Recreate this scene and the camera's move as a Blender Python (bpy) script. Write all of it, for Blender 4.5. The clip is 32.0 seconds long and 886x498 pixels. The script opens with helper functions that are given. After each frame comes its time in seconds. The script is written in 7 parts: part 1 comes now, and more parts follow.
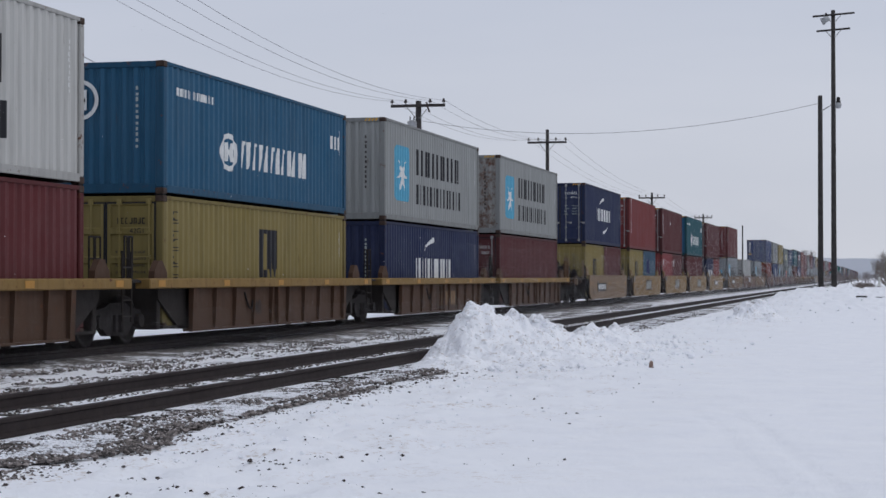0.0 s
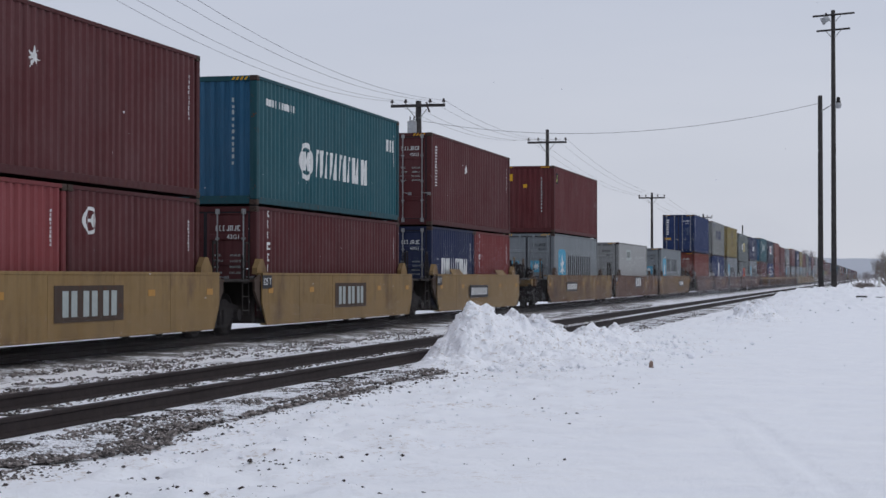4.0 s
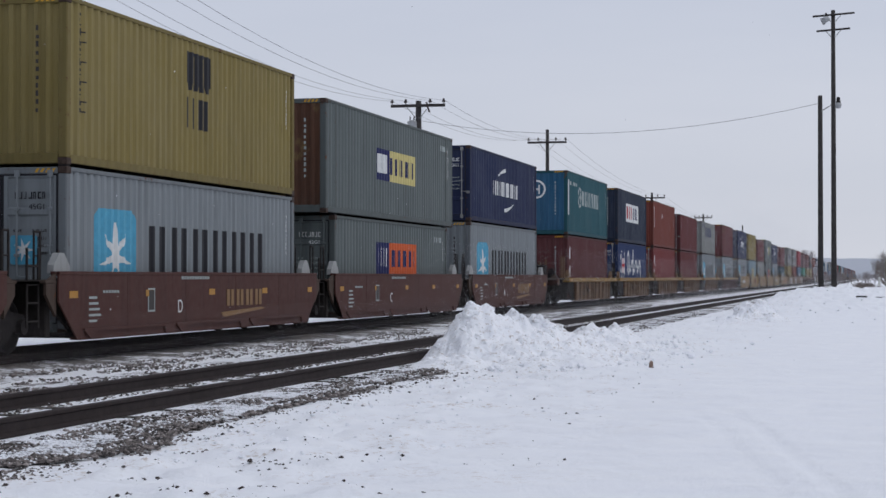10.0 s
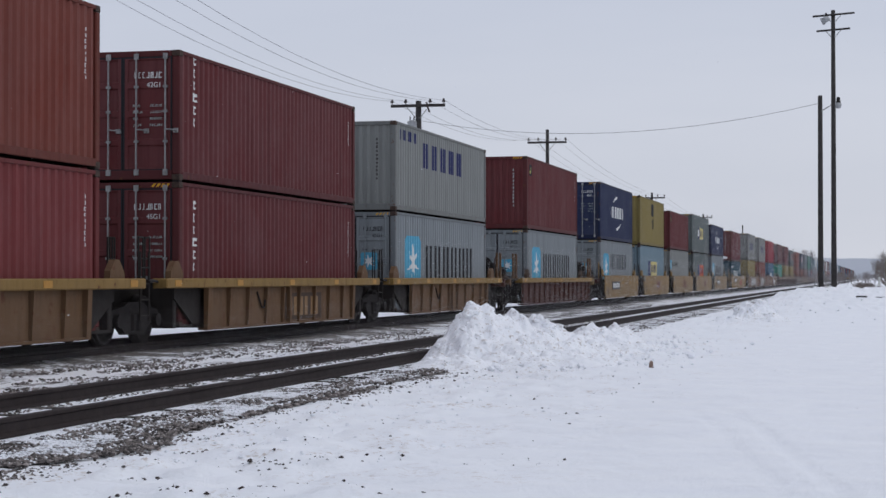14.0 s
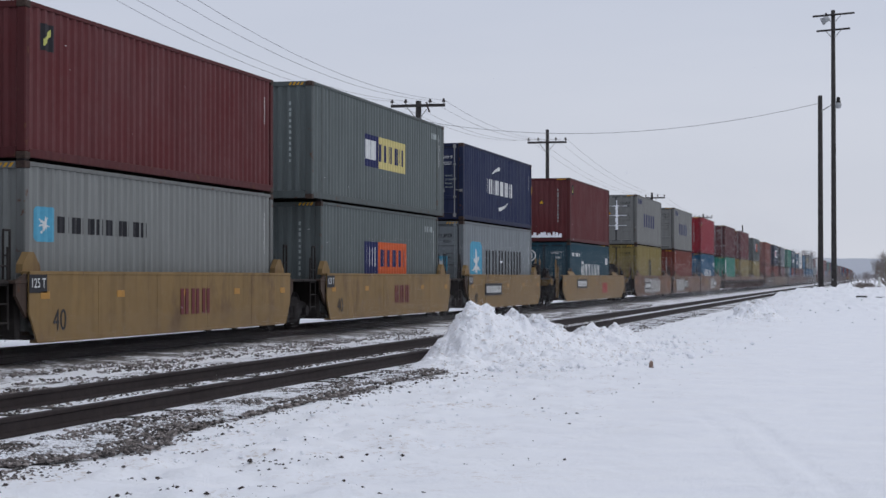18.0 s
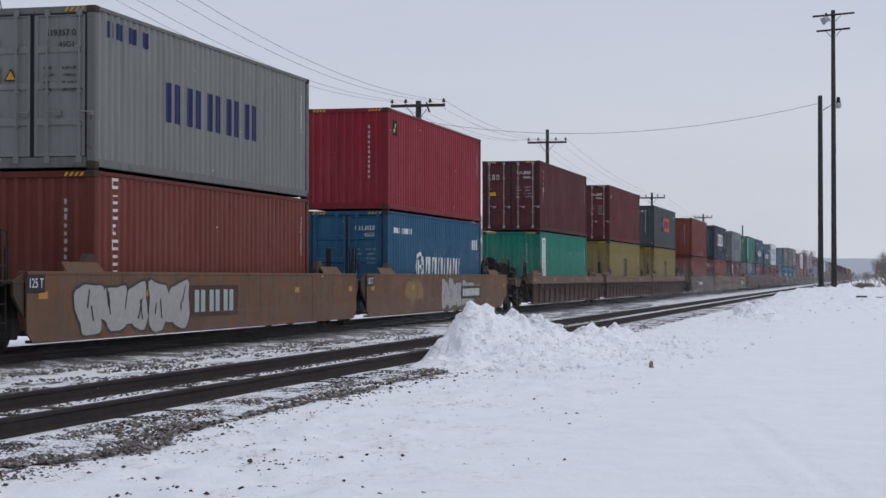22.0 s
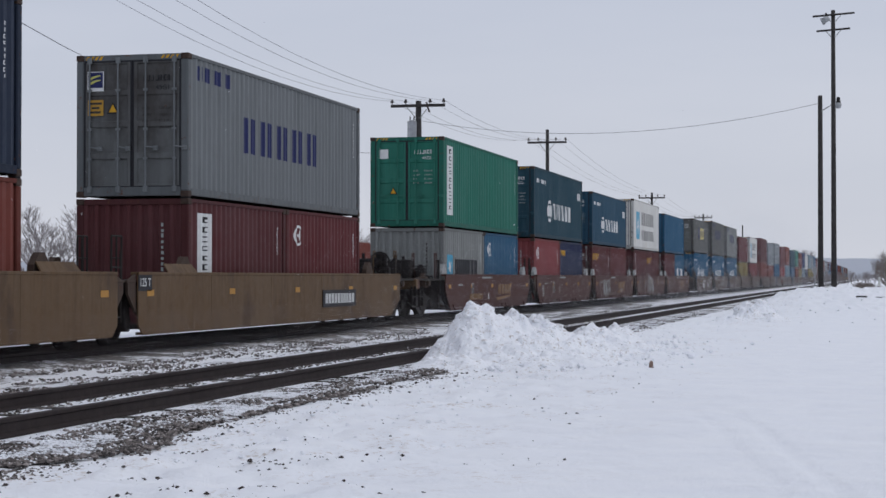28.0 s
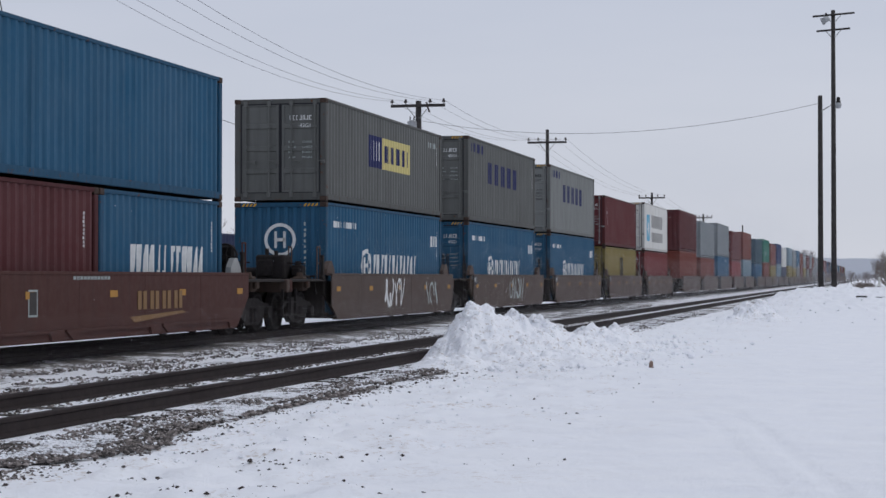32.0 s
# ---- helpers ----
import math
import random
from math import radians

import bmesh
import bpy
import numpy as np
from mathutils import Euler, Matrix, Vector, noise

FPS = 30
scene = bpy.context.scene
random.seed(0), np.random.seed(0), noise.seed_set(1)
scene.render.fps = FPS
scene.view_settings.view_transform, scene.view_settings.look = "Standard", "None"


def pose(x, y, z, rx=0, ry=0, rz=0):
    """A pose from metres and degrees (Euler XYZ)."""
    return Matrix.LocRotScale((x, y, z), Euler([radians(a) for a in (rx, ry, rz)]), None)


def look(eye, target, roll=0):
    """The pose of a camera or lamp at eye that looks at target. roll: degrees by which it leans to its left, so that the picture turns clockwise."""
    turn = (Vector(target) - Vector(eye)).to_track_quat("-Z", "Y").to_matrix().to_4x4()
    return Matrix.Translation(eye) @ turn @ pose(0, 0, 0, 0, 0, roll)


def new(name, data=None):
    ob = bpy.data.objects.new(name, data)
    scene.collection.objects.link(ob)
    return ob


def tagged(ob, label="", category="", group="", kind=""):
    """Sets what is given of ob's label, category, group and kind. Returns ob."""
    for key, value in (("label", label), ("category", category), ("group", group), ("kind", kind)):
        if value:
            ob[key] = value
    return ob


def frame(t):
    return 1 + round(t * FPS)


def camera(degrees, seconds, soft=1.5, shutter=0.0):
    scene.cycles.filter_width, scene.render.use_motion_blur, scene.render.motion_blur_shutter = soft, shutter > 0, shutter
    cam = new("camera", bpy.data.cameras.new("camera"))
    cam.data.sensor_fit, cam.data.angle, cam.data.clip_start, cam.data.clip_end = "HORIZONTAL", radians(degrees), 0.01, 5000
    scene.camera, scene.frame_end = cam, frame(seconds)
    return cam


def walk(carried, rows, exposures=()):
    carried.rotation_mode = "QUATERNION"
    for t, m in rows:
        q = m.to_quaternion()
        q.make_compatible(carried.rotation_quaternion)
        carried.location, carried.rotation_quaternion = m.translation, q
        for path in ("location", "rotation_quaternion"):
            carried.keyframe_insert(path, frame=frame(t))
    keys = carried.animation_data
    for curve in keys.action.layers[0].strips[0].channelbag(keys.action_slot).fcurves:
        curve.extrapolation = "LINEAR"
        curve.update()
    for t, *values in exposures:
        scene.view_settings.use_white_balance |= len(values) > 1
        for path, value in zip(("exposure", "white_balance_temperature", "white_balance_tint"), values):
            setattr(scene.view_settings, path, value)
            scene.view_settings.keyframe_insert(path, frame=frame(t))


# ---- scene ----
import itertools

# A stacked container train passes on the further of two snowed-in tracks; the camera stands on a tripod.
SPEED = 23.39            # metres a second, towards the viewer
TRAIN_X, NEAR_X = -14.57, -8.40   # centre lines of the two tracks; rail heads lie at z = 0
EYE_Z = 1.27

cam = camera(28.16, 32.0, soft=1.5)
CAM_POSE = Matrix.Translation((0, 0, EYE_Z)) @ Euler((radians(90.919), 0, radians(13.69))).to_matrix().to_4x4()
walk(cam, [(0, CAM_POSE), (32, CAM_POSE)], exposures=[(0, -0.04), (3.5, -0.04), (5.5, -0.04), (6, -0.05), (7, -0.14), (8, -0.16), (8.8, 0.01), (13, 0.02), (20, 0.02), (24, -0.02), (32, -0.02)])

# ---- sky and light: overcast winter noon ----
world = bpy.data.worlds.new("world")
scene.world = world
world.use_nodes = True
wn, wl = world.node_tree.nodes, world.node_tree.links
sky = wn.new("ShaderNodeTexSky")
sky.sky_type, sky.sun_disc = "NISHITA", False
sky.sun_elevation, sky.sun_rotation = radians(45), radians(50)
sky.dust_density = 3.0
clouds = wn.new("ShaderNodeTexNoise")
clouds.inputs["Scale"].default_value, clouds.inputs["Detail"].default_value = 3.0, 4.0
stretch = wn.new("ShaderNodeMapping")
stretch.inputs["Scale"].default_value = (1.0, 1.0, 5.0)
coord = wn.new("ShaderNodeTexCoord")
wl.new(coord.outputs["Generated"], stretch.inputs["Vector"])
wl.new(stretch.outputs["Vector"], clouds.inputs["Vector"])
veil = wn.new("ShaderNodeValToRGB")
veil.color_ramp.elements[0].position, veil.color_ramp.elements[0].color = 0.30, (5.22, 5.66, 6.74, 1)
veil.color_ramp.elements[1].position, veil.color_ramp.elements[1].color = 0.72, (5.78, 6.16, 7.18, 1)
wl.new(clouds.outputs["Fac"], veil.inputs["Fac"])
height = wn.new("ShaderNodeSeparateXYZ")        # paler towards the horizon
wl.new(coord.outputs["Generated"], height.inputs[0])
rise = wn.new("ShaderNodeValToRGB")
rise.color_ramp.elements[0].position, rise.color_ramp.elements[0].color = 0.0, (1.16, 1.125, 1.07, 1)
rise.color_ramp.elements[1].position, rise.color_ramp.elements[1].color = 0.17, (1.0, 1.0, 1.01, 1)
wl.new(height.outputs["Z"], rise.inputs["Fac"])
haze = wn.new("ShaderNodeMix")
haze.data_type, haze.blend_type = "RGBA", "MULTIPLY"
haze.inputs["Factor"].default_value = 1.0
wl.new(veil.outputs["Color"], haze.inputs["A"])
wl.new(rise.outputs["Color"], haze.inputs["B"])
cover = wn.new("ShaderNodeMix")
cover.data_type = "RGBA"
cover.inputs["Factor"].default_value = 0.93
wl.new(sky.outputs["Color"], cover.inputs["A"])
wl.new(haze.outputs["Result"], cover.inputs["B"])
wl.new(cover.outputs["Result"], wn["Background"].inputs["Color"])
wn["Background"].inputs["Strength"].default_value = 0.10

sun = new("sun", bpy.data.lights.new("sun", "SUN"))
sun.data.energy, sun.data.angle, sun.data.color = 0.54, radians(40), (1.0, 0.98, 0.95)
sun.matrix_world = look((40, 8, 56), (0, 0, 0))


# ---- materials ----
def material(name, colour, rough=0.7, metal=0.0):
    m = bpy.data.materials.new(name)
    m.use_nodes = True
    b = m.node_tree.nodes["Principled BSDF"]
    b.inputs["Base Color"].default_value = (*colour, 1)
    b.inputs["Roughness"].default_value, b.inputs["Metallic"].default_value = rough, metal
    return m, m.node_tree.nodes, m.node_tree.links, b


def own_coords(n, l, scale=(1, 1, 1)):
    """Object coordinates, shifted by a random amount for each object, so that repeats differ."""
    tc, oi = n.new("ShaderNodeTexCoord"), n.new("ShaderNodeObjectInfo")
    add, mul, mp = n.new("ShaderNodeVectorMath"), n.new("ShaderNodeMath"), n.new("ShaderNodeMapping")
    mul.operation, mul.inputs[1].default_value = "MULTIPLY", 37.0
    l.new(oi.outputs["Random"], mul.inputs[0])
    l.new(tc.outputs["Object"], add.inputs[0])
    l.new(mul.outputs[0], add.inputs[1])
    l.new(add.outputs[0], mp.inputs["Vector"])
    mp.inputs["Scale"].default_value = scale
    return mp.outputs["Vector"]


def tex(n, l, vec, scale, detail=4.0, rough=0.6):
    t = n.new("ShaderNodeTexNoise")
    t.inputs["Scale"].default_value, t.inputs["Detail"].default_value, t.inputs["Roughness"].default_value = scale, detail, rough
    l.new(vec, t.inputs["Vector"])
    return t.outputs["Fac"]


def ramp(n, l, fac, a, b, ca=(0, 0, 0), cb=(1, 1, 1)):
    r = n.new("ShaderNodeValToRGB")
    r.color_ramp.elements[0].position, r.color_ramp.elements[1].position = a, b
    r.color_ramp.elements[0].color, r.color_ramp.elements[1].color = (*ca, 1), (*cb, 1)
    l.new(fac, r.inputs["Fac"])
    return r.outputs["Color"]


def blend(n, l, fac, a, b, mode="MIX"):
    m = n.new("ShaderNodeMix")
    m.data_type, m.blend_type = "RGBA", mode
    for key, v in (("Factor", fac), ("A", a), ("B", b)):
        if isinstance(v, tuple):
            m.inputs[key].default_value = (*v, 1)
        elif isinstance(v, (int, float)):
            m.inputs[key].default_value = v
        else:
            l.new(v, m.inputs[key])
    return m.outputs["Result"]


def relief(n, l, b, height, strength, distance):
    bump = n.new("ShaderNodeBump")
    bump.inputs["Strength"].default_value, bump.inputs["Distance"].default_value = strength, distance
    l.new(height, bump.inputs["Height"])
    l.new(bump.outputs["Normal"], b.inputs["Normal"])


def paint(name, colour, rust=0.5, rough=0.62, fade=0.05, tone=0.70, coat=None, soil=0.0):
    """Weathered paint on steel: sun-faded patches, rain streaks, rust spots, road film.
    coat: colour, from and to of an older coat that shows in patches; soil: how much grime lies on it."""
    colour = tuple(c * tone for c in colour)
    m, n, l, b = material(name, colour, rough)
    b.inputs["Specular IOR Level"].default_value = 0.22
    big = tex(n, l, own_coords(n, l), 0.55, 5)
    streak = tex(n, l, own_coords(n, l, (5.0, 5.0, 0.35)), 1.3, 4)
    spots = tex(n, l, own_coords(n, l), 5.5, 8, 0.72)
    pale = tuple(c + (0.42 - c) * fade for c in colour)
    dark = tuple(c * 0.74 for c in colour)
    c1 = blend(n, l, ramp(n, l, big, 0.35, 0.70), colour, pale)
    c2 = blend(n, l, ramp(n, l, streak, 0.48, 0.80), c1, dark)
    wash = tex(n, l, own_coords(n, l, (3.2, 3.2, 0.16)), 1.0, 5, 0.6)        # broad rain-washed bands
    c2 = blend(n, l, ramp(n, l, wash, 0.50, 0.72, (0, 0, 0), (0.30, 0.30, 0.30)), c2, tuple(c * 0.55 + 0.012 for c in colour))
    scuff = tex(n, l, own_coords(n, l, (1.0, 0.5, 2.2)), 9.0, 5, 0.7)         # rubbed and scratched spots
    c2 = blend(n, l, ramp(n, l, scuff, 0.72, 0.77, (0, 0, 0), (0.55, 0.55, 0.55)), c2, tuple(c + (0.34 - c) * 0.45 for c in colour))
    drip = tex(n, l, own_coords(n, l, (6.0, 6.0, 0.55)), 1.6, 6, 0.62)      # thin rust runs
    c2 = blend(n, l, ramp(n, l, drip, 0.70 - 0.05 * min(rust, 1), 0.80 - 0.05 * min(rust, 1), (0, 0, 0), (0.75, 0.75, 0.75)), c2, (0.085, 0.045, 0.030))
    if coat:
        chips = tex(n, l, own_coords(n, l, (1.0, 1.0, 0.62)), 1.05, 9, 0.66)
        c2 = blend(n, l, ramp(n, l, chips, coat[1], coat[2], (0, 0, 0), (0.85, 0.85, 0.85)), c2, coat[0])
    if soil:
        cloud = tex(n, l, own_coords(n, l, (1.0, 1.0, 0.7)), 0.8, 7, 0.68)
        c2 = blend(n, l, ramp(n, l, cloud, 0.40, 0.66, (0, 0, 0), (soil,) * 3), c2, (0.040, 0.032, 0.029))
    edge = 0.80 - 0.14 * rust
    c3 = blend(n, l, ramp(n, l, spots, edge - (0.12 if rust > 1.4 else 0.03), edge + (0.10 if rust > 1.4 else 0.03)), c2, (0.105, 0.045, 0.025))
    l.new(c3, b.inputs["Base Color"])
    l.new(ramp(n, l, spots, 0.3, 0.8, (rough - .08,) * 3, (rough + .2,) * 3), b.inputs["Roughness"])
    relief(n, l, b, spots, 0.10, 0.004)
    return m


def plain(name, colour, rough=0.7, metal=0.0, vary=0.25, scale=6.0, bump=0.15):
    m, n, l, b = material(name, colour, rough, metal)
    b.inputs["Specular IOR Level"].default_value = 0.22
    v = tex(n, l, own_coords(n, l), scale, 6, 0.65)
    l.new(ramp(n, l, v, 0.28, 0.74, tuple(c * (1 - vary) for c in colour), tuple(min(1, c * (1 + vary)) for c in colour)), b.inputs["Base Color"])
    relief(n, l, b, v, bump, 0.01)
    return m


PAINT = {
    "maroon": paint("paint_maroon", (0.125, 0.030, 0.032)),
    "darkred": paint("paint_dark_red", (0.155, 0.032, 0.034)),
    "redbrown": paint("paint_red_brown", (0.225, 0.053, 0.036)),
    "red": paint("paint_red", (0.235, 0.045, 0.045)),
    "brightred": paint("paint_bright_red", (0.35, 0.028, 0.045), 0.2),
    "pink": paint("paint_faded_red", (0.31, 0.066, 0.070)),
    "dustyred": paint("paint_dusty_red", (0.215, 0.105, 0.100)),
    "mustard": paint("paint_mustard", (0.315, 0.245, 0.082), 0.45),
    "grey": paint("paint_grey", (0.300, 0.312, 0.300), 0.5),
    "palegrey": paint("paint_pale_grey", (0.400, 0.440, 0.462), 0.5, 0.62, 0.03, 0.53),
    "greygreen": paint("paint_grey_green", (0.166, 0.194, 0.191), 0.6),
    "darkgrey": paint("paint_dark_grey_green", (0.090, 0.108, 0.108), 0.5),
    "olivegrey": paint("paint_olive_grey", (0.168, 0.172, 0.163), 0.5),
    "bluegrey": paint("paint_blue_grey", (0.230, 0.330, 0.390), 0.45),
    "navy": paint("paint_navy", (0.020, 0.032, 0.095), 0.25),
    "darknavy": paint("paint_dark_navy", (0.022, 0.036, 0.070), 0.4),
    "blue": paint("paint_blue", (0.019, 0.044, 0.148), 0.3),
    "skyblue": paint("paint_sky_blue", (0.026, 0.131, 0.245), 0.4),
    "teal": paint("paint_teal", (0.022, 0.120, 0.150), 0.4),
    "deepteal": paint("paint_deep_teal", (0.016, 0.075, 0.110), 0.35),
    "green": paint("paint_green", (0.025, 0.208, 0.148), 0.3),
    "seagreen": paint("paint_sea_green", (0.022, 0.270, 0.190), 0.35),
    "white": paint("paint_white", (0.68, 0.675, 0.64), 0.6, 0.5, 0.0, 0.95, ((0.50, 0.455, 0.385), 0.56, 0.72), 0.10),
    "offwhite": paint("paint_off_white", (0.47, 0.48, 0.47), 0.6, 0.5, 0.04, 0.62),
    "dirtywhite": paint("paint_dirty_white", (0.56, 0.555, 0.53), 0.8, 0.55, 0.0, 0.86),
    "lightgrey": paint("paint_light_grey", (0.355, 0.368, 0.360), 0.7, 0.62, 0.04, 0.78),
    "stonegrey": paint("paint_stone_grey", (0.268, 0.270, 0.258), 0.6, 0.62, 0.04, 0.74),
    "steelblue": paint("paint_steel_blue", (0.050, 0.118, 0.185), 0.6),
    "oceanblue": paint("paint_ocean_blue", (0.021, 0.094, 0.160), 0.45),
    "rustygrey": paint("paint_rust_spotted_grey", (0.350, 0.350, 0.335), 1.75, 0.65, 0.03, 0.78),
    "slate": paint("paint_slate_grey", (0.215, 0.232, 0.240), 0.5, 0.62, 0.04, 0.74),
    "sootgrey": paint("paint_sooty_grey", (0.200, 0.210, 0.210), 0.7, 0.75, 0.02, 0.66, None, 0.75),
    # well cars
    "carochre": paint("car_ochre", (0.225, 0.125, 0.062), 1.4, 0.75, 0.03, 0.55),
    "carumber": paint("car_umber", (0.150, 0.078, 0.045), 1.2, 0.75, 0.03, 0.47),
    "caryellow": paint("car_yellow", (0.365, 0.232, 0.092), 0.8, 0.7, 0.03, 0.64, ((0.135, 0.082, 0.045), 0.55, 0.68), 0.20),
    "cartan": paint("car_tan", (0.310, 0.205, 0.118), 0.8, 0.7, 0.04, 0.66, ((0.150, 0.095, 0.060), 0.55, 0.68), 0.20),
    "carumbertan": paint("car_soiled_tan", (0.250, 0.152, 0.078), 0.9, 0.7, 0.03, 0.47, ((0.065, 0.040, 0.026), 0.52, 0.66)),
    "carrust": paint("car_rusty", (0.180, 0.086, 0.052), 1.2, 0.75, 0.02, 0.56, ((0.175, 0.115, 0.052), 0.585, 0.64), 0.25),
    "carpatched": paint("car_patched_ochre", (0.205, 0.112, 0.052), 1.3, 0.75, 0.02, 0.62, ((0.255, 0.172, 0.070), 0.53, 0.60), 0.35),
    "carsprayed": paint("car_faded_rust", (0.225, 0.128, 0.078), 1.0, 0.75, 0.03, 0.66, ((0.185, 0.080, 0.036), 0.50, 0.60), 0.35),
    "carbrown": paint("car_brown", (0.132, 0.056, 0.046), 0.8, 0.75, 0.0, 0.56),
    "carcocoa": paint("car_cocoa_brown", (0.172, 0.105, 0.074), 0.9, 0.75, 0.02, 0.80, ((0.085, 0.045, 0.030), 0.52, 0.66)),
    "carumberdark": paint("car_dark_cocoa", (0.118, 0.062, 0.045), 1.3, 0.8, 0.0, 0.68, ((0.060, 0.034, 0.026), 0.50, 0.64)),
    "cartaupe": paint("car_taupe", (0.124, 0.088, 0.073), 0.8, 0.75, 0.02, 0.70),
    "sill": paint("car_sill_yellow", (0.330, 0.200, 0.060), 1.3, 0.7, 0.03, 0.66),
    "grime": paint("car_grimy_brown", (0.095, 0.066, 0.052), 1.2, 0.85, 0.0),
    "darksteel": paint("car_dark_steel", (0.050, 0.042, 0.039), 0.5, 0.85, 0.0, 0.55),
}
def frame_paint(k):
    """The same paint where edges and posts have been knocked, scraped and rusted."""
    if k not in WORN:
        c = PAINT[k].node_tree.nodes["Principled BSDF"].inputs["Base Color"].default_value
        WORN[k] = paint(PAINT[k].name + "_knocked", tuple(v * 0.72 for v in c[:3]), 1.25, 0.7, 0.02, 1.0)
    return WORN[k]


WORN = {}
LET = {k: plain("lettering_" + k, c, 0.6, 0, 0.12, 9) for k, c in {
    "white": (0.66, 0.67, 0.66), "black": (0.018, 0.018, 0.022), "navy": (0.018, 0.023, 0.090), "ice": (0.085, 0.330, 0.480),
    "cream": (0.560, 0.480, 0.200), "orange": (0.560, 0.105, 0.030), "red": (0.400, 0.030, 0.040), "yellow": (0.560, 0.300, 0.020), "ochre": (0.400, 0.205, 0.045), "gold": (0.215, 0.125, 0.055), "silver": (0.235, 0.225, 0.205), "soot": (0.045, 0.040, 0.038),
    "faded": (0.34, 0.38, 0.37), "wine": (0.120, 0.020, 0.024), "paleyellow": (0.50, 0.50, 0.14), "amber": (0.42, 0.235, 0.035), "spray": (0.33, 0.325, 0.31)}.items()}
STEEL = plain("bare_steel", (0.28, 0.28, 0.28), 0.45, 0.7, 0.3, 12)
CAST = plain("corner_steel", (0.060, 0.040, 0.032), 0.75, 0.2, 0.5, 14)
IRON = plain("running_gear_iron", (0.020, 0.017, 0.017), 0.9, 0.0, 0.5, 9, 0.3)
TREAD = plain("wheel_tread", (0.30, 0.29, 0.28), 0.35, 0.9, 0.2, 10)
RAILHEAD = plain("rail_steel", (0.029, 0.021, 0.020), 0.75, 0.0, 0.35, 7, 0.3)
WOOD = plain("weathered_wood", (0.050, 0.046, 0.045), 0.9, 0, 0.45, 5, 0.5)
TIE = plain("tie_wood", (0.040, 0.034, 0.030), 0.95, 0, 0.5, 6, 0.6)
# bark of the far trees, its colour lightened to stand in for haze
HAZED_BARK = plain("bark", (0.250, 0.226, 0.226), 0.95, 0, 0.3, 3, 0.4)
TWIG = plain("dry_twigs", (0.200, 0.172, 0.155), 0.95, 0, 0.3, 3, 0.4)
GALV = plain("galvanised", (0.36, 0.37, 0.38), 0.5, 0.4, 0.15, 8)
CERAMIC = plain("insulator", (0.05, 0.04, 0.04), 0.3, 0, 0.2, 8)
WIRE = plain("wire", (0.20, 0.20, 0.22), 0.6, 0.2, 0.1, 3)
STUMP = plain("stub_wood", (0.24, 0.165, 0.135), 0.9, 0, 0.4, 20, 0.4)
FROST = plain("crusted_snow", (0.86, 0.87, 0.90), 0.8, 0, 0.05, 10, 0.4)


def stone_material():
    m, n, l, b = material("ballast_stone", (0.13, 0.115, 0.108), 0.95)
    geo = n.new("ShaderNodeNewGeometry")
    kind = n.new("ShaderNodeValToRGB")
    e = kind.color_ramp.elements
    e[0].position, e[0].color = 0.0, (0.034, 0.029, 0.027, 1)
    e[1].position, e[1].color = 1.0, (0.36, 0.32, 0.30, 1)
    for p, c in ((0.25, (0.066, 0.057, 0.053, 1)), (0.55, (0.150, 0.130, 0.120, 1)), (0.85, (0.25, 0.22, 0.205, 1))):
        e.new(p).color = c
    l.new(geo.outputs["Random Per Island"], kind.inputs["Fac"])
    tint = kind.outputs["Color"]
    v = tex(n, l, n.new("ShaderNodeTexCoord").outputs["Object"], 40, 4)
    l.new(blend(n, l, ramp(n, l, v, 0.62, 0.75), tint, (0.30, 0.28, 0.27)), b.inputs["Base Color"])
    return m


STONE = stone_material()
DARKSTONE = plain("dark_pebble", (0.062, 0.049, 0.045), 0.95, 0, 0.5, 30, 0.3)


def snow_material(name, dirt, relief_depth=0.07):
    m, n, l, b = material(name, (0.85, 0.86, 0.89), 0.65)
    tc = n.new("ShaderNodeTexCoord")
    v = tc.outputs["Object"]
    fine, mid, big = tex(n, l, v, 14, 8, 0.7), tex(n, l, v, 2.2, 6), tex(n, l, v, 0.25, 4)
    c1 = ramp(n, l, mid, 0.3, 0.7, (0.88, 0.892, 0.925), (0.93, 0.938, 0.955))
    specks = ramp(n, l, fine, 0.82 - dirt, 0.90 - dirt)
    zone = ramp(n, l, tex(n, l, v, 0.9, 5, 0.62), *((0.50, 0.63) if name == "snow" else (0.40, 0.56)))        # dirt lies in drifts
    cut, reach = n.new("ShaderNodeSeparateXYZ"), n.new("ShaderNodeMapRange")        # grit is thrown a few metres from the track
    l.new(tc.outputs["Object"], cut.inputs[0])
    reach.inputs["From Min"].default_value, reach.inputs["From Max"].default_value = -1.2, -4.6
    reach.clamp = True
    l.new(cut.outputs["X"], reach.inputs["Value"])
    if name == "snow":
        zone = blend(n, l, 1.0, zone, reach.outputs[0], "MULTIPLY")
    c2 = blend(n, l, blend(n, l, 1.0, specks, zone, "MULTIPLY"), c1, (0.58, 0.51, 0.455) if name == "snow" else (0.47, 0.405, 0.355))
    l.new(c2, b.inputs["Base Color"])
    b.inputs["Subsurface Weight"].default_value = 0.0
    both = blend(n, l, 0.35, mid, fine)
    relief(n, l, b, both, 0.65, relief_depth)
    return m


SNOW = snow_material("snow", 0.285)
PILE = snow_material("ploughed_snow", 0.270, 0.08)


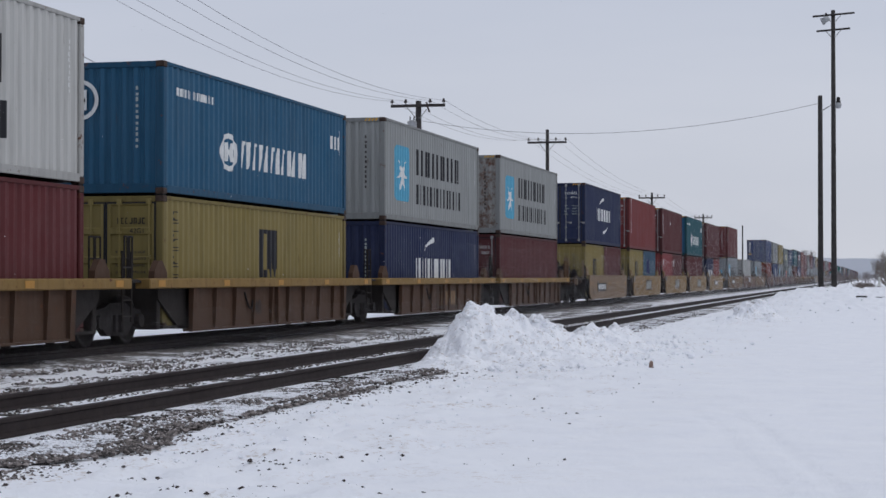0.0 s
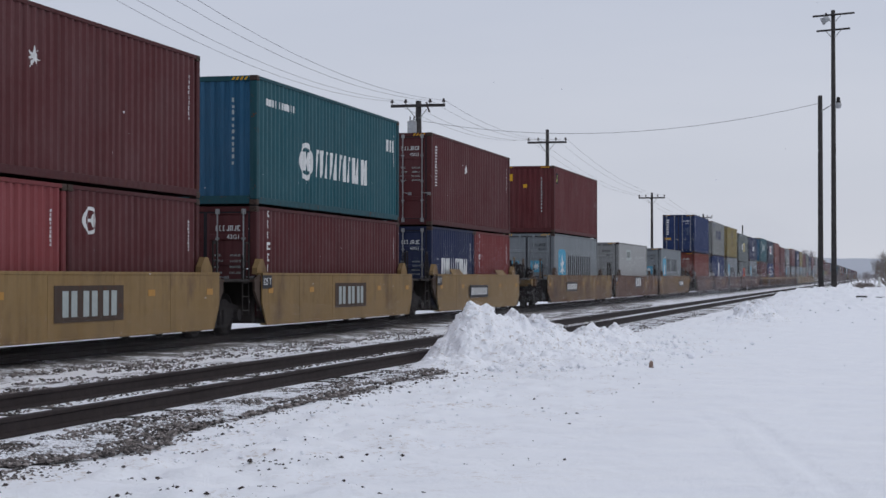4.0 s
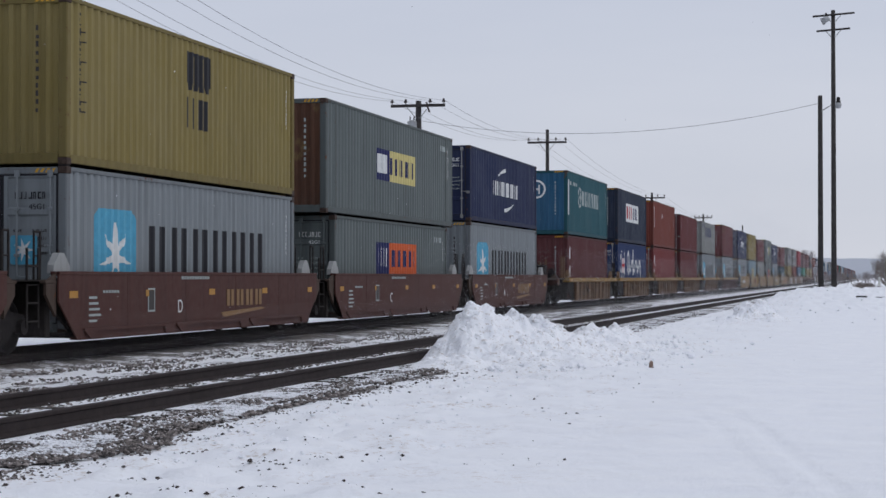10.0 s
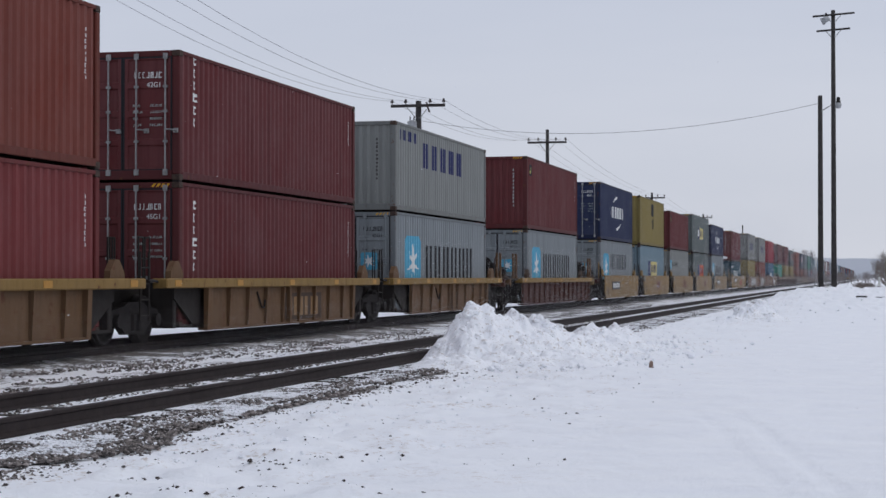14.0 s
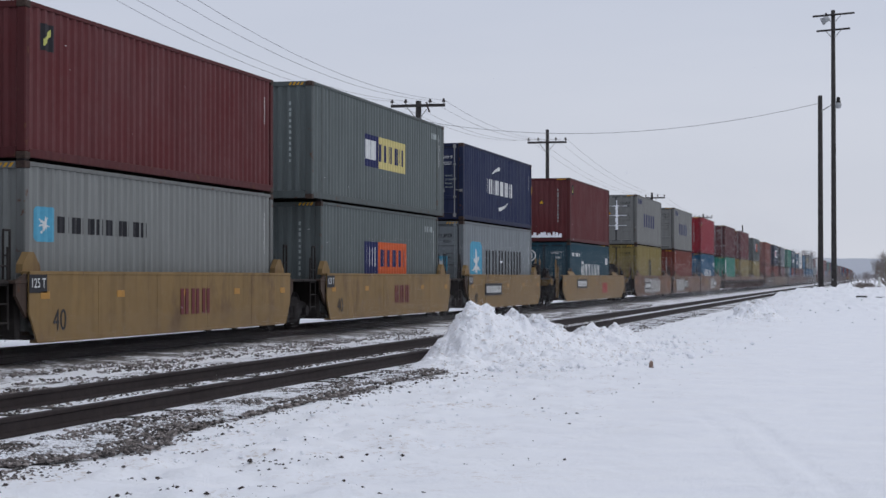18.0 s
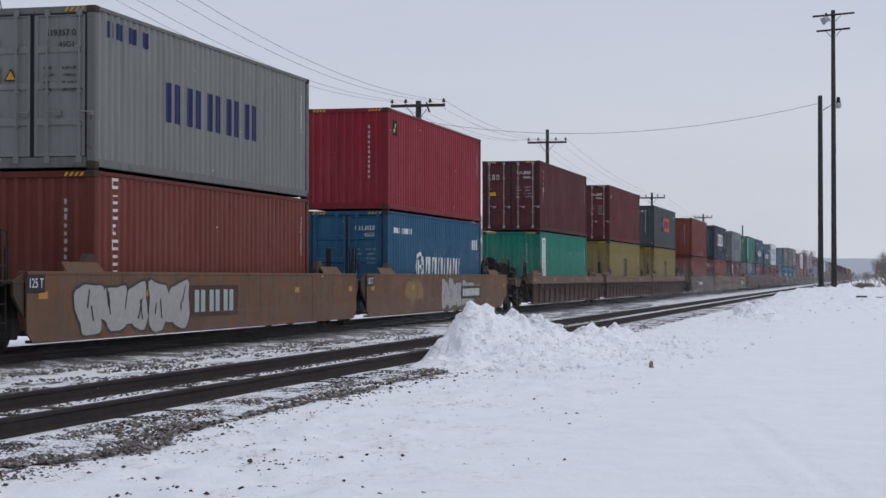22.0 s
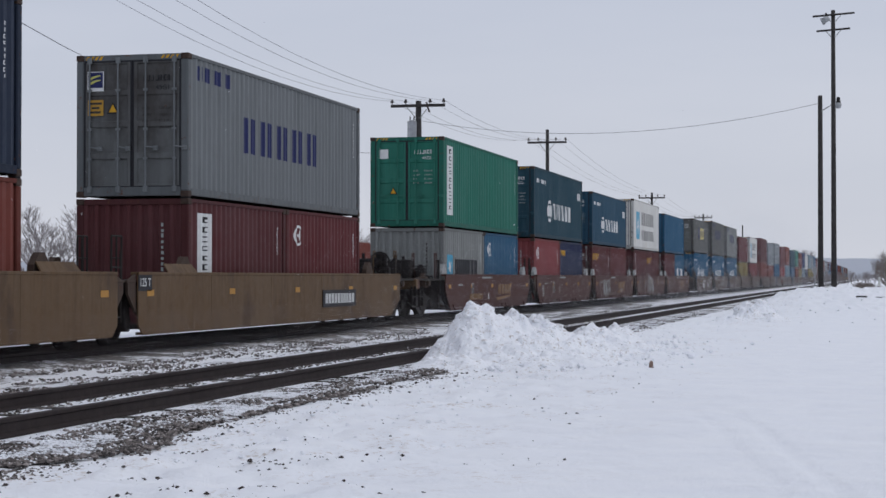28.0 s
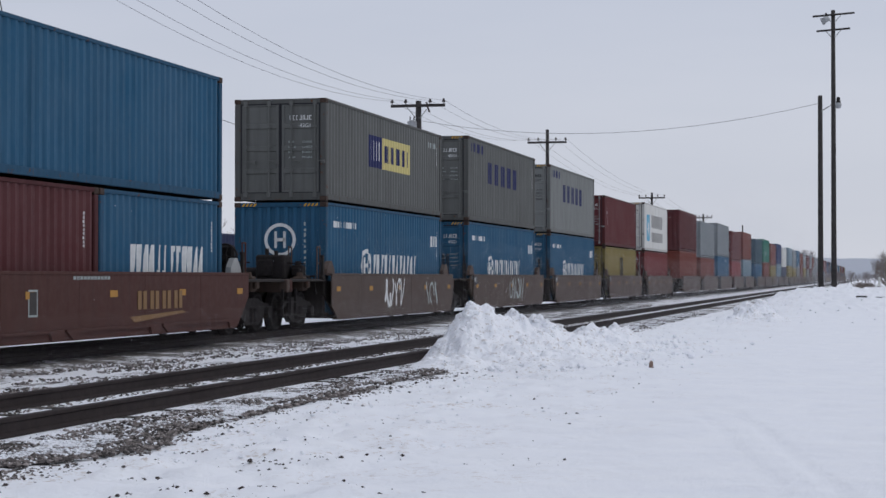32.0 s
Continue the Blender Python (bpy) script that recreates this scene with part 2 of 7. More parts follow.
def bed_material():
    """Gravel bed with blown snow lying on it, thin beside the rails and thick between the tracks."""
    m, n, l, b = material("ballast_bed", (0.12, 0.11, 0.1), 0.95)
    tc = n.new("ShaderNodeTexCoord")
    v = tc.outputs["Object"]
    cells = n.new("ShaderNodeTexVoronoi")
    cells.inputs["Scale"].default_value = 15.0
    l.new(v, cells.inputs["Vector"])
    split = n.new("ShaderNodeSeparateColor")
    l.new(cells.outputs["Color"], split.inputs[0])
    grain, patch = tex(n, l, v, 6.5, 6, 0.75), tex(n, l, v, 0.9, 5, 0.6)
    stone = ramp(n, l, split.outputs[0], 0.0, 1.0, (0.12, 0.104, 0.096), (0.32, 0.285, 0.265))
    # shade in the crevices between stones, put into the colour
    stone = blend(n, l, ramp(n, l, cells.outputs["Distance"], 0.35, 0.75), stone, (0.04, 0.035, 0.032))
    both = blend(n, l, 0.5, grain, patch)
    sx = n.new("ShaderNodeSeparateXYZ")
    l.new(v, sx.inputs[0])
    lie = n.new("ShaderNodeValToRGB")   # how much snow lies, across the bed from the far side to the near side
    e = lie.color_ramp.elements
    e[0].position, e[0].color = 0.0, (0.62,) * 3 + (1,)
    e[1].position, e[1].color = 1.0, (0.62,) * 3 + (1,)
    for p, w in ((0.07, 0.60), (0.14, 0.52), (0.20, 0.45), (0.31, 0.45), (0.335, 0.45), (0.38, 0.46), (0.405, 0.49), (0.44, 0.54), (0.47, 0.56), (0.60, 0.57), (0.73, 0.60), (0.76, 0.60), (0.84, 0.60), (0.875, 0.58), (0.905, 0.53), (0.93, 0.51), (0.985, 0.52), (1.02, 0.54)):
        k = e.new(p * 0.9655)
        k.color = (w, w, w, 1)
    unit = n.new("ShaderNodeMapRange")
    unit.inputs["From Min"].default_value, unit.inputs["From Max"].default_value = -17.5, -5.9
    l.new(sx.outputs["X"], unit.inputs["Value"])
    l.new(unit.outputs[0], lie.inputs["Fac"])
    less = n.new("ShaderNodeMath")
    less.operation = "SUBTRACT"
    l.new(lie.outputs["Color"], less.inputs[0])
    l.new(both, less.inputs[1])
    c = blend(n, l, ramp(n, l, less.outputs[0], 0.0, 0.03), stone, (0.84, 0.85, 0.88))
    l.new(c, b.inputs["Base Color"])
    relief(n, l, b, cells.outputs["Distance"], 0.7, -0.05)
    return m


BED = bed_material()


# ---- mesh helpers ----
class Geo:
    """Collects vertices and faces of one mesh."""

    def __init__(self):
        self.v, self.f = [], []

    def add(self, verts, faces):
        k = len(self.v)
        self.v += [tuple(p) for p in verts]
        self.f += [tuple(i + k for i in q) for q in faces]
        return self

    def box(self, x0, x1, y0, y1, z0, z1):
        return self.add([(x, y, z) for x in (x0, x1) for y in (y0, y1) for z in (z0, z1)],
                        [(0, 1, 3, 2), (4, 6, 7, 5), (0, 4, 5, 1), (2, 3, 7, 6), (0, 2, 6, 4), (1, 5, 7, 3)])

    def cbox(self, x0, x1, y0, y1, z0, z1, c=0.012):
        """A box with its edges cut off."""
        vs, idx = [], {}
        X, Y, Z = ((x0, 1), (x1, -1)), ((y0, 1), (y1, -1)), ((z0, 1), (z1, -1))
        for i, (x, sx) in enumerate(X):
            for j, (y, sy) in enumerate(Y):
                for k, (z, sz) in enumerate(Z):
                    for a, p in enumerate(((x, y + sy * c, z + sz * c), (x + sx * c, y, z + sz * c), (x + sx * c, y + sy * c, z))):
                        idx[i, j, k, a] = len(vs)
                        vs.append(p)
        g = idx
        fs = []
        for i in (0, 1):
            fs += [(g[i, 0, 0, 0], g[i, 1, 0, 0], g[i, 1, 1, 0], g[i, 0, 1, 0]), (g[0, i, 0, 1], g[1, i, 0, 1], g[1, i, 1, 1], g[0, i, 1, 1]),
                   (g[0, 0, i, 2], g[1, 0, i, 2], g[1, 1, i, 2], g[0, 1, i, 2])]
            for j in (0, 1):
                fs += [(g[i, j, 0, 0], g[i, j, 1, 0], g[i, j, 1, 1], g[i, j, 0, 1]), (g[i, 0, j, 0], g[i, 1, j, 0], g[i, 1, j, 2], g[i, 0, j, 2]),
                       (g[0, i, j, 1], g[1, i, j, 1], g[1, i, j, 2], g[0, i, j, 2])]
                for k in (0, 1):
                    fs.append((g[i, j, k, 0], g[i, j, k, 1], g[i, j, k, 2]))
        return self.add(vs, fs)

    def rod(self, p, q, r, n=8, r2=None):
        p, q = Vector(p), Vector(q)
        d = (q - p).normalized()
        a = d.orthogonal().normalized()
        b = d.cross(a)
        ring = [(a * math.cos(6.2832 * i / n) + b * math.sin(6.2832 * i / n)) for i in range(n)]
        r2 = r if r2 is None else r2
        return self.add([p + w * r for w in ring] + [q + w * r2 for w in ring],
                        [(i, (i + 1) % n, n + (i + 1) % n, n + i) for i in range(n)] + [tuple(range(n))[::-1], tuple(range(n, 2 * n))])

    def slab(self, pts, vec):
        """A flat outline pushed along a vector."""
        n, vec = len(pts), Vector(vec)
        return self.add([Vector(p) for p in pts] + [Vector(p) + vec for p in pts],
                        [(i, (i + 1) % n, n + (i + 1) % n, n + i) for i in range(n)] + [tuple(range(n))[::-1], tuple(range(n, 2 * n))])

    def mesh(self, name, smooth=False):
        me = bpy.data.meshes.new(name)
        me.from_pydata(self.v, [], self.f)
        bm = bmesh.new()
        bm.from_mesh(me)
        bmesh.ops.recalc_face_normals(bm, faces=bm.faces)
        bm.to_mesh(me)
        bm.free()
        me.materials.append(None)
        if smooth:
            me.polygons.foreach_set("use_smooth", [True] * len(me.polygons))
        return me


def dress(ob, mat):
    ob.material_slots[0].link = "OBJECT"
    ob.material_slots[0].material = mat
    return ob


def part(name, me, mat, parent, label="", at=None):
    """One mesh object under a thing or under a part."""
    ob = dress(new(name, me), mat)
    ob.parent = parent
    if at is not None:
        ob.matrix_basis = at if isinstance(at, Matrix) else Matrix.Translation(at)
    return tagged(ob, label=label) if label else ob


def thing(name, label, category, at, group="", kind=""):
    ob = tagged(new(name), label, category, group, kind)
    ob.matrix_basis = at if isinstance(at, Matrix) else Matrix.Translation(at)
    return ob


CACHE = {}


def once(key, make):
    if key not in CACHE:
        CACHE[key] = make()
    return CACHE[key]


# ---- ground, tracks, banks ----
def lumps(x, y, k=1.0):
    return noise.fractal(Vector((x * k, y * k, 3.1)), 1.0, 2.1, 4)


def bank(x, y):
    """Height of the ploughed bank that runs along the yard, above the flat snow."""
    h = 0.97 * math.exp(-((y - 73) / 8.0) ** 2) / (1 + math.exp(-(x + 4.2) * 2.2))
    h += 0.35 * math.exp(-((y - 95) / 14.0) ** 2) / (1 + math.exp(-(x + 3.5) * 2.0))
    return h


def shoulder(y):
    """Where the bare shoulder of the siding ends and the yard's snow begins."""
    return -6.47 + 0.45 * math.exp(-((y - 14.1) / 1.0) ** 2)


def ground_z(x, y):
    z = -0.215
    side = shoulder(y) - 0.03 + 0.16 * noise.noise(Vector((y * 0.33, 2.0, 0))) + 0.13 * noise.noise(Vector((y * 1.4, 5.0, 0))) + 0.08 * noise.noise(Vector((y * 4.2, 8.0, 0))) if x > -7 else 0
    if -7 < x and x > side:
        near = min(1.0, (x - side) / 1.0)
        rough = 1 / (1 + math.exp(min(60, (x + 3.6) * 1.6)))      # trodden and thrown-up snow beside the track
        z += near * (0.035 * lumps(x, y, 0.5) + 0.012 * lumps(x + 40, y, 2.0) + rough * (0.06 * lumps(x + 40, y, 1.3) + 0.06 * lumps(x, y + 9, 3.6) + 0.03 * lumps(x, y, 8.0)) + 0.03)
        b = bank(x, y)
        z += b * (1 + 0.12 * lumps(x, y, 0.45)) + (b * (0.10 * lumps(x, y, 1.6) + 0.09 * lumps(x + 7, y, 3.4)) if b > 0.05 else 0)
        if y < 21:           # wheel ruts that curve through the yard
            d = x + 0.13 + 0.172 * (y - 11.8) + (0.02 * (y - 17) ** 2 if y > 17 else 0)
            fade = min(1, (21 - y) / 3)
            for off, deep in ((0.0, 1.0), (-0.40, 0.75)):
                z += fade * deep * (0.010 * math.exp(-((d - off) / 0.12) ** 2) - 0.034 * math.exp(-((d - off) / 0.05) ** 2)) * (1 + 0.35 * lumps(x, y, 2.5))
    elif x < -18:
        z += 0.05 * lumps(x, y, 0.2) - min(0.5, (-18 - x) * 0.04)
    return z


def build_ground():
    xs = np.concatenate([[-2500, -1200, -600, -300, -150, -80, -50, -35, -26, -21, -18], np.arange(-17, -6.8, 0.8), np.arange(-6.7, 2.5, 0.075), np.arange(2.6, 5, 0.4),
                         [6, 8, 12, 20, 40, 80, 200, 600, 1500, 2500]])
    ys = np.concatenate([[-400, -200, -80, -30, -10, 0, 5], np.arange(8, 10, 0.5), np.arange(10.2, 36, 0.11), np.arange(36.2, 60, 0.3), np.arange(60.3, 90, 0.25), np.arange(90.5, 110, 0.5), np.arange(112, 200, 6),
                         [220, 260, 320, 400, 520, 700, 1000, 1500, 2200, 3200, 4500]])
    g = Geo()
    g.v = [(float(x), float(y), ground_z(float(x), float(y))) for y in ys for x in xs]
    w = len(xs)
    g.f = [(j * w + i, j * w + i + 1, (j + 1) * w + i + 1, (j + 1) * w + i) for j in range(len(ys) - 1) for i in range(w - 1)]
    tagged(dress(new("ground", g.mesh("ground", True)), SNOW), "open ground under trampled white snow", "snow", kind="structure")


def build_bed():
    g = Geo()
    xs = [-17.5, -16.6, -15.9, -15.3, -14.6, -13.9, -13.72, -13.2, -12.4, -11.5, -10.6, -9.9, -9.2, -8.4, -7.6, -7.2, -6.7, -6.3, -5.9]
    zs = [-0.30, -0.22, -0.185, -0.18, -0.18, -0.18, -0.15, -0.175, -0.21, -0.22, -0.20, -0.185, -0.18, -0.185, -0.18, -0.185, -0.192, -0.213, -0.27]
    ys = [-120, -60, -20, 0] + [4 + 2 * k for k in range(60)] + [140, 180, 240, 320, 480, 700, 1000, 1600, 2600]
    g.v = [(x, y, z + (0.012 * lumps(x, y, 0.8) if 0 < y < 130 else 0)) for y in ys for x, z in zip(xs, zs)]
    w = len(xs)
    g.f = [(j * w + i, j * w + i + 1, (j + 1) * w + i + 1, (j + 1) * w + i) for j in range(len(ys) - 1) for i in range(w - 1)]
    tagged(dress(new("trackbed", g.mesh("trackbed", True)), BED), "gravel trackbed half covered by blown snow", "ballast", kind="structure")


def rail_mesh():
    half = [(0.075, -0.178), (0.075, -0.165), (0.014, -0.140), (0.010, -0.055), (0.036, -0.040), (0.037, -0.010), (0.028, 0.0)]
    prof = half + [(-x, z) for x, z in reversed(half)]
    return Geo().slab([(x, -150, z) for x, z in prof], (0, 2350, 0)).mesh("rail")


def build_tracks():
    me, tie = rail_mesh(), Geo().cbox(-1.30, 1.30, -0.115, 0.115, -0.34, -0.168, 0.015).mesh("tie")
    for cx, name, label in ((TRAIN_X, "railway_track", "main track, dark steel rails in snowy ballast"),
                            (NEAR_X, "railway_track", "empty siding track, dark rails half buried in snow")):
        t = thing(name, label, "railway track", (cx, 0, 0), "parallel railway tracks")
        for dx in (-0.7525, 0.7525):
            part("rail", me, RAILHEAD, t, at=(dx, 0, 0))
        if cx == NEAR_X:
            for k in range(95):
                y = 9 + 0.5 * k
                part("tie", tie, TIE, t, at=pose(random.uniform(-.04, .04), y, random.uniform(-0.034, -0.004), 0, 0, random.uniform(-1, 1)))


def stones(name, label, spots, mat):
    """Many small angular stones in one mesh."""
    base = [(0.9, 0, 0.1), (0, 1, -0.1), (-0.8, 0.2, 0), (0.1, -0.9, 0.05), (0.25, 0.12, 0.50), (-0.3, -0.15, 0.42), (0, 0, -0.5)]
    tri = [(0, 1, 4), (1, 2, 5), (1, 5, 4), (2, 3, 5), (3, 0, 4), (3, 4, 5), (1, 0, 6), (2, 1, 6), (3, 2, 6), (0, 3, 6)]
    vs, fs = [], []
    for x, y, z, r in spots:
        a, q = random.random() * 6.283, len(vs)
        ca, sa = math.cos(a) * r, math.sin(a) * r
        w = [random.uniform(0.65, 1.25) for _ in base]
        vs += [(x + (ca * p[0] - sa * p[1]) * k, y + (sa * p[0] + ca * p[1]) * k, z + p[2] * r * k) for p, k in zip(base, w)]
        fs += [tuple(i + q for i in t) for t in tri]
    me = bpy.data.meshes.new(name)
    me.from_pydata(vs, [], fs)
    me.materials.append(None)
    return tagged(dress(new(name, me), mat), label, "gravel", kind="stuff")


def build_stones():
    rnd = random.Random(5)
    spots = []
    for _ in range(30000):      # bare shoulder of the near track
        y = 12.5 + 60 * rnd.random() ** 1.7
        edge = shoulder(y) + 0.08
        x = -7.42 + rnd.betavariate(1.5, 1.0) * (edge + 7.42)
        if 0.7 * noise.noise(Vector((x * 1.7, y * 0.55, 4))) + 0.5 * noise.noise(Vector((x * 4.0, y * 2.2, 6))) > -0.07 + min(0.42, 0.028 * max(0, y - 17)) - 0.12 * (x > -6.75):
            spots.append((x, y, -0.184 + rnd.uniform(-.012, .010), 0.012 + 0.030 * rnd.random() ** 2))
    for _ in range(26000):      # between the tracks, poking through the snow
        y = 20 + 75 * rnd.random() ** 1.6
        x = -13.1 + rnd.betavariate(1.05, 1.35) * 3.75
        if noise.noise(Vector((x * 1.3, y * 0.35, 7))) + 0.5 * noise.noise(Vector((x * 5, y * 2, 7))) > -0.12 + (x + 13) * 0.06:
            spots.append((x, y, -0.203 + rnd.uniform(-.012, .012), 0.012 + 0.034 * rnd.random() ** 2))
    for _ in range(2600):      # spilt over the edge of the snow
        y = 11.5 + 40 * rnd.random() ** 1.5
        x = shoulder(y) + abs(rnd.gauss(0, 0.32))
        if noise.noise(Vector((x * 2.0, y * 1.1, 15))) > 0.02:
            spots.append((x, y, ground_z(x, y) + 0.004, 0.008 + 0.026 * rnd.random() ** 2))
    for _ in range(2400):      # between and beside the rails
        y = 13 + 50 * rnd.random() ** 1.5
        spots.append((rnd.choice((-8.95, -7.85)) + rnd.uniform(-.12, .12), y, -0.176, rnd.uniform(0.012, 0.034)))
    stones("ballast_stones", "loose grey ballast stones showing through snow", spots, STONE)
    spots = []
    for _ in range(1700):       # strays on the snow, in loose drifts
        y = 11.0 + 34 * rnd.random() ** 1.5
        x = -6.25 + rnd.random() ** 3.0 * 3.9
        if noise.noise(Vector((x * 1.1, y * 0.7, 12))) > 0.10 or rnd.random() < 0.05:
            spots.append((x, y, ground_z(x, y) + 0.003, 0.004 + 0.022 * rnd.random() ** 2.6 + (0.016 if rnd.random() < .02 else 0)))
    for _ in range(380):        # a loose drift of stones near the viewer
        x, y = rnd.gauss(-4.9, 0.8), rnd.uniform(10.6, 13.4)
        if x > -6.1 and noise.noise(Vector((x * 1.4, y * 1.2, 21))) > -0.05:
            spots.append((x, y, ground_z(x, y) + 0.003, 0.005 + 0.027 * rnd.random() ** 2.2))
    stones("scattered_pebbles", "dark pebbles thrown onto the snow", spots, DARKSTONE)
    spots = []
    for _ in range(9000):      # clinging snow among the stones
        y = 12.5 + 60 * rnd.random() ** 1.6
        x = -7.5 + rnd.betavariate(1.2, 1.1) * (shoulder(y) + 7.5)
        spots.append((x, y, -0.182 + rnd.uniform(-.010, .008), 0.008 + 0.024 * rnd.random() ** 2.5))
    ob = stones("snow_crumbs", "crumbs of snow lying among the ballast stones", spots, FROST)
    ob["category"] = "snow"
    stones("plough_grit", "brown grit and stones frozen into the snow mounds", GRIT, STONE)


def lump_mesh_data(seed):
    """A ball of crusted snow, broken and uneven."""
    bm = bmesh.new()
    bmesh.ops.create_icosphere(bm, subdivisions=2, radius=1.0)
    vs = []
    for v in bm.verts:
        d = v.co.normalized()
        k = 1 + 0.45 * noise.noise(d * 1.5 + Vector((seed, 0, 0))) + 0.34 * noise.noise(d * 3.3 + Vector((0, seed, 0))) - 0.25 * abs(noise.noise(d * 6.5 + Vector((0, 0, seed))))
        vs.append(d * k)
    fs = [tuple(v.index for v in f.verts) for f in bm.faces]
    bm.free()
    return vs, fs


GRIT = []


def snow_mound(label, cx, cy, peaks, wx, wy, step, seed, lumps_n, biggest):
    """A heap of ploughed, crusted snow; peaks: offset across and along, height, radius."""
    def height(x, y):
        h = sum((k * math.exp(-(((x - px) / r) ** 2 + ((y - py) / (r * 1.25)) ** 2))) ** 3 for px, py, k, r in peaks) ** (1 / 3)
        broad = noise.fractal(Vector((x * 1.3 + seed, y * 1.3, seed)), 0.9, 2.1, 3)
        cell = noise.voronoi(Vector((x * 2.6 + seed + 0.2 * broad, y * 2.6, 0)))[0]
        chip = noise.voronoi(Vector((x * 8.0 + seed, y * 8.0, 4)))[0]
        body = min(1, h * 3.0)
        fine = 0.035 * noise.fractal(Vector((x * 7, y * 7, seed)), 0.8, 2.2, 4)
        edge = min(1, 3.0 * (1 - max(abs(x) / wx, abs(y) / wy)))
        return (h * (1 + 0.25 * broad) + ((0.5 - cell[0]) * 0.24 + (0.4 - chip[0]) * 0.10 + fine) * body) * edge - 0.09 + 0.03 * edge, h
    nx, ny = int(2 * wx / step), int(2 * wy / step)
    g = Geo()
    for j in range(ny + 1):
        for i in range(nx + 1):
            x, y = -wx + 2 * wx * i / nx, -wy + 2 * wy * j / ny
            g.v.append((x, y, height(x, y)[0]))
    w = nx + 1
    g.f = [(j * w + i, j * w + i + 1, (j + 1) * w + i + 1, (j + 1) * w + i) for j in range(ny) for i in range(nx)]
    rnd = random.Random(int(seed * 10))
    balls = [lump_mesh_data(s + seed) for s in range(6)]
    for k in range(lumps_n):
        if k < len(peaks):
            px, py, hh, rr = peaks[k]
            x, y, r = px + rnd.uniform(-0.2, 0.2), py + rnd.uniform(-0.2, 0.2), biggest * 0.6
        else:
            px, py, hh, rr = rnd.choice(peaks)
            x, y = px + rnd.gauss(0, rr * 0.75), py + rnd.gauss(0, rr * 0.95)
            r = 0.025 + biggest * 0.75 * rnd.random() ** 1.9
        z, h = height(x, y)
        if h < 0.03 or abs(x) > wx * 0.9 or abs(y) > wy * 0.9:
            continue
        r *= min(1, 0.35 + h * 1.6)
        turn = Euler((rnd.random() * 6, rnd.random() * 6, rnd.random() * 6)).to_matrix()
        flat = rnd.uniform(0.6, 1.0)
        vs, fs = balls[k % 6]
        pts = []
        for v in vs:
            p = turn @ v
            pts.append((x + p.x * r, y + p.y * r, z - 0.35 * r + p.z * r * flat))
        g.add(pts, fs)
    for _ in range(lumps_n):        # grit carried along by the plough
        px, py, hh, rr = rnd.choice(peaks)
        x, y = px + rnd.gauss(0, rr), py + rnd.gauss(0, rr * 1.2)
        if abs(x) < wx * 0.9 and abs(y) < wy * 0.9:
            GRIT.append((cx + x, cy + y, -0.19 + height(x, y)[0] + rnd.uniform(-0.01, 0.02), 0.006 + 0.018 * rnd.random() ** 3))
    ob = dress(new("snow_mound", g.mesh("snow_mound")), PILE)
    ob.location = (cx, cy, -0.19)
    return tagged(ob, label, "snow mound", "ploughed snow mounds")


def clods():
    """Loose lumps of crusted snow thrown along the edge of the yard."""
    rnd = random.Random(17)
    base = [Vector(v).normalized() for v in ((1, 0, .2), (.3, 1, .1), (-.8, .6, 0), (-.7, -.7, .2), (.4, -.9, 0), (.5, .3, .9), (-.4, .2, 1), (0, -.5, .9), (0, 0, -1))]
    tri = [(0, 1, 5), (1, 2, 6), (1, 6, 5), (2, 3, 6), (3, 4, 7), (3, 7, 6), (4, 0, 5), (4, 5, 7), (5, 6, 7), (1, 0, 8), (2, 1, 8), (3, 2, 8), (4, 3, 8), (0, 4, 8)]
    vs, fs = [], []
    for k in range(3600):
        if k < 1200:      # round the mound
            x, y = -5.6 + rnd.gauss(0.3, 0.85), 33 + rnd.gauss(0, 3.4)
            r = 0.012 + 0.075 * rnd.random() ** 4
        elif k < 3400:    # along the edge
            x, y = -6.45 + abs(rnd.gauss(0, 1.3)), 13 + 55 * rnd.random() ** 1.3
            r = 0.006 + 0.030 * rnd.random() ** 4
        else:             # on the bank
            x, y = rnd.uniform(-5, 2.5), rnd.gauss(70, 6)
            r = 0.02 + 0.06 * rnd.random() ** 3
        if x < -6.1:
            continue
        z, q, a = ground_z(x, y) + 0.1 * r, len(vs), rnd.random() * 6.28
        if k < 1200:
            z += 0.02
        ca, sa = math.cos(a), math.sin(a)
        for v in base:
            s = r * rnd.uniform(0.7, 1.25)
            vs.append((x + (v.x * ca - v.y * sa) * s, y + (v.x * sa + v.y * ca) * s, z + v.z * s * 0.75))
        fs += [tuple(i + q for i in t) for t in tri]
    me = bpy.data.meshes.new("snow_clods")
    me.from_pydata(vs, [], fs)
    me.materials.append(None)
    tagged(dress(new("snow_clods", me), FROST), "loose lumps of crusted white snow", "snow", kind="stuff")


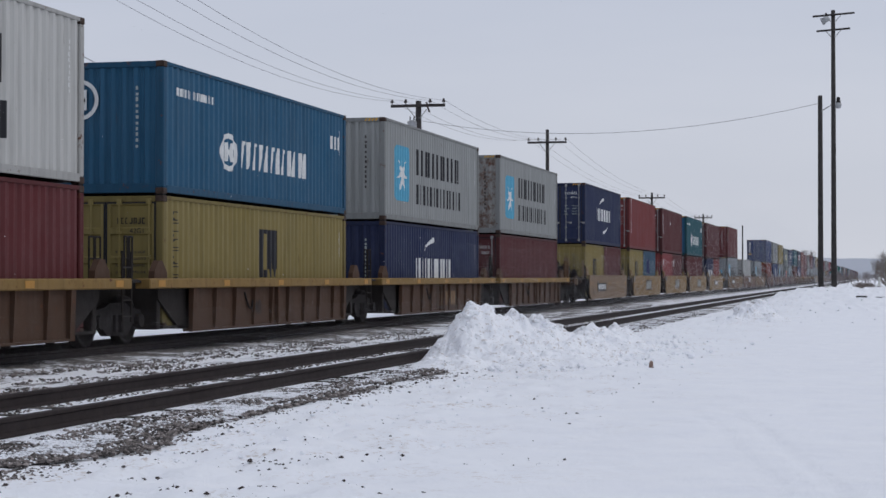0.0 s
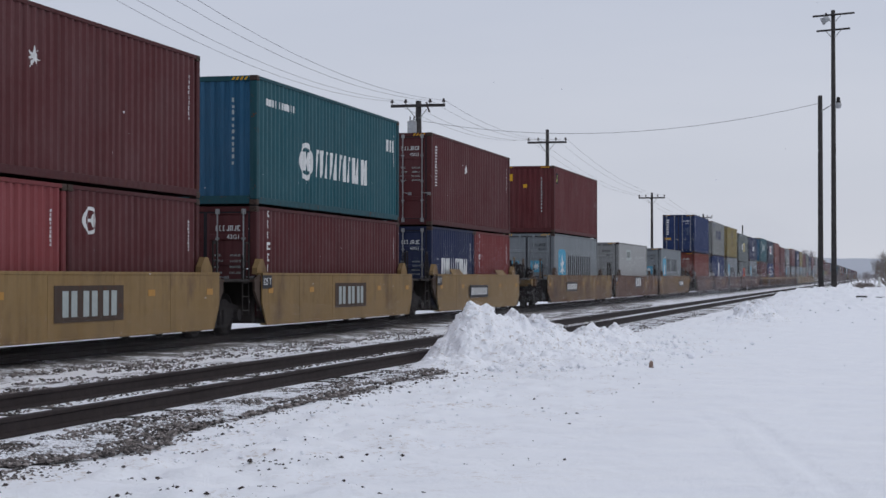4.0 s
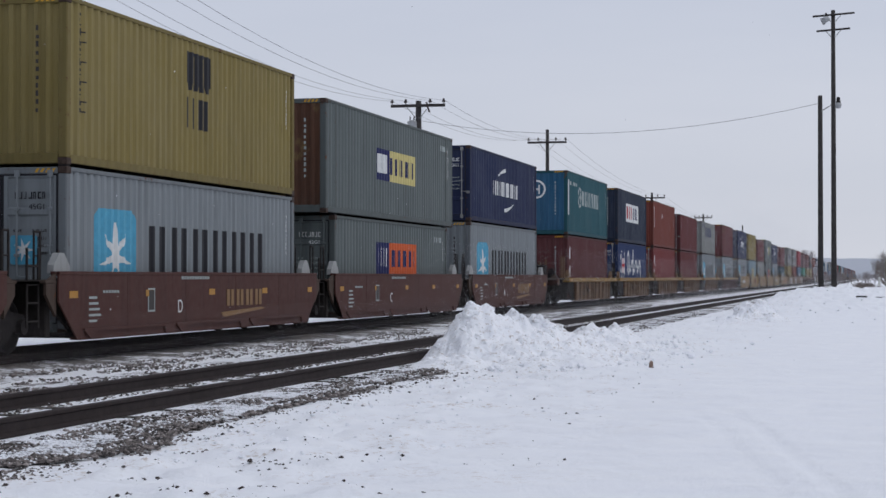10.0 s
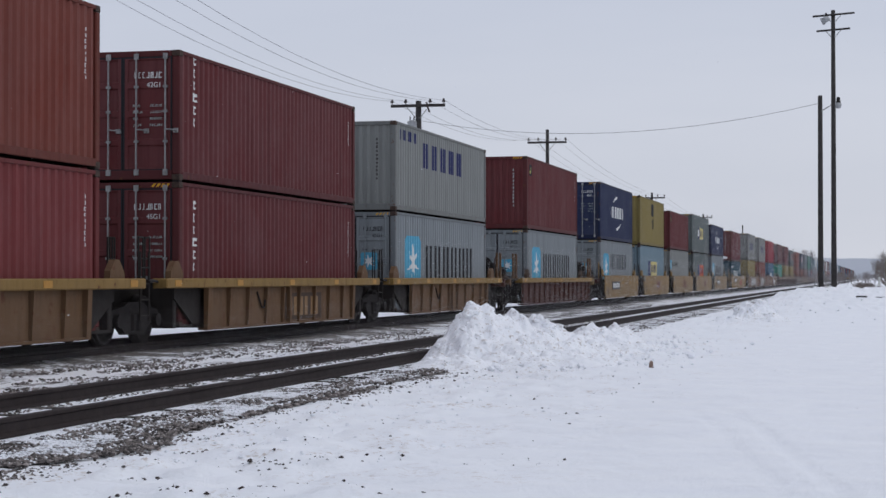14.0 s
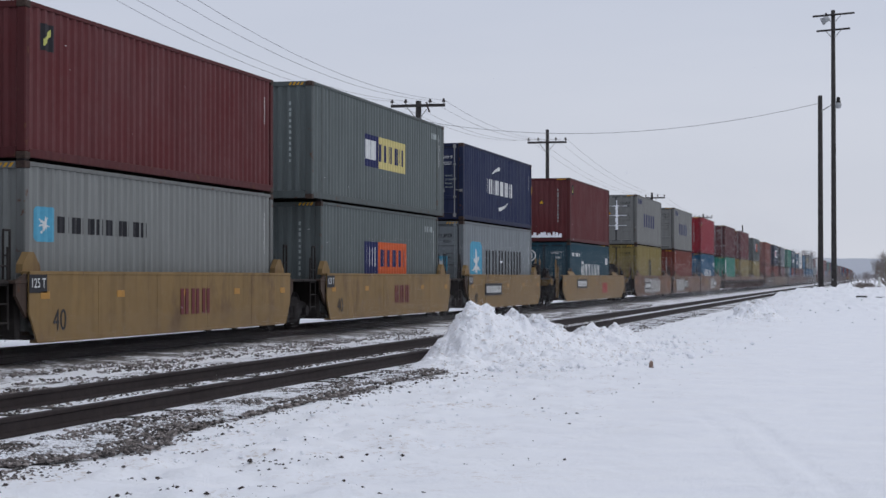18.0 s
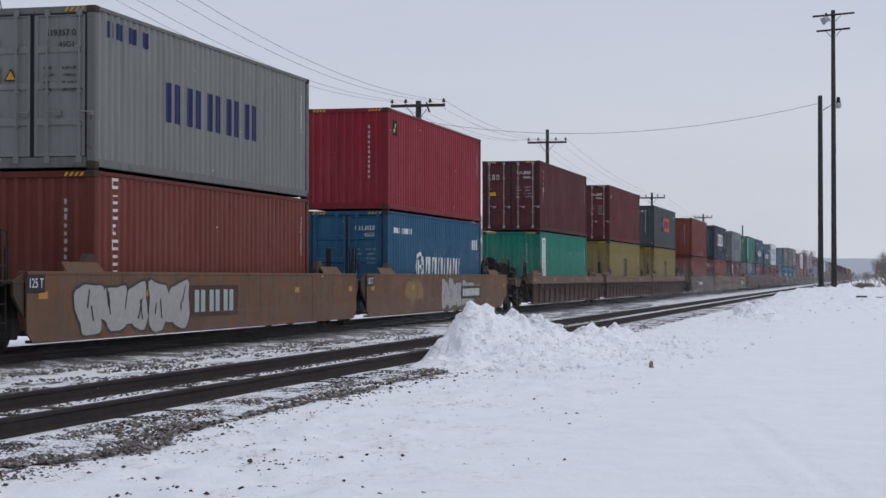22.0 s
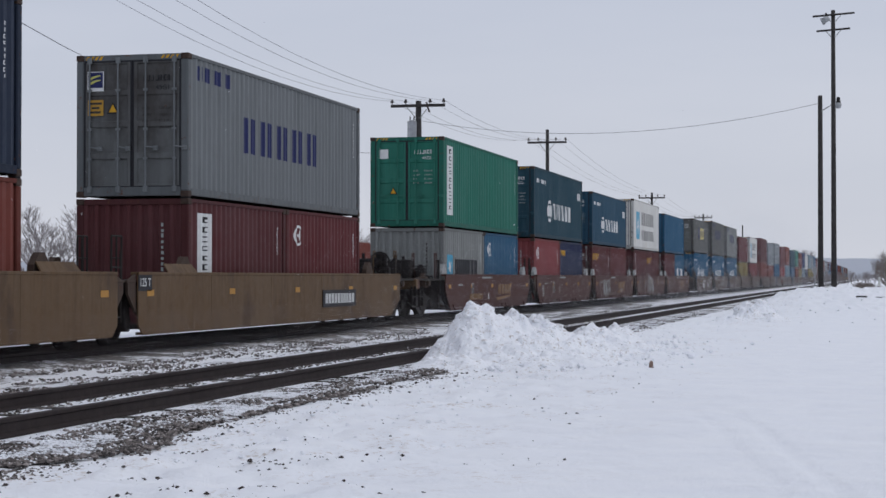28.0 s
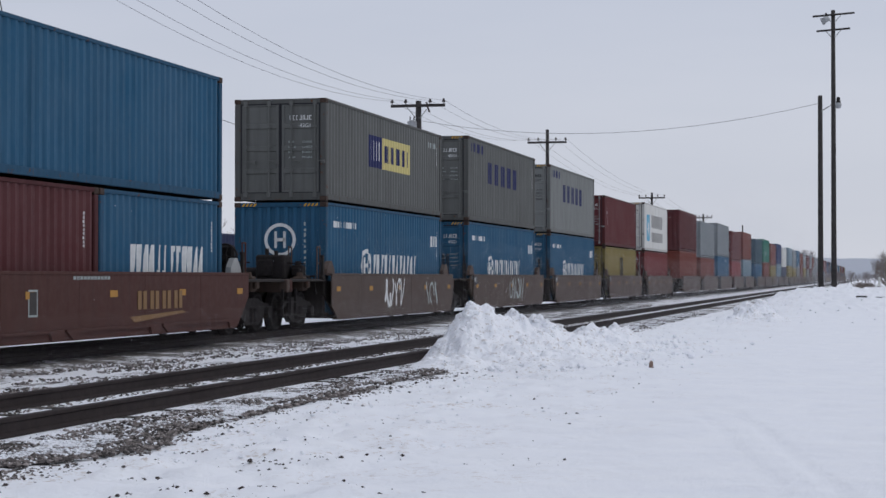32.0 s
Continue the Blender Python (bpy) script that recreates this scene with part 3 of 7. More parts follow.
def build_piles():
    snow_mound("crusted mound of ploughed snow beside the siding track", -5.90, 32.7,
               [(-0.90, -2.7, 1.00, 0.58), (-0.50, -1.25, 0.90, 0.54), (-0.24, 0.3, 0.70, 0.60), (0.0, 1.8, 0.58, 0.65), (0.33, 3.3, 0.54, 0.65), (0.55, 4.8, 0.40, 0.65),
                (-0.55, -2.3, 0.72, 0.70), (-0.10, -2.4, 0.52, 0.95), (0.15, -1.0, 0.46, 0.95), (0.7, -3.0, 0.24, 1.2), (0.7, 0.4, 0.26, 1.1), (0.7, 3.0, 0.24, 1.1), (-0.75, -4.6, 0.26, 0.6), (-0.5, -5.6, 0.16, 0.7)],
               2.4, 7.4, 0.04, 1.7, 380, 0.115)
    snow_mound("small crusted snow mound in front of the bank", -4.05, 59.6, [(-0.1, -0.3, 0.72, 0.50), (0.42, 0.6, 0.66, 0.55), (0.1, 1.6, 0.40, 0.8), (-0.5, -1.4, 0.26, 0.7), (0.7, -0.8, 0.3, 0.8)], 2.0, 4.0, 0.07, 4.4, 220, 0.16)
    clods()
    stub = Geo().rod((0, 0, -0.1), (0.01, 0, 0.09), 0.038, 9, 0.034).rod((0.01, 0, 0.09), (0.02, 0, 0.12), 0.034, 9, 0.018).mesh("stub")
    ob = thing("marker_stub", "short brown wooden stub poking from snow", "post", (-3.46, 28.2, ground_z(-3.46, 28.2)))
    part("stub", stub, STUMP, ob)


build_ground()
build_bed()
build_tracks()
build_piles()


# ---- shipping containers ----
CW = 2.438
STD, HIGH = 2.591, 2.896
PITCH, DEEP = 0.278, 0.042
RAIL_B, RAIL_T, POST = 0.17, 0.075, 0.165


def corrugation(u, start):
    """Depth of the trapezoid corrugation at a distance along the wall."""
    p = (u - start) % PITCH
    if p < 0.072:
        return 0.0
    if p < 0.140:
        return DEEP * (p - 0.072) / 0.068
    if p < 0.210:
        return DEEP
    return DEEP * (1 - (p - 0.210) / 0.068)


def wall_stops(a, b, start):
    """Where the corrugation bends, between a and b."""
    out, k = [a], math.floor((a - start) / PITCH)
    while start + k * PITCH < b:
        out += [start + k * PITCH + d for d in (0, 0.072, 0.140, 0.210) if a + 1e-4 < start + k * PITCH + d < b - 1e-4]
        k += 1
    return out + [b]


def corrugated(length, z0, z1, flat=False):
    """A wall sheet along +u from POST to length - POST with its outside at 0 and its depth to -w; returns u, w, z points."""
    g = Geo()
    if flat == "low":
        us = [(u, 0.30 * corrugation(u, POST)) for u in wall_stops(POST, length - POST, POST)]
    elif flat:
        us = [(POST, 0.0)]
        for u in np.arange(0.9, length - 0.5, 1.6):      # raised seams
            us += [(u - 0.014, 0.0), (u - 0.012, -0.004), (u + 0.012, -0.004), (u + 0.014, 0.0)]
        us.append((length - POST, 0.0))
    else:
        us = [(u, corrugation(u, POST)) for u in wall_stops(POST, length - POST, POST)]
    for u, d in us:
        g.v += [(u, -d, z0), (u, -d, z1), (u, -d - 0.02, z0), (u, -d - 0.02, z1)]
    for i in range(len(us) - 1):
        a, b = 4 * i, 4 * i + 4
        g.f += [(a, b, b + 1, a + 1), (a + 2, a + 3, b + 3, b + 2), (a + 1, b + 1, b + 3, a + 3), (a, a + 2, b + 2, b)]
    return g


def side_mesh(L, H, flat):
    g = corrugated(L, RAIL_B, H - RAIL_T, flat)
    g.v = [(w + CW / 2 - 0.012, u - L / 2, z) for u, w, z in g.v]
    return g.mesh("side_wall")


def end_mesh(L, H):
    g = Geo()
    n, a, b = 9, -CW / 2 + POST, CW / 2 - POST
    step = (b - a) / n
    pts = []
    for k in range(n):
        u = a + k * step
        pts += [(u, 0), (u + step * 0.32, 0), (u + step * 0.48, 0.045), (u + step * 0.84, 0.045)]
    pts.append((b, 0))
    z0, z1 = 0.20, H - 0.12
    for u, d in pts:
        g.v += [(u, -L / 2 + 0.02 + d, z0), (u, -L / 2 + 0.02 + d, z1), (u, -L / 2 + 0.05 + d, z0), (u, -L / 2 + 0.05 + d, z1)]
    for i in range(len(pts) - 1):
        p, q = 4 * i, 4 * i + 4
        g.f += [(p, q, q + 1, p + 1), (p + 2, p + 3, q + 3, q + 2), (p + 1, q + 1, q + 3, p + 3), (p, p + 2, q + 2, q)]
    return g.mesh("end_wall")


def door_mesh(L, H, side):
    """One door leaf with four pressed panels; side -1 or 1."""
    a, b = (POST - CW / 2, -0.012) if side < 0 else (0.012, CW / 2 - POST)
    y, z0, z1 = -L / 2, 0.19, H - 0.12
    us = [(a, 0), (a + 0.085, 0), (a + 0.11, 1), (b - 0.11, 1), (b - 0.085, 0), (b, 0)]
    zs = [(z0, 0)]
    for k in range(4):
        p, q = z0 + (z1 - z0) * k / 4, z0 + (z1 - z0) * (k + 1) / 4
        zs += [(p + 0.05, 0), (p + 0.08, 1), (q - 0.08, 1), (q - 0.05, 0)]
    zs.append((z1, 0))
    g, w = Geo(), len(us)
    g.v = [(u, y + (0.048 if i and j else 0.016), z) for z, j in zs for u, i in us]
    g.f = [(j * w + i, j * w + i + 1, (j + 1) * w + i + 1, (j + 1) * w + i) for j in range(len(zs) - 1) for i in range(w - 1)]
    n = len(g.v)
    g.v += [(a, y + 0.075, z0), (b, y + 0.075, z0), (b, y + 0.075, z1), (a, y + 0.075, z1)]
    t = (len(zs) - 1) * w
    low, top = list(range(w)), list(range(t, t + w))
    left, right = [j * w for j in range(len(zs))], [j * w + w - 1 for j in range(len(zs))]
    g.f += [tuple(low[::-1]) + (n, n + 1), tuple(top) + (n + 2, n + 3), tuple(left) + (n + 3, n), tuple(right[::-1]) + (n + 1, n + 2), (n, n + 3, n + 2, n + 1)]
    return g.mesh("door")


def gasket_mesh(L, H, side):
    """Black rubber seal round one door leaf."""
    a, b = (POST - CW / 2, -0.006) if side < 0 else (0.006, CW / 2 - POST)
    y, z0, z1, w = -L / 2 + 0.011, 0.19, H - 0.12, 0.034
    out, inn = [(a, z0), (b, z0), (b, z1), (a, z1)], [(a + w, z0 + w), (b - w, z0 + w), (b - w, z1 - w), (a + w, z1 - w)]
    vs = [(x, y, z) for x, z in out + inn] + [(x, y + 0.02, z) for x, z in out + inn]
    fs = [f for i in range(4) for j in ((i + 1) % 4,) for f in ((i, j, 4 + j, 4 + i), (8 + i, 12 + i, 12 + j, 8 + j), (i, 8 + i, 8 + j, j), (4 + i, 4 + j, 12 + j, 12 + i))]
    return Geo().add(vs, fs).mesh("gasket")


def rod_mesh(L, H):
    y, z0, z1 = -L / 2 - 0.018, 0.10, H - 0.06
    g = Geo().rod((0, y, z0), (0, y, z1), 0.019, 8)
    for z in (z0, z1 - 0.12):
        g.cbox(-0.05, 0.05, y - 0.012, y + 0.03, z, z + 0.12, 0.006)
    for z in (0.75, 1.35, H - 0.75):
        g.cbox(-0.045, 0.045, y - 0.024, y + 0.03, z, z + 0.05, 0.005)
    g.rod((0, y - 0.02, 1.02), (0.24, y - 0.03, 0.99), 0.014, 6).cbox(0.17, 0.27, y - 0.02, y + 0.03, 0.94, 1.03, 0.005)
    return g.mesh("lock_rod")


def frame_meshes(L, H):
    """Posts, castings, rails and the closed parts, as (name, mesh, kind of paint)."""
    out = []
    for sx in (-1, 1):
        for sy in (-1, 1):
            x0, y0 = sx * (CW / 2 - POST), sy * (L / 2 - POST)
            x1, y1 = sx * CW / 2, sy * L / 2
            bx = (min(x0, x1), max(x0, x1), min(y0, y1), max(y0, y1))
            out.append(("corner_post", Geo().cbox(*bx, 0.118, H - 0.118, 0.02).mesh("corner_post"), "body"))
            for z in (0, H - 0.118):
                cx0, cx1 = sorted((sx * (CW / 2 - 0.17), sx * (CW / 2 + 0.004)))
                cy0, cy1 = sorted((sy * (L / 2 - 0.185), sy * (L / 2 + 0.004)))
                g = Geo().cbox(cx0, cx1, cy0, cy1, z, z + 0.118, 0.012)
                yc, zc = (cy0 + cy1) / 2, z + 0.059
                ring = [(sx * (CW / 2 + 0.0045), yc + 0.042 * math.cos(k * 0.7854), zc + 0.024 * math.sin(k * 0.7854)) for k in range(8)]
                g.slab(ring, (sx * 0.002, 0, 0))
                out.append(("corner_casting", g.mesh("corner_casting"), "cast"))
        xo, xi = sx * CW / 2, sx * (CW / 2 - 0.07)
        a, b = sorted((xo, xi))
        out.append(("bottom_rail", Geo().cbox(a, b, -L / 2 + 0.15, L / 2 - 0.15, 0.03, RAIL_B + 0.004, 0.01).mesh("bottom_rail"), "body"))
        out.append(("top_rail", Geo().cbox(a, b, -L / 2 + 0.15, L / 2 - 0.15, H - RAIL_T - 0.004, H - 0.004, 0.01).mesh("top_rail"), "body"))
    for sy in (-1, 1):
        y0, y1 = sorted((sy * L / 2, sy * (L / 2 - 0.10)))
        out.append(("end_header", Geo().cbox(-CW / 2 + POST, CW / 2 - POST, y0, y1, H - 0.125, H - 0.006, 0.012).mesh("end_header"), "body"))
        out.append(("end_sill", Geo().cbox(-CW / 2 + POST, CW / 2 - POST, y0, y1, 0.02, 0.205, 0.012).mesh("end_sill"), "body"))
    pts = [(-L / 2 + 0.08, H - 0.02)]
    for k in range(int(L / 0.5)):
        y = -L / 2 + 0.3 + 0.5 * k
        pts += [(y, H - 0.02), (y + 0.02, H - 0.005), (y + 0.18, H - 0.005), (y + 0.2, H - 0.02)]
    pts += [(L / 2 - 0.08, H - 0.02), (L / 2 - 0.08, H - 0.045), (-L / 2 + 0.08, H - 0.045)]
    g = Geo().slab([(-CW / 2 + 0.06, y, z) for y, z in pts], (CW - 0.12, 0, 0))
    out.append(("roof", g.mesh("roof"), "body"))
    pts = [(-L / 2 + 0.08, 0.14)]
    for k in range(int(L / 0.6)):
        y = -L / 2 + 0.3 + 0.6 * k
        pts += [(y, 0.14), (y, 0.03), (y + 0.06, 0.03), (y + 0.06, 0.14)]
    pts += [(L / 2 - 0.08, 0.14), (L / 2 - 0.08, 0.17), (-L / 2 + 0.08, 0.17)]
    g = Geo().slab([(-CW / 2 + 0.08, y, z) for y, z in pts], (CW - 0.16, 0, 0))
    out.append(("floor", g.mesh("floor"), "dark"))
    if L > 13:      # long box: extra posts at the lifting points of a shorter one
        for sy in (-1, 1):
            y = sy * 6.01
            g = Geo().cbox(CW / 2 - 0.06, CW / 2 + 0.002, y - 0.085, y + 0.085, 0.02, H - 0.01, 0.012)
            out.append(("inner_post", g.mesh("inner_post"), "body"))
    return out


# ---- painted marks that follow the wall ----
def spans(shape, u, v0, v1):
    out, was, n = [], False, 70
    for k in range(n + 2):
        v = v0 + (v1 - v0) * k / n
        now = k <= n and shape(u, v)
        if now and not was:
            out.append([v, v])
        elif now:
            out[-1][1] = v
        was = now
    return [s for s in out if s[1] - s[0] > 0.004]


def mark_mesh(key, shape, u0, u1, v0, v1, L, flat=False):
    """A painted shape on the long wall: columns between the bends of the sheet, laid 3 mm above it."""
    def make():
        g = Geo()
        stops = [u0]
        for p, q in zip(wall_stops(u0, u1, POST), wall_stops(u0, u1, POST)[1:]):
            n = max(1, math.ceil((q - p) / 0.04))
            stops += [p + (q - p) * (k + 1) / n for k in range(n)]
        x = lambda u: CW / 2 - 0.009 - (0 if flat else corrugation(u, POST))
        for a, b in zip(stops, stops[1:]):
            e = (b - a) * 0.02
            sa, sb = spans(shape, a + e, v0, v1), spans(shape, b - e, v0, v1)
            if len(sa) != len(sb):
                sa = sb = spans(shape, (a + b) / 2, v0, v1)
            for (p0, p1), (q0, q1) in zip(sa, sb):
                g.add([(x(a), a - L / 2, p0), (x(b), b - L / 2, q0), (x(b), b - L / 2, q1), (x(a), a - L / 2, p1)], [(0, 1, 2, 3)])
        return g.mesh("mark")
    return once(("mark", key, round(L, 1), flat), make)


def bars(n, slant=0.0, two=True):
    """A row of n letter-sized groups of upright strokes within the unit square, standing in for a word."""
    def shape(f, h):
        f = f - slant * (h - 0.5) / n
        k, w = divmod(f * n, 1.0)
        if not (0 <= k < n) or w > 0.80:
            return False
        return w < 0.70 and not 0.26 < w < 0.44 if two else w < 0.62
    return shape


def in_box(shape, u0, u1, v0, v1):
    return lambda u, v: u0 <= u <= u1 and v0 <= v <= v1 and shape((u - u0) / (u1 - u0), (v - v0) / (v1 - v0))


def full(f, h):
    return True


def rounded(f, h):
    a, b = max(0, abs(f - 0.5) - 0.38), max(0, abs(h - 0.5) - 0.38)
    return a * a + b * b < 0.0144


def ringed(f, h):
    d = math.hypot(f - 0.5, h - 0.5)
    return 0.36 < d < 0.5 or (abs(f - 0.5) < 0.22 and abs(h - 0.5) < 0.25 and (abs(f - 0.5) > 0.10 or abs(h - 0.5) < 0.06))


def star(f, h):
    a, d = math.atan2(h - 0.5, f - 0.5), math.hypot(f - 0.5, h - 0.5)
    w = abs(((a + 0.2) / 0.8976) % 1.0 - 0.5) * 2
    return d < 0.13 + 0.30 * w ** 2.2


def bow(f, h):
    return abs(h - (0.15 + 0.75 * f ** 0.55)) < 0.06 + 0.14 * f


def script(f, h):
    w = f * 7.3
    c = 0.42 + 0.18 * math.sin(w * 3.1) + (0.30 * math.exp(-(f - 0.08) ** 2 / 0.004))
    return abs(h - c) < 0.07 or (f < 0.14 and abs(math.hypot((f - 0.09) * 6, h - 0.55) - 0.36) < 0.06) or (abs(w % 1 - 0.5) < 0.10 and 0.2 < h < 0.66) \
        or (abs(f - 0.42) < 0.012 and h > 0.1) or (f > 0.93 and h < 0.3 and abs(f - 0.95) < 0.02)


def letter_m(f, h):
    if h < 0.16:
        return abs((f * 4) % 1 - 0.5) < 0.34
    return f < 0.27 or 0.37 < f < 0.63 or f > 0.73 or h > 0.9


def down_word(n):
    def shape(f, h):
        k, w = divmod((1 - h) * n, 1.0)
        wide = 0.30 + 0.17 * ((int(k) * 7 + n) % 4) / 3
        return w < 0.72 and abs(f - 0.5) < wide and (w < 0.26 or w > 0.46 or f < 0.5 - wide + 0.30)
    return shape


FACING = Euler((radians(90), 0, 0)).to_matrix().to_4x4()


class Box40:
    """One container: its thing, sizes and the marks put on it."""

    def __init__(self, colour, L, H, end, label, flat=False, far=False, end_colour=None, number=""):
        name = "reefer_container" if flat is True else "shipping_container"
        self.L, self.H, self.flat, self.end = L, H, flat, end
        self.ob = thing(name, label, "shipping container", (0, 0, 0), "containers on the train")
        body = PAINT[colour]
        use = {"body": body, "cast": CAST, "dark": PAINT["darksteel"]}
        if far:
            me = once(("far", L, H), lambda: far_box(L, H))
            part("body", me, body, self.ob)
            return
        side = once(("side", L, H, flat), lambda: side_mesh(L, H, flat))
        part("side_wall", side, body, self.ob)
        part("side_wall", side, body, self.ob, at=pose(0, 0, 0, 0, 0, 180))
        for n, me, k in once(("frame", L, H), lambda: frame_meshes(L, H)):
            knocked = k == "body" and n != "roof"
            part(n, me, frame_paint(colour) if knocked else use[k], self.ob)
        front = PAINT[end_colour] if end_colour else body
        wall = once(("end", L, H), lambda: end_mesh(L, H))
        turn = pose(0, 0, 0, 0, 0, 180)
        part("end_wall", wall, front, self.ob, at=turn if end == "d" else None)
        if end == "d":
            for sd in (-1, 1):
                leaf = part("door", once(("door", L, H, sd), lambda: door_mesh(L, H, sd)), front, self.ob)
                part("gasket", once(("gasket", L, H, sd), lambda: gasket_mesh(L, H, sd)), LET["black"], leaf, "black rubber door seal")
                for u in (0.20, 0.82):
                    part("lock_rod", once(("rod", L, H), lambda: rod_mesh(L, H)), STEEL if colour in ("navy", "blue", "maroon", "darkred", "red", "darknavy", "offwhite", "white") else body, leaf, "upright lock rod", (sd * (0.10 + u), 0, 0))
            ink = LET["black"] if colour in ("grey", "slate", "stonegrey", "lightgrey", "palegrey", "offwhite", "white", "mustard") else LET["white"]
            if number:
                tagged(part("inscription", digits(number, 0.155), ink, self.ob, at=Matrix.Translation((0.55, -L / 2 + 0.012, H - 0.48)) @ FACING), kind="stuff")
            else:
                self.end_mark("white" if ink == LET["white"] else "black", 0.25, 0.85, H - 0.55, H - 0.43, 7)
            tagged(part("inscription", digits("45G1" if H > 2.7 else "42G1", 0.14), ink, self.ob, at=Matrix.Translation((0.67, -L / 2 + 0.012, H - 0.69)) @ FACING), kind="stuff")
            for k in range(4):
                small = "soot" if ink == LET["black"] else "faded"
                self.end_mark(small, 0.22, 0.22 + (0.16, 0.22, 0.12, 0.19)[k], H - 1.12 - 0.13 * k, H - 1.075 - 0.13 * k, (4, 5, 3, 4)[k])
                self.end_mark(small, 0.58, 0.86, H - 1.12 - 0.13 * k, H - 1.075 - 0.13 * k, 6)
        else:
            self.end_mark("soot" if colour in ("grey", "lightgrey", "dirtywhite", "palegrey", "offwhite", "mustard") else "faded", 0.63, 0.69, 0.9, H - 0.45, 11, down=True)
        if H > 2.7:
            for a in (-1.02, 0.62):
                g = once(("hatch", L, a), lambda: hatch_mesh(L, HIGH, a))
                part("height_stripes", g, LET["yellow"], self.ob)

    def locks(self):
        """Twist locks between this box and the one below."""
        me = once("lock", lambda: Geo().cbox(-0.075, 0.075, -0.085, 0.085, -0.034, 0.001, 0.006).mesh("twist_lock"))
        for sx in (1,):
            for sy in (-1, 1):
                part("twist_lock", me, IRON, self.ob, at=(sx * (CW / 2 - 0.09), sy * (min(self.L, 12.192) / 2 - 0.09), 0))

    def triangle(self, x, z):
        """Yellow warning triangle with a dark rim on the end wall."""
        y = -self.L / 2 + 0.008
        rim = once(("tri", self.L), lambda: Geo().slab([(-0.13, y, 0), (0.13, y, 0), (0, y, 0.23)], (0, 0.01, 0)).mesh("rim"))
        face = once(("tri2", self.L), lambda: Geo().slab([(-0.09, y - 0.004, 0.025), (0.09, y - 0.004, 0.025), (0, y - 0.004, 0.185)], (0, 0.004, 0)).mesh("face"))
        m = part("warning_triangle", rim, LET["black"], self.ob, "yellow warning triangle", (x, 0, z))
        part("face", face, LET["yellow"], m)

    def mark(self, name, colour, key, shape, u0, u1, v0, v1, label=""):
        me = mark_mesh((key, u0, u1, v0, v1), in_box(shape, u0, u1, v0, v1), u0, u1, v0, v1, self.L, self.flat)
        ob = part(name, me, LET[colour], self.ob, label)
        return tagged(ob, kind="stuff") if name == "lettering" else ob

    def end_mark(self, colour, a, b, z0, z1, n=1, down=False, shape=None, name="lettering"):
        """A flat painted mark on the end that faces along the track."""
        y = -self.L / 2 + 0.013

        def make():
            g, rnd = Geo(), random.Random(int(977 * (a + z0)) + n)
            for k in range(n):
                if down:
                    zz = z0 + (z1 - z0) * k / n
                    g.box(a, a + (b - a) * rnd.uniform(0.75, 1), y, y + 0.004, zz, zz + (z1 - z0) / n * rnd.uniform(0.45, 0.75))
                elif n > 1:
                    x, w = a + (b - a) * k / n, (b - a) / n * rnd.uniform(0.5, 0.8)
                    t = min(0.022, w * 0.35)
                    kind = rnd.randrange(3)
                    pts = [(x, z0), (x + w, z0), (x + w, z0 + t), (x + t, z0 + t), (x + t, z1 - t), (x + w, z1 - t), (x + w, z1), (x, z1)] if kind == 0 else (
                        [(x, z0), (x + t, z0), (x + t, z1 - t), (x + w - t, z1 - t), (x + w - t, z0), (x + w, z0), (x + w, z1), (x, z1)] if kind == 1 else
                        [(x, z0), (x + w, z0), (x + w, z1), (x + w - t, z1), (x + w - t, z0 + t), (x, z0 + t)])
                    g.slab([(p, y, q) for p, q in pts], (0, 0.004, 0))
                else:
                    g.box(a, b, y, y + 0.004, z0, z1)
            return g.mesh("end_mark")
        me = once(("endmark", self.L, a, b, round(z0, 2), round(z1, 2), n, down), make)
        ob = part(name, me, LET[colour], self.ob)
        return tagged(ob, kind="stuff") if n > 1 else ob

    def plaque(self, x, z, w=0.36):
        """White-rimmed navy sticker with two pale curved strokes on a door."""
        y, h = -self.L / 2 + 0.010, w * 1.12
        rim = part("sticker", once(("pq", self.L, w), lambda: Geo().box(-w / 2, w / 2, y, y + 0.004, -h / 2, h / 2).mesh("sticker")), LET["white"], self.ob, "square sticker with pale curved strokes", (x, 0, z))
        part("field", once(("pqf", self.L, w), lambda: Geo().box(-w * 0.44, w * 0.44, y - 0.003, y, -h * 0.32, h * 0.46).mesh("field")), LET["navy"], rim)

        def stroke():
            up = [(w * (-0.30 + 0.6 * k / 8), y - 0.006, h * (-0.04 + 0.10 * math.sin(k / 8 * 1.9))) for k in range(9)]
            low = [(a, q, c - h * (0.05 + 0.10 * (1 - k / 8))) for k, (a, q, c) in enumerate(up)]
            return Geo().slab(up + low[::-1], (0, 0.003, 0)).mesh("stroke")
        for dz in (0.02, 0.25):
            part("stroke", once(("pqs", self.L, w), stroke), LET["paleyellow"], rim, at=(0, 0, h * dz))

    def notice(self, x, z, w=0.34, h=0.32):
        """Yellow notice with lines of dark print."""
        y = -self.L / 2 + 0.010
        p = part("sticker", once(("nt", self.L, w, h), lambda: Geo().box(-w / 2, w / 2, y, y + 0.004, -h / 2, h / 2).mesh("sticker")), LET["amber"], self.ob, "yellow notice with dark print", (x, 0, z))
        for k, f in enumerate((0.8, 0.5, 0.66)):
            part("print_line", once(("ntl", self.L, w, f), lambda: Geo().box(-w * f / 2, w * f / 2, y - 0.003, y, -0.022, 0.022).mesh("print_line")), LET["soot"], p, at=(0, 0, h * (0.28 - 0.28 * k)))

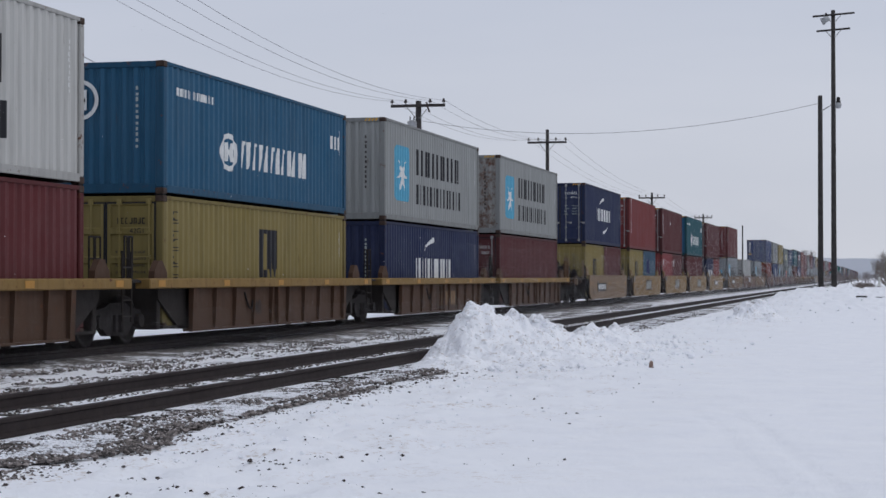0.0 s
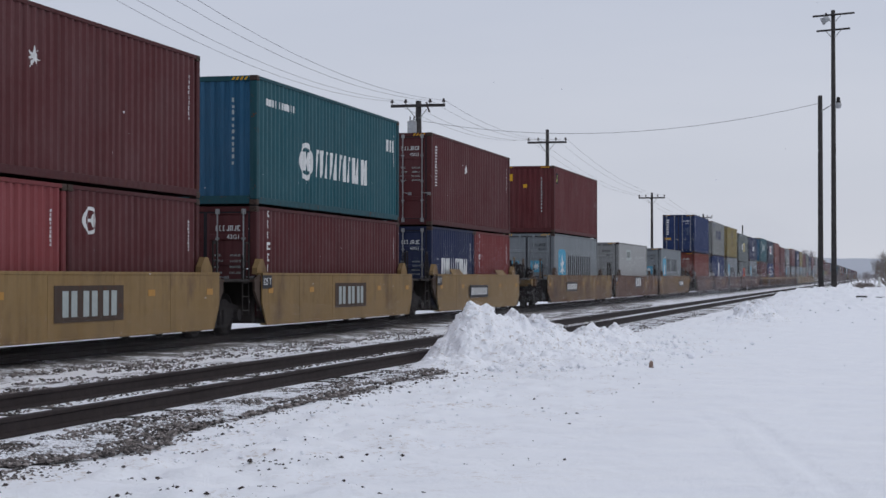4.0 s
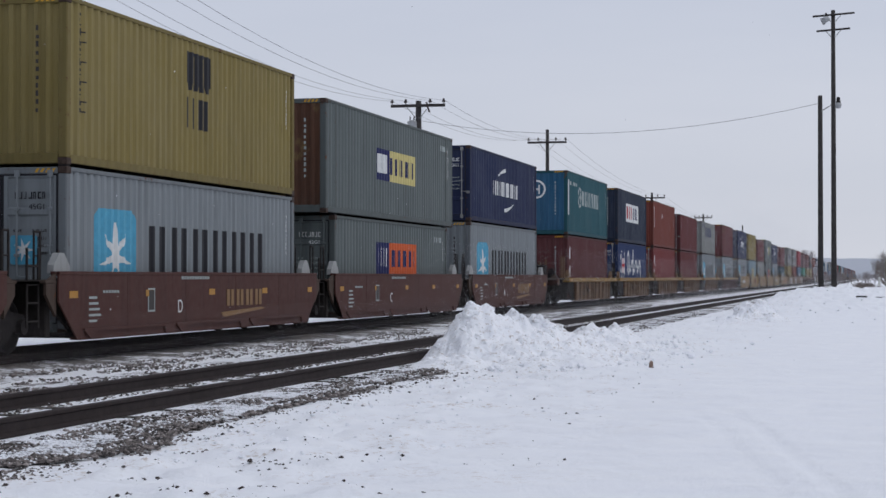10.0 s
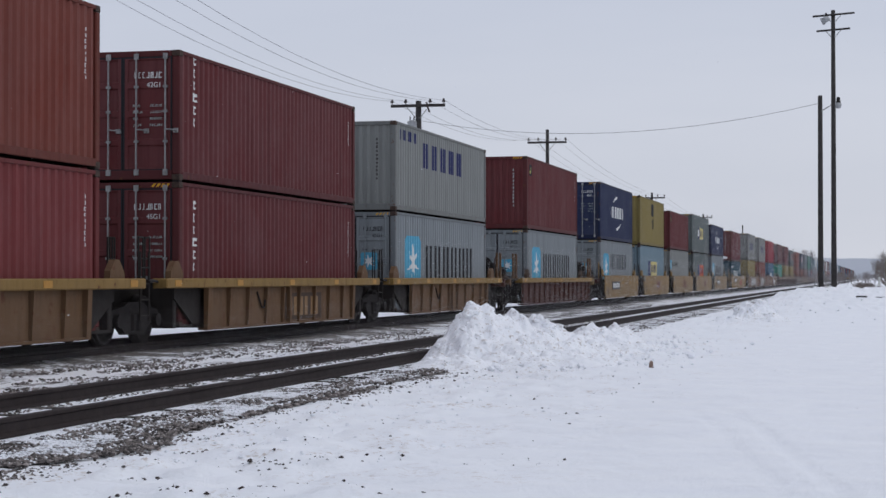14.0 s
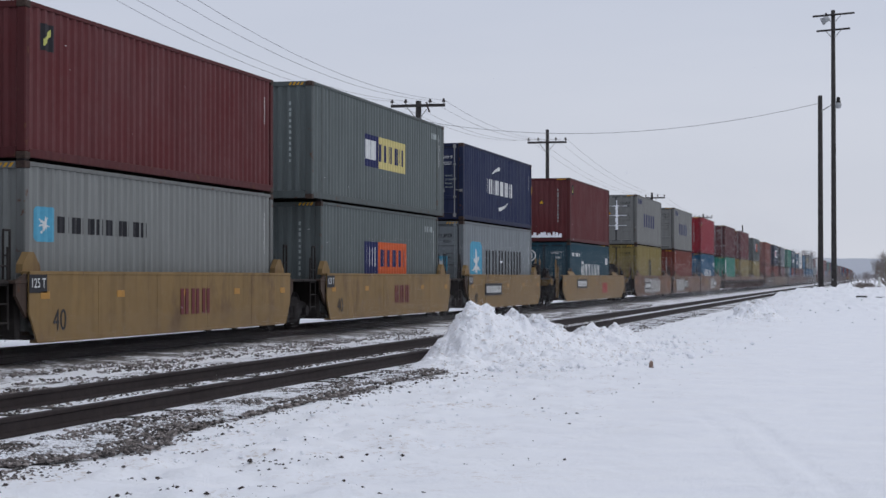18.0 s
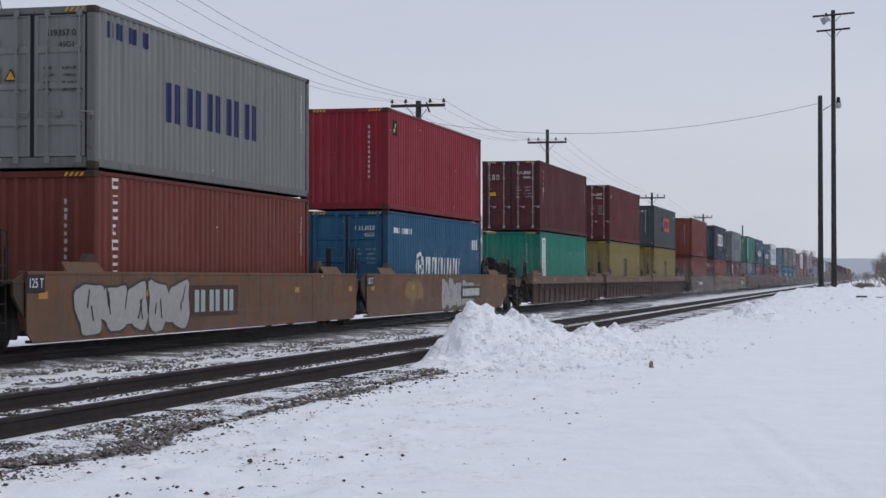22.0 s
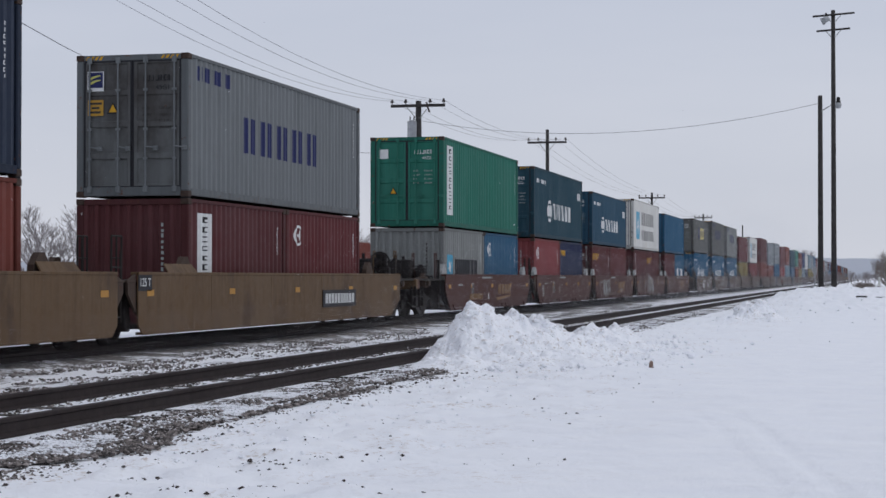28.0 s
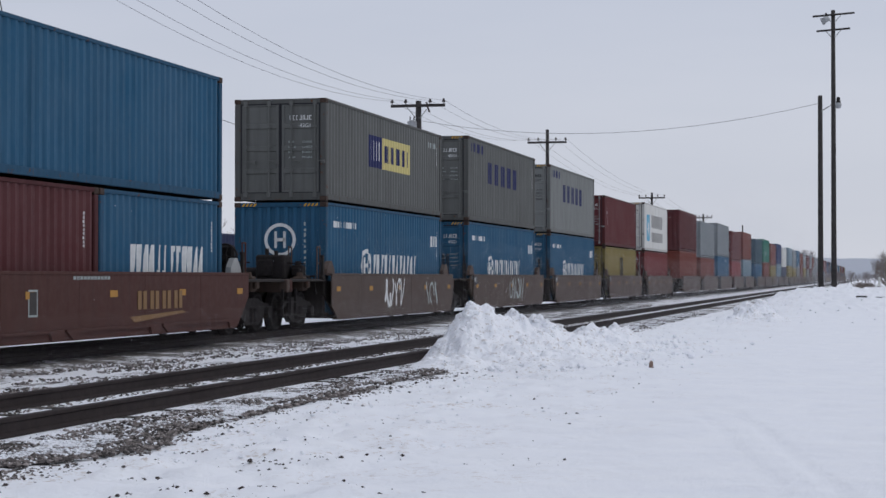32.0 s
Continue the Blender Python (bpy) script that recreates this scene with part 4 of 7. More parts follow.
    def ring_end(self, colour, cx, cz, r):
        y = -self.L / 2 + 0.010
        def make():
            g, n = Geo(), 28
            for k in range(n):
                a, b = 6.2832 * k / n, 6.2832 * (k + 1) / n
                g.add([(cx + q * math.cos(t), y, cz + q * math.sin(t)) for t, q in ((a, r), (b, r), (b, r * .8), (a, r * .8))], [(0, 1, 2, 3)])
            for x in (-0.36, 0.20):
                g.box(cx + r * x, cx + r * (x + .16), y, y + .004, cz - r * .5, cz + r * .5)
            g.box(cx - r * .3, cx + r * .3, y, y + .004, cz - r * .1, cz + r * .1)
            return g.mesh("ring")
        part("ring_emblem", once(("ring_end", self.L, cx, cz, r), make), LET[colour], self.ob)


def hatch_mesh(L, H, a):
    g, y = Geo(), -L / 2 - 0.003
    for k in range(4):
        x = a + 0.1 * k
        g.slab([(x, y, H - 0.10), (x + 0.05, y, H - 0.10), (x + 0.10, y, H - 0.03), (x + 0.05, y, H - 0.03)], (0, 0.006, 0))
    return g.mesh("height_stripes")


def far_box(L, H):
    g = Geo()
    for sx in (1, -1):
        c = corrugated(L, RAIL_B, H - RAIL_T)
        g.add([(sx * (w + CW / 2 - 0.012), u - L / 2, z) for u, w, z in c.v], c.f)
    for z in (0.0, H - 0.12):
        g.cbox(-CW / 2, CW / 2, -L / 2, L / 2, z + 0.01, z + 0.118, 0.02)
    for sx in (-1, 1):
        for sy in (-1, 1):
            x0, x1 = sorted((sx * CW / 2, sx * (CW / 2 - POST)))
            y0, y1 = sorted((sy * L / 2, sy * (L / 2 - POST)))
            g.cbox(x0, x1, y0, y1, 0, H, 0.02)
    for sy in (-1, 1):
        for k in range(6):
            x = -1.0 + 0.36 * k
            y0, y1 = sorted((sy * (L / 2 - 0.03), sy * (L / 2 - 0.09)))
            g.box(x, x + 0.2, y0, y1, 0.1, H - 0.1)
        y0, y1 = sorted((sy * (L / 2 - 0.08), sy * (L / 2 - 0.12)))
        g.box(-1.1, 1.1, y0, y1, 0.1, H - 0.1)
    return g.mesh("body")


def livery(b, style):
    """Painted words and emblems by the kind of livery; words become rows of bars, emblems plain shapes."""
    H, L = b.H, b.L
    k = 1.0 if H > 2.7 else 0.88
    if style == "ringword":
        b.mark("ring_emblem", "white", "rg", ringed, 3.15, 4.12, 0.72 * k, 1.66 * k)
        b.mark("lettering", "white", "w6", bars(6, 0.1), 4.36, 9.15, 0.86 * k, 1.54 * k)
        b.mark("lettering", "white", "web", bars(13), 0.70, 2.90, H - 0.62, H - 0.46)
        b.mark("lettering", "white", "blk", bars(3), 10.95, 11.82, H - 0.95, H - 0.62)
    elif style == "ringlow":     # lower box, its foot hidden in the well
        b.mark("ring_emblem", "white", "rg", ringed, 3.20, 4.18, 0.86, 1.78)
        b.mark("lettering", "white", "w6", bars(6, 0.1), 4.38, 9.25, 0.95, 1.63)
        b.mark("lettering", "white", "web", bars(13), 0.70, 2.90, H - 0.62, H - 0.46)
        b.mark("lettering", "white", "blk", bars(3), 10.95, 11.82, H - 0.95, H - 0.62)
    elif style == "ringfaded":
        b.mark("ring_emblem", "faded", "rg2", ringed, 3.05, 4.05, 1.32, 2.30)
        b.mark("lettering", "faded", "w6b", bars(6, 0.1), 4.15, 9.55, 1.45, 2.15)
        b.mark("lettering", "faded", "web", bars(13), 0.70, 2.90, H - 0.62, H - 0.46)
        b.mark("lettering", "white", "vb", full, 0.28, 0.46, 0.9, H - 0.4)
    elif style in ("starwords", "starwordslight"):
        b.mark("emblem_panel", "ice", "sq", rounded, 1.20, 2.74, 0.58, 2.24)
        star_on(b, 1.20, 2.74, 0.58, 2.24)
        b.mark("lettering", "black", "r1", bars(6), 3.68, 9.58, 1.46, 2.24)
        b.mark("lettering", "black", "r2", bars(7), 3.68, 9.62, 0.58, 1.18)
    elif style == "starlow":
        b.mark("emblem_panel", "ice", "sq", rounded, 1.20, 2.95, 0.50, 2.26)
        star_on(b, 1.20, 2.95, 0.50, 2.26)
        b.mark("lettering", "black", "r1l", bars(6), 3.55, 10.30, 0.98, 1.98)
    elif style == "starhigh":
        b.mark("emblem_panel", "ice", "sq", rounded, 1.20, 2.95, 0.50, 2.26)
        star_on(b, 1.20, 2.95, 0.50, 2.26)
        b.mark("lettering", "black", "r1h", bars(6), 3.72, 9.70, 1.42, 2.22)
    elif style == "starsmall":
        b.mark("emblem_panel", "ice", "sqs", rounded, 0.39, 1.11, 1.58, 2.18)
        star_on(b, 0.39, 1.11, 1.58, 2.18)
        b.mark("lettering", "black", "ln", bars(10), 1.24, 5.13, 1.75, 2.03)
    elif style == "bowword":
        b.mark("lettering", "white", "cg", bars(6), 3.80, 8.48, 1.22 * k, 1.82 * k)
        b.mark("swoosh", "white", "s1", bow, 4.75, 6.05, 1.92 * k, 2.40 * k)
        b.mark("swoosh", "white", "s2", lambda f, h: bow(1 - f, 1 - h), 5.95, 7.45, 0.58 * k, 1.06 * k)
    elif style == "bowlow":
        b.mark("lettering", "white", "cgl", bars(6), 3.55, 8.20, 0.95, 1.58)
        b.mark("swoosh", "white", "s1l", bow, 4.60, 5.92, 1.75, 2.24)
    elif style == "signbox":
        b.mark("sign_panel", "white", "sb", full, 3.40, 8.60, 1.18, 2.20)
        lift(b.mark("lettering", "red", "sbr", bars(3), 3.60, 5.95, 1.36, 2.04))
        lift(b.mark("lettering", "navy", "sbn", bars(3), 6.05, 8.45, 1.36, 2.04))
    elif style == "wideword":
        z = 1.12 if b.H > 2.7 else 1.40
        b.mark("lettering", "navy", "cs", bars(5, 0, True), 3.24, 8.80, 1.10, 1.88) if z < 1.3 else \
            b.mark("lettering", "navy", "cs2", bars(5, 0, True), 3.22, 8.80, 1.42, 2.16)
        b.mark("lettering", "navy", "csm", bars(5), 0.60, 2.50, H - 0.50, H - 0.20)
    elif style == "widehigh":
        b.mark("lettering", "navy", "cs2", bars(5), 3.22, 8.80, 1.42, 2.18)
        b.mark("lettering", "navy", "csm", bars(5), 0.60, 2.50, H - 0.50, H - 0.20)
    elif style == "mletter":
        b.mark("emblem", "black", "ml", letter_m, 5.60, 6.80, 1.00, 2.08)
        if b.end == "d":
            b.end_mark("black", -0.95, -0.62, H - 0.50, H - 0.26, 2)
            b.end_mark("black", -0.93, -0.66, H - 0.66, H - 0.56, 2)
        b.mark("lettering", "black", "mv", down_word(13), 0.52, 0.80, 0.9, 2.3)
    elif style == "mletter20":
        b.mark("emblem", "black", "ml2", letter_m, 2.47, 3.60, 1.02, 1.92)
        b.mark("lettering", "black", "mv2", down_word(11), 0.50, 0.74, 0.9, 2.2)
    elif style == "mhigh":
        b.mark("emblem", "black", "mh", letter_m, 5.45, 6.80, 1.85, 2.62)
        b.mark("lettering", "black", "mh2", bars(2), 5.45, 6.80, 1.08, 1.70)
        b.mark("lettering", "black", "mv3", down_word(20), 0.52, 0.82, 0.94, 2.68)
    elif style in ("twobox", "twoboxorange"):
        c = "orange" if style == "twoboxorange" else "cream"
        o = 0.72 if L > 13 else 0.0
        z0, z1 = 1.10, 1.98
        b.mark("sign_panel", "navy", "tb1", full, 4.0 + o, 5.33 + o, z0, z1)
        b.mark("sign_panel", c, "tb2", full, 5.33 + o, 8.30 + o, z0, z1)
        lift(b.mark("lettering", "white", "tb3", bars(2), 4.12 + o, 5.20 + o, z0 + 0.2, z1 - 0.15))
        lift(b.mark("lettering", "navy", "tb4", bars(7), 5.48 + o, 8.15 + o, z0 + 0.2, z1 - 0.2))
        b.mark("lettering", "faded", "tb5", bars(6), L - 1.6, L - 0.6, H - 0.5, H - 0.33)
    elif style == "downword":
        b.mark("lettering", "white", "dw", down_word(6), 0.72, 0.98, 1.05, 2.55)
    elif style == "downlong":
        b.mark("lettering", "white", "dl", down_word(7), 0.76, 1.02, 0.85, 2.80 if H > 2.7 else 2.4)
    elif style == "downpanel":
        b.mark("sign_panel", "white", "dp", full, 0.62, 1.32, 0.40, H - 0.25)
        lift(b.mark("lettering", "black", "dpl", down_word(9), 0.80, 1.14, 0.50, H - 0.35))
    elif style == "ticks":
        tick = lambda f, h: abs(f - 0.35 - 0.3 * h) < 0.26 or (h < 0.14 and f > 0.3)
        b.mark("mark", "white", "tk1", tick, 0.58, 0.90, 1.85, 2.40)
        b.mark("mark", "white", "tk2", tick, 0.58, 0.90, 1.0, 1.55)
    elif style == "smallmark":
        b.mark("mark", "white", "sm1", star, 4.6, 5.2, 1.75, 2.25)
        b.mark("lettering", "white", "smv", down_word(7), 0.55, 0.80, 1.2, 2.5)
    elif style == "badge":
        b.mark("sign_panel", "black", "bd", full, 0.62, 1.04, H - 0.75, H - 0.30)
        lift(b.mark("emblem", "paleyellow", "bd2", lambda f, h: abs(h - 0.2 - 0.6 * f) < 0.16 and 0.1 < f < 0.9, 0.66, 1.0, H - 0.72, H - 0.33))
    elif style == "blockword":
        b.mark("lettering", "white", "bw", bars(3), 5.22, 7.15, 1.28, 2.32)
        b.mark("lettering", "white", "bwl", full, 5.22, 7.15, 1.12, 1.18)
        b.mark("lettering", "white", "bws", bars(9), 5.22, 7.15, 0.9, 1.05)
    elif style == "script":
        b.mark("lettering", "white", "sc", script, 3.75, 9.80, 0.95, 2.58)
        b.mark("emblem", "white", "fl", lambda f, h: abs(math.hypot((f - .5), (h - .55) * .8) - 0.44) < 0.03 or abs(f - 0.28) < 0.02, 1.05, 2.95, 0.9, 2.45)
        b.mark("flag", "white", "fl2", full, 1.62, 2.68, 1.25, 2.05)
        lift(b.mark("flag_cross", "red", "fl3", lambda f, h: abs(f - 0.5) < 0.1 or abs(h - 0.5) < 0.14, 1.62, 2.68, 1.25, 2.05))
    elif style == "yellowword":
        b.mark("lettering", "yellow", "yw", bars(5, 0.1), 0.40, 2.20, 1.86, 2.19)
    elif style == "yellowword2":
        b.mark("lettering", "yellow", "yw", bars(4, 0.1), 0.35, 1.50, 1.95, 2.20)
    elif style == "whitemark":
        b.mark("mark", "white", "wm", ringed, 0.65, 1.20, 1.75, 2.25)
    elif style == "starlow20":
        b.mark("emblem_panel", "ice", "sq20", rounded, 0.55, 1.30, 0.9, 1.75)
        lift(b.mark("star_emblem", "white", "star", star, 0.60, 1.25, 0.98, 1.72))
        b.mark("lettering", "black", "st20", bars(6), 1.75, 5.15, 0.95, 1.60)
    elif style == "wordlow20":
        b.mark("lettering", "white", "wl20", bars(6, 0.1), 1.4, 5.2, 1.0, 1.62)
    elif style == "scraped":      # patched and scratched plain wall
        b.mark("repainted_patch", "faded", "scp", full, 3.1, 4.9, 1.95, 2.55)
        lift(b.mark("lettering", "soot", "scl", bars(5), 3.3, 4.7, 2.08, 2.42))
        b.mark("scratch", "soot", "sc1", lambda f, h: abs(h - 1 + f + 0.15 * math.sin(9 * f)) < 0.10, 8.85, 9.35, 1.75, 2.15)
        b.mark("scratch", "soot", "sc2", lambda f, h: abs(f - 0.5 - 0.3 * math.sin(4 * h)) < 0.14, 6.2, 6.36, 0.98, 1.6)
        b.mark("scratch", "soot", "sc3", full, 9.92, 10.02, 1.02, 1.12)
        b.mark("lettering", "soot", "scn", down_word(5), 11.55, 11.68, 1.9, 2.5)
    elif style == "darkpatch":
        b.mark("repainted_patch", "navy", "dpt", full, 1.6, 3.1, 1.2, 2.08)
    if style not in ("none", "far", "scraped") and not b.flat and style != "darkpatch":
        b.mark("lettering", "white", "num", down_word(9), L - 0.62, L - 0.50, 1.5, H - 0.45)


def lift(ob, d=0.003):
    """Sets a mark that lies on another mark a little further out."""
    ob.location.x += d
    return ob


def door_stars(b):
    """Small square emblems on both door leaves."""
    y = -b.L / 2 + 0.009
    panel = once(("dsp", b.L), lambda: Geo().slab([(-0.25, y, 0.03), (-0.22, y, 0), (0.22, y, 0), (0.25, y, 0.03), (0.25, y, 0.47), (0.22, y, 0.5), (-0.22, y, 0.5), (-0.25, y, 0.47)], (0, 0.006, 0)).mesh("panel"))
    ring = [(r * math.cos(k * 0.44880), y - 0.004, 0.25 + r * math.sin(k * 0.44880)) for k in range(14) for r in ((0.20, 0.07)[k % 2],)]
    face = once(("dss", b.L), lambda: Geo().slab(ring, (0, 0.003, 0)).mesh("star"))
    for x in (-0.56, 0.42):
        p = part("emblem_panel", panel, LET["ice"], b.ob, "pale blue panel with a white star", (x, 0, 1.22))
        part("star_emblem", face, LET["white"], p)


def star_on(b, u0, u1, v0, v1):
    m = 0.08
    if b.end == "d" and b.H > 2.7 and not b.flat:
        door_stars(b)
    lift(b.mark("star_emblem", "white", "star", star, u0 + m, u1 - m, v0 + m, v1 - m))


# ---- well cars ----
SIDE_X = 1.50


def smooth_side(hl, cn, cf, zt, zb):
    """Plate side of a well; cn, cf: how far and from what height its lower corners are cut off at either end."""
    pts = [(-hl, zt), (hl, zt), (hl, cf[1]), (hl - cf[0], zb), (-hl + cn[0], zb), (-hl, cn[1])]
    g = Geo().slab([(SIDE_X - 0.03, y, z) for y, z in pts], (0.03, 0, 0))
    g.cbox(SIDE_X - 0.16, SIDE_X + 0.012, -hl, hl, zt - 0.05, zt + 0.01, 0.01)
    g.cbox(SIDE_X - 0.20, SIDE_X + 0.008, -hl + cn[0] + 0.1, hl - cf[0] - 0.1, zb - 0.01, zb + 0.04, 0.008)
    for k in range(1, 5):
        y = -hl + 2 * hl * k / 5
        g.box(SIDE_X - 0.001, SIDE_X + 0.004, y - 0.012, y + 0.012, zb + 0.03, zt - 0.04)
    return g.mesh("side_wall")


def deck_mesh(hl, zb):
    """Well floor with its cross bearers, seen from the side as one comb."""
    zb += 0.08
    pts, y = [(-6.3, zb + 0.01)], -hl + 1.2
    while y < hl - 1.0:
        if abs(y) < 6.15:
            pts += [(y - 0.10, zb + 0.01), (y - 0.08, zb - 0.045), (y + 0.08, zb - 0.045), (y + 0.10, zb + 0.01)]
        y += 1.9
    pts += [(6.3, zb + 0.01), (6.3, zb + 0.06), (-6.3, zb + 0.06)]
    return Geo().slab([(-1.30, p, z) for p, z in pts], (2.60, 0, 0)).mesh("well_floor")


def end_frame_mesh(hl, reach, sy):
    """Dark bolster box, sloping plates and walkway between the well and the truck centre."""
    g = Geo()
    e = hl - 0.95
    for sx in (-1, 1):
        x0 = sx * 1.30
        pts = [(x0, sy * (hl - 1.6), 1.18), (x0, sy * (hl + 0.05), 1.18), (x0, sy * (hl + 0.05), 0.86), (x0, sy * (e - 0.1), 0.26), (x0, sy * (hl - 1.6), 0.26)]
        g.slab(pts, (sx * -0.06, 0, 0))
    a, b = sorted((sy * (hl - 0.4), sy * reach))
    g.cbox(-0.62, 0.62, a, b, 0.66, 1.08, 0.02)
    g.cbox(-1.27, 1.27, *sorted((sy * (hl - 0.15), sy * (hl + 0.02))), 0.27, 1.20, 0.02)
    return g.mesh("end_frame")


def walkway_mesh(hl, reach, sy):
    a, b = sorted((sy * (hl - 0.05), sy * (reach - 0.05)))
    g, xs = Geo(), [-1.35 + 0.09 * k for k in range(31)]       # ribbed tread plate
    for x, h in zip(xs, itertools.cycle((1.205, 1.235))):
        g.v += [(x, a, h), (x, b, h), (x, a, 1.17), (x, b, 1.17)]
    for k in range(len(xs) - 1):
        p, q = 4 * k, 4 * k + 4
        g.f += [(p, q, q + 1, p + 1), (p + 2, p + 3, q + 3, q + 2), (p, p + 2, q + 2, q), (p + 1, q + 1, q + 3, p + 3)]
    g.f += [(0, 1, 3, 2), (4 * len(xs) - 4, 4 * len(xs) - 2, 4 * len(xs) - 1, 4 * len(xs) - 3)]
    return g.mesh("walkway")


def grab_mesh(h, w):
    g = Geo().rod((0, 0, 0), (0, 0, h), 0.02, 6).rod((0, w, 0), (0, w, h), 0.02, 6).rod((0, 0, h), (0, w, h), 0.02, 6)
    return g.rod((0, 0, h * 0.5), (0, w, h * 0.5), 0.014, 6).mesh("grab_iron")


def ladder_mesh():
    g = Geo()
    for y in (-0.2, 0.2):
        g.rod((0, y, 0.45), (0, y, 1.75), 0.022, 6)
    for z in (0.55, 0.85, 1.15, 1.45):
        g.rod((0, -0.2, z), (0, 0.2, z), 0.016, 6)
    return g.mesh("ladder")


def guide_mesh():
    return Geo().slab([(0, -0.32, 0), (0, 0.32, 0), (0, 0.30, 0.12), (0, 0.08, 0.34), (0, -0.10, 0.34), (0, -0.30, 0.14)], (-0.12, 0, 0)).mesh("container_guide")


def flap_mesh():
    return Geo().slab([(0.02, -0.75, 0), (0.02, 0.75, 0), (-0.10, 0.70, 0.17), (-0.10, -0.70, 0.17)], (-0.03, 0, 0.005)).mesh("guide_flap")


def wheel_mesh():
    g, n = Geo(), 28
    prof = [(0.0, 0.06), (0.12, 0.06), (0.15, 0.02), (0.30, 0.005), (0.37, 0.0), (0.38, 0.055), (0.455, 0.055), (0.46, -0.06), (0.485, -0.075), (0.485, -0.105),
            (0.40, -0.105), (0.36, -0.05), (0.0, -0.05)]
    for r, x in prof:
        for k in range(n):
            a = 6.2832 * k / n
            g.v.append((x, r * math.cos(a), r * math.sin(a)))
    for j in range(len(prof) - 1):
        for k in range(n):
            g.f.append((j * n + k, j * n + (k + 1) % n, (j + 1) * n + (k + 1) % n, (j + 1) * n + k))
    return g.mesh("wheel", True)


def frame_side_mesh():
    """Cast side frame of a two-axle truck, with its spring window."""
    top = [(-1.15, 0.50), (-1.05, 0.66), (-0.55, 0.72), (-0.35, 0.80), (0.35, 0.80), (0.55, 0.72), (1.05, 0.66), (1.15, 0.50)]
    low = [(1.05, 0.36), (0.72, 0.40), (0.42, 0.20), (-0.42, 0.20), (-0.72, 0.40), (-1.05, 0.36)]
    g = Geo().slab([(0, y, z) for y, z in top + low], (0.14, 0, 0))
    for s in (-1, 1):
        g.rod((0.10, s * 0.89, 0.46), (0.24, s * 0.89, 0.46), 0.13, 10)
        g.rod((0.13, s * 0.12, 0.26), (0.13, s * 0.12, 0.58), 0.085, 8)
    return g.mesh("side_frame")


def add_truck(car, y):
    bol = part("truck", once("bolster", lambda: Geo().cbox(-1.0, 1.0, -0.22, 0.22, 0.42, 0.70, 0.03).cbox(-.35, .35, -.35, .35, .6, .82, .03).mesh("truck")),
               IRON, car, "black iron two-axle truck", (0, y, 0))
    sf, wh = once("sideframe", frame_side_mesh), once("wheel", wheel_mesh)
    ax = once("axle", lambda: Geo().rod((-0.75, 0, 0), (0.75, 0, 0), 0.085, 10).mesh("axle"))
    part("side_frame", sf, IRON, bol, at=(0.93, 0, 0))
    part("side_frame", sf, IRON, bol, at=pose(-0.93, 0, 0, 0, 0, 180))
    for s in (-0.89, 0.89):
        part("axle", ax, IRON, bol, at=(0, s, 0.463))
        part("wheel", wh, IRON, bol, at=(0.80, s, 0.463))
        part("wheel", wh, IRON, bol, at=pose(-0.80, s, 0.463, 0, 0, 180))


def brake_wheel_mesh():
    g, n = Geo(), 20
    for k in range(n):
        a, b = 6.2832 * k / n, 6.2832 * (k + 1) / n
        g.rod((0.28 * math.cos(a), 0, 0.28 * math.sin(a)), (0.28 * math.cos(b), 0, 0.28 * math.sin(b)), 0.022, 5)
    for k in range(5):
        a = 1.2566 * k
        g.rod((0, 0, 0), (0.28 * math.cos(a), 0, 0.28 * math.sin(a)), 0.016, 5)
    return g.rod((0, -0.02, 0), (0, 0.16, 0), 0.05, 8).mesh("brake_wheel")


def cylinder_mesh():
    """Brake cylinder lying across the car, with its heads, push rod and bracket."""
    g = Geo().rod((-0.32, 0, 0.20), (0.30, 0, 0.20), 0.135, 12).rod((0.30, 0, 0.20), (0.35, 0, 0.20), 0.165, 12).rod((-0.36, 0, 0.20), (-0.32, 0, 0.20), 0.155, 12)
    return g.rod((0.35, 0, 0.20), (0.62, 0, 0.20), 0.03, 6).cbox(-0.25, -0.15, -0.10, 0.10, 0, 0.12, 0.01).cbox(0.13, 0.23, -0.10, 0.10, 0, 0.12, 0.01).mesh("brake_cylinder")


def valve_mesh():
    """Control valve: a stack of cast housings with pipe stubs."""
    g = Geo().cbox(-0.15, 0.15, -0.14, 0.14, 0, 0.34, 0.03).cbox(-0.11, 0.11, -0.24, -0.12, 0.06, 0.28, 0.03).cbox(-0.10, 0.10, 0.12, 0.25, 0.04, 0.30, 0.03)
    g.rod((0, 0, 0.34), (0, 0, 0.44), 0.09, 9, 0.07)
    for y in (-0.09, 0.0, 0.09):
        g.rod((0.15, y, 0.10), (0.30, y, 0.02), 0.018, 5)
    return g.mesh("control_valve")


def gearbox_mesh():
    """Hand brake housing on a bent stand, with its chain."""
    g = Geo().cbox(-0.16, 0.16, 0.03, 0.22, -0.24, 0.20, 0.05).cbox(-0.10, 0.10, 0.10, 0.20, -0.56, -0.2, 0.02)
    for k in range(6):
        g.cbox(-0.155, -0.115, 0.08 + 0.02 * (k % 2), 0.13 + 0.02 * (k % 2), -0.30 - 0.05 * k, -0.26 - 0.05 * k, 0.008)
    return g.mesh("brake_housing")


def post_mesh(h):
    return Geo().cbox(-0.035, 0.035, -0.05, 0.05, 0, h, 0.01).cbox(-0.05, 0.05, -0.09, 0.09, 0, 0.10, 0.01).cbox(-0.05, 0.02, -0.05, 0.05, h - 0.05, h, 0.008).mesh("stake")


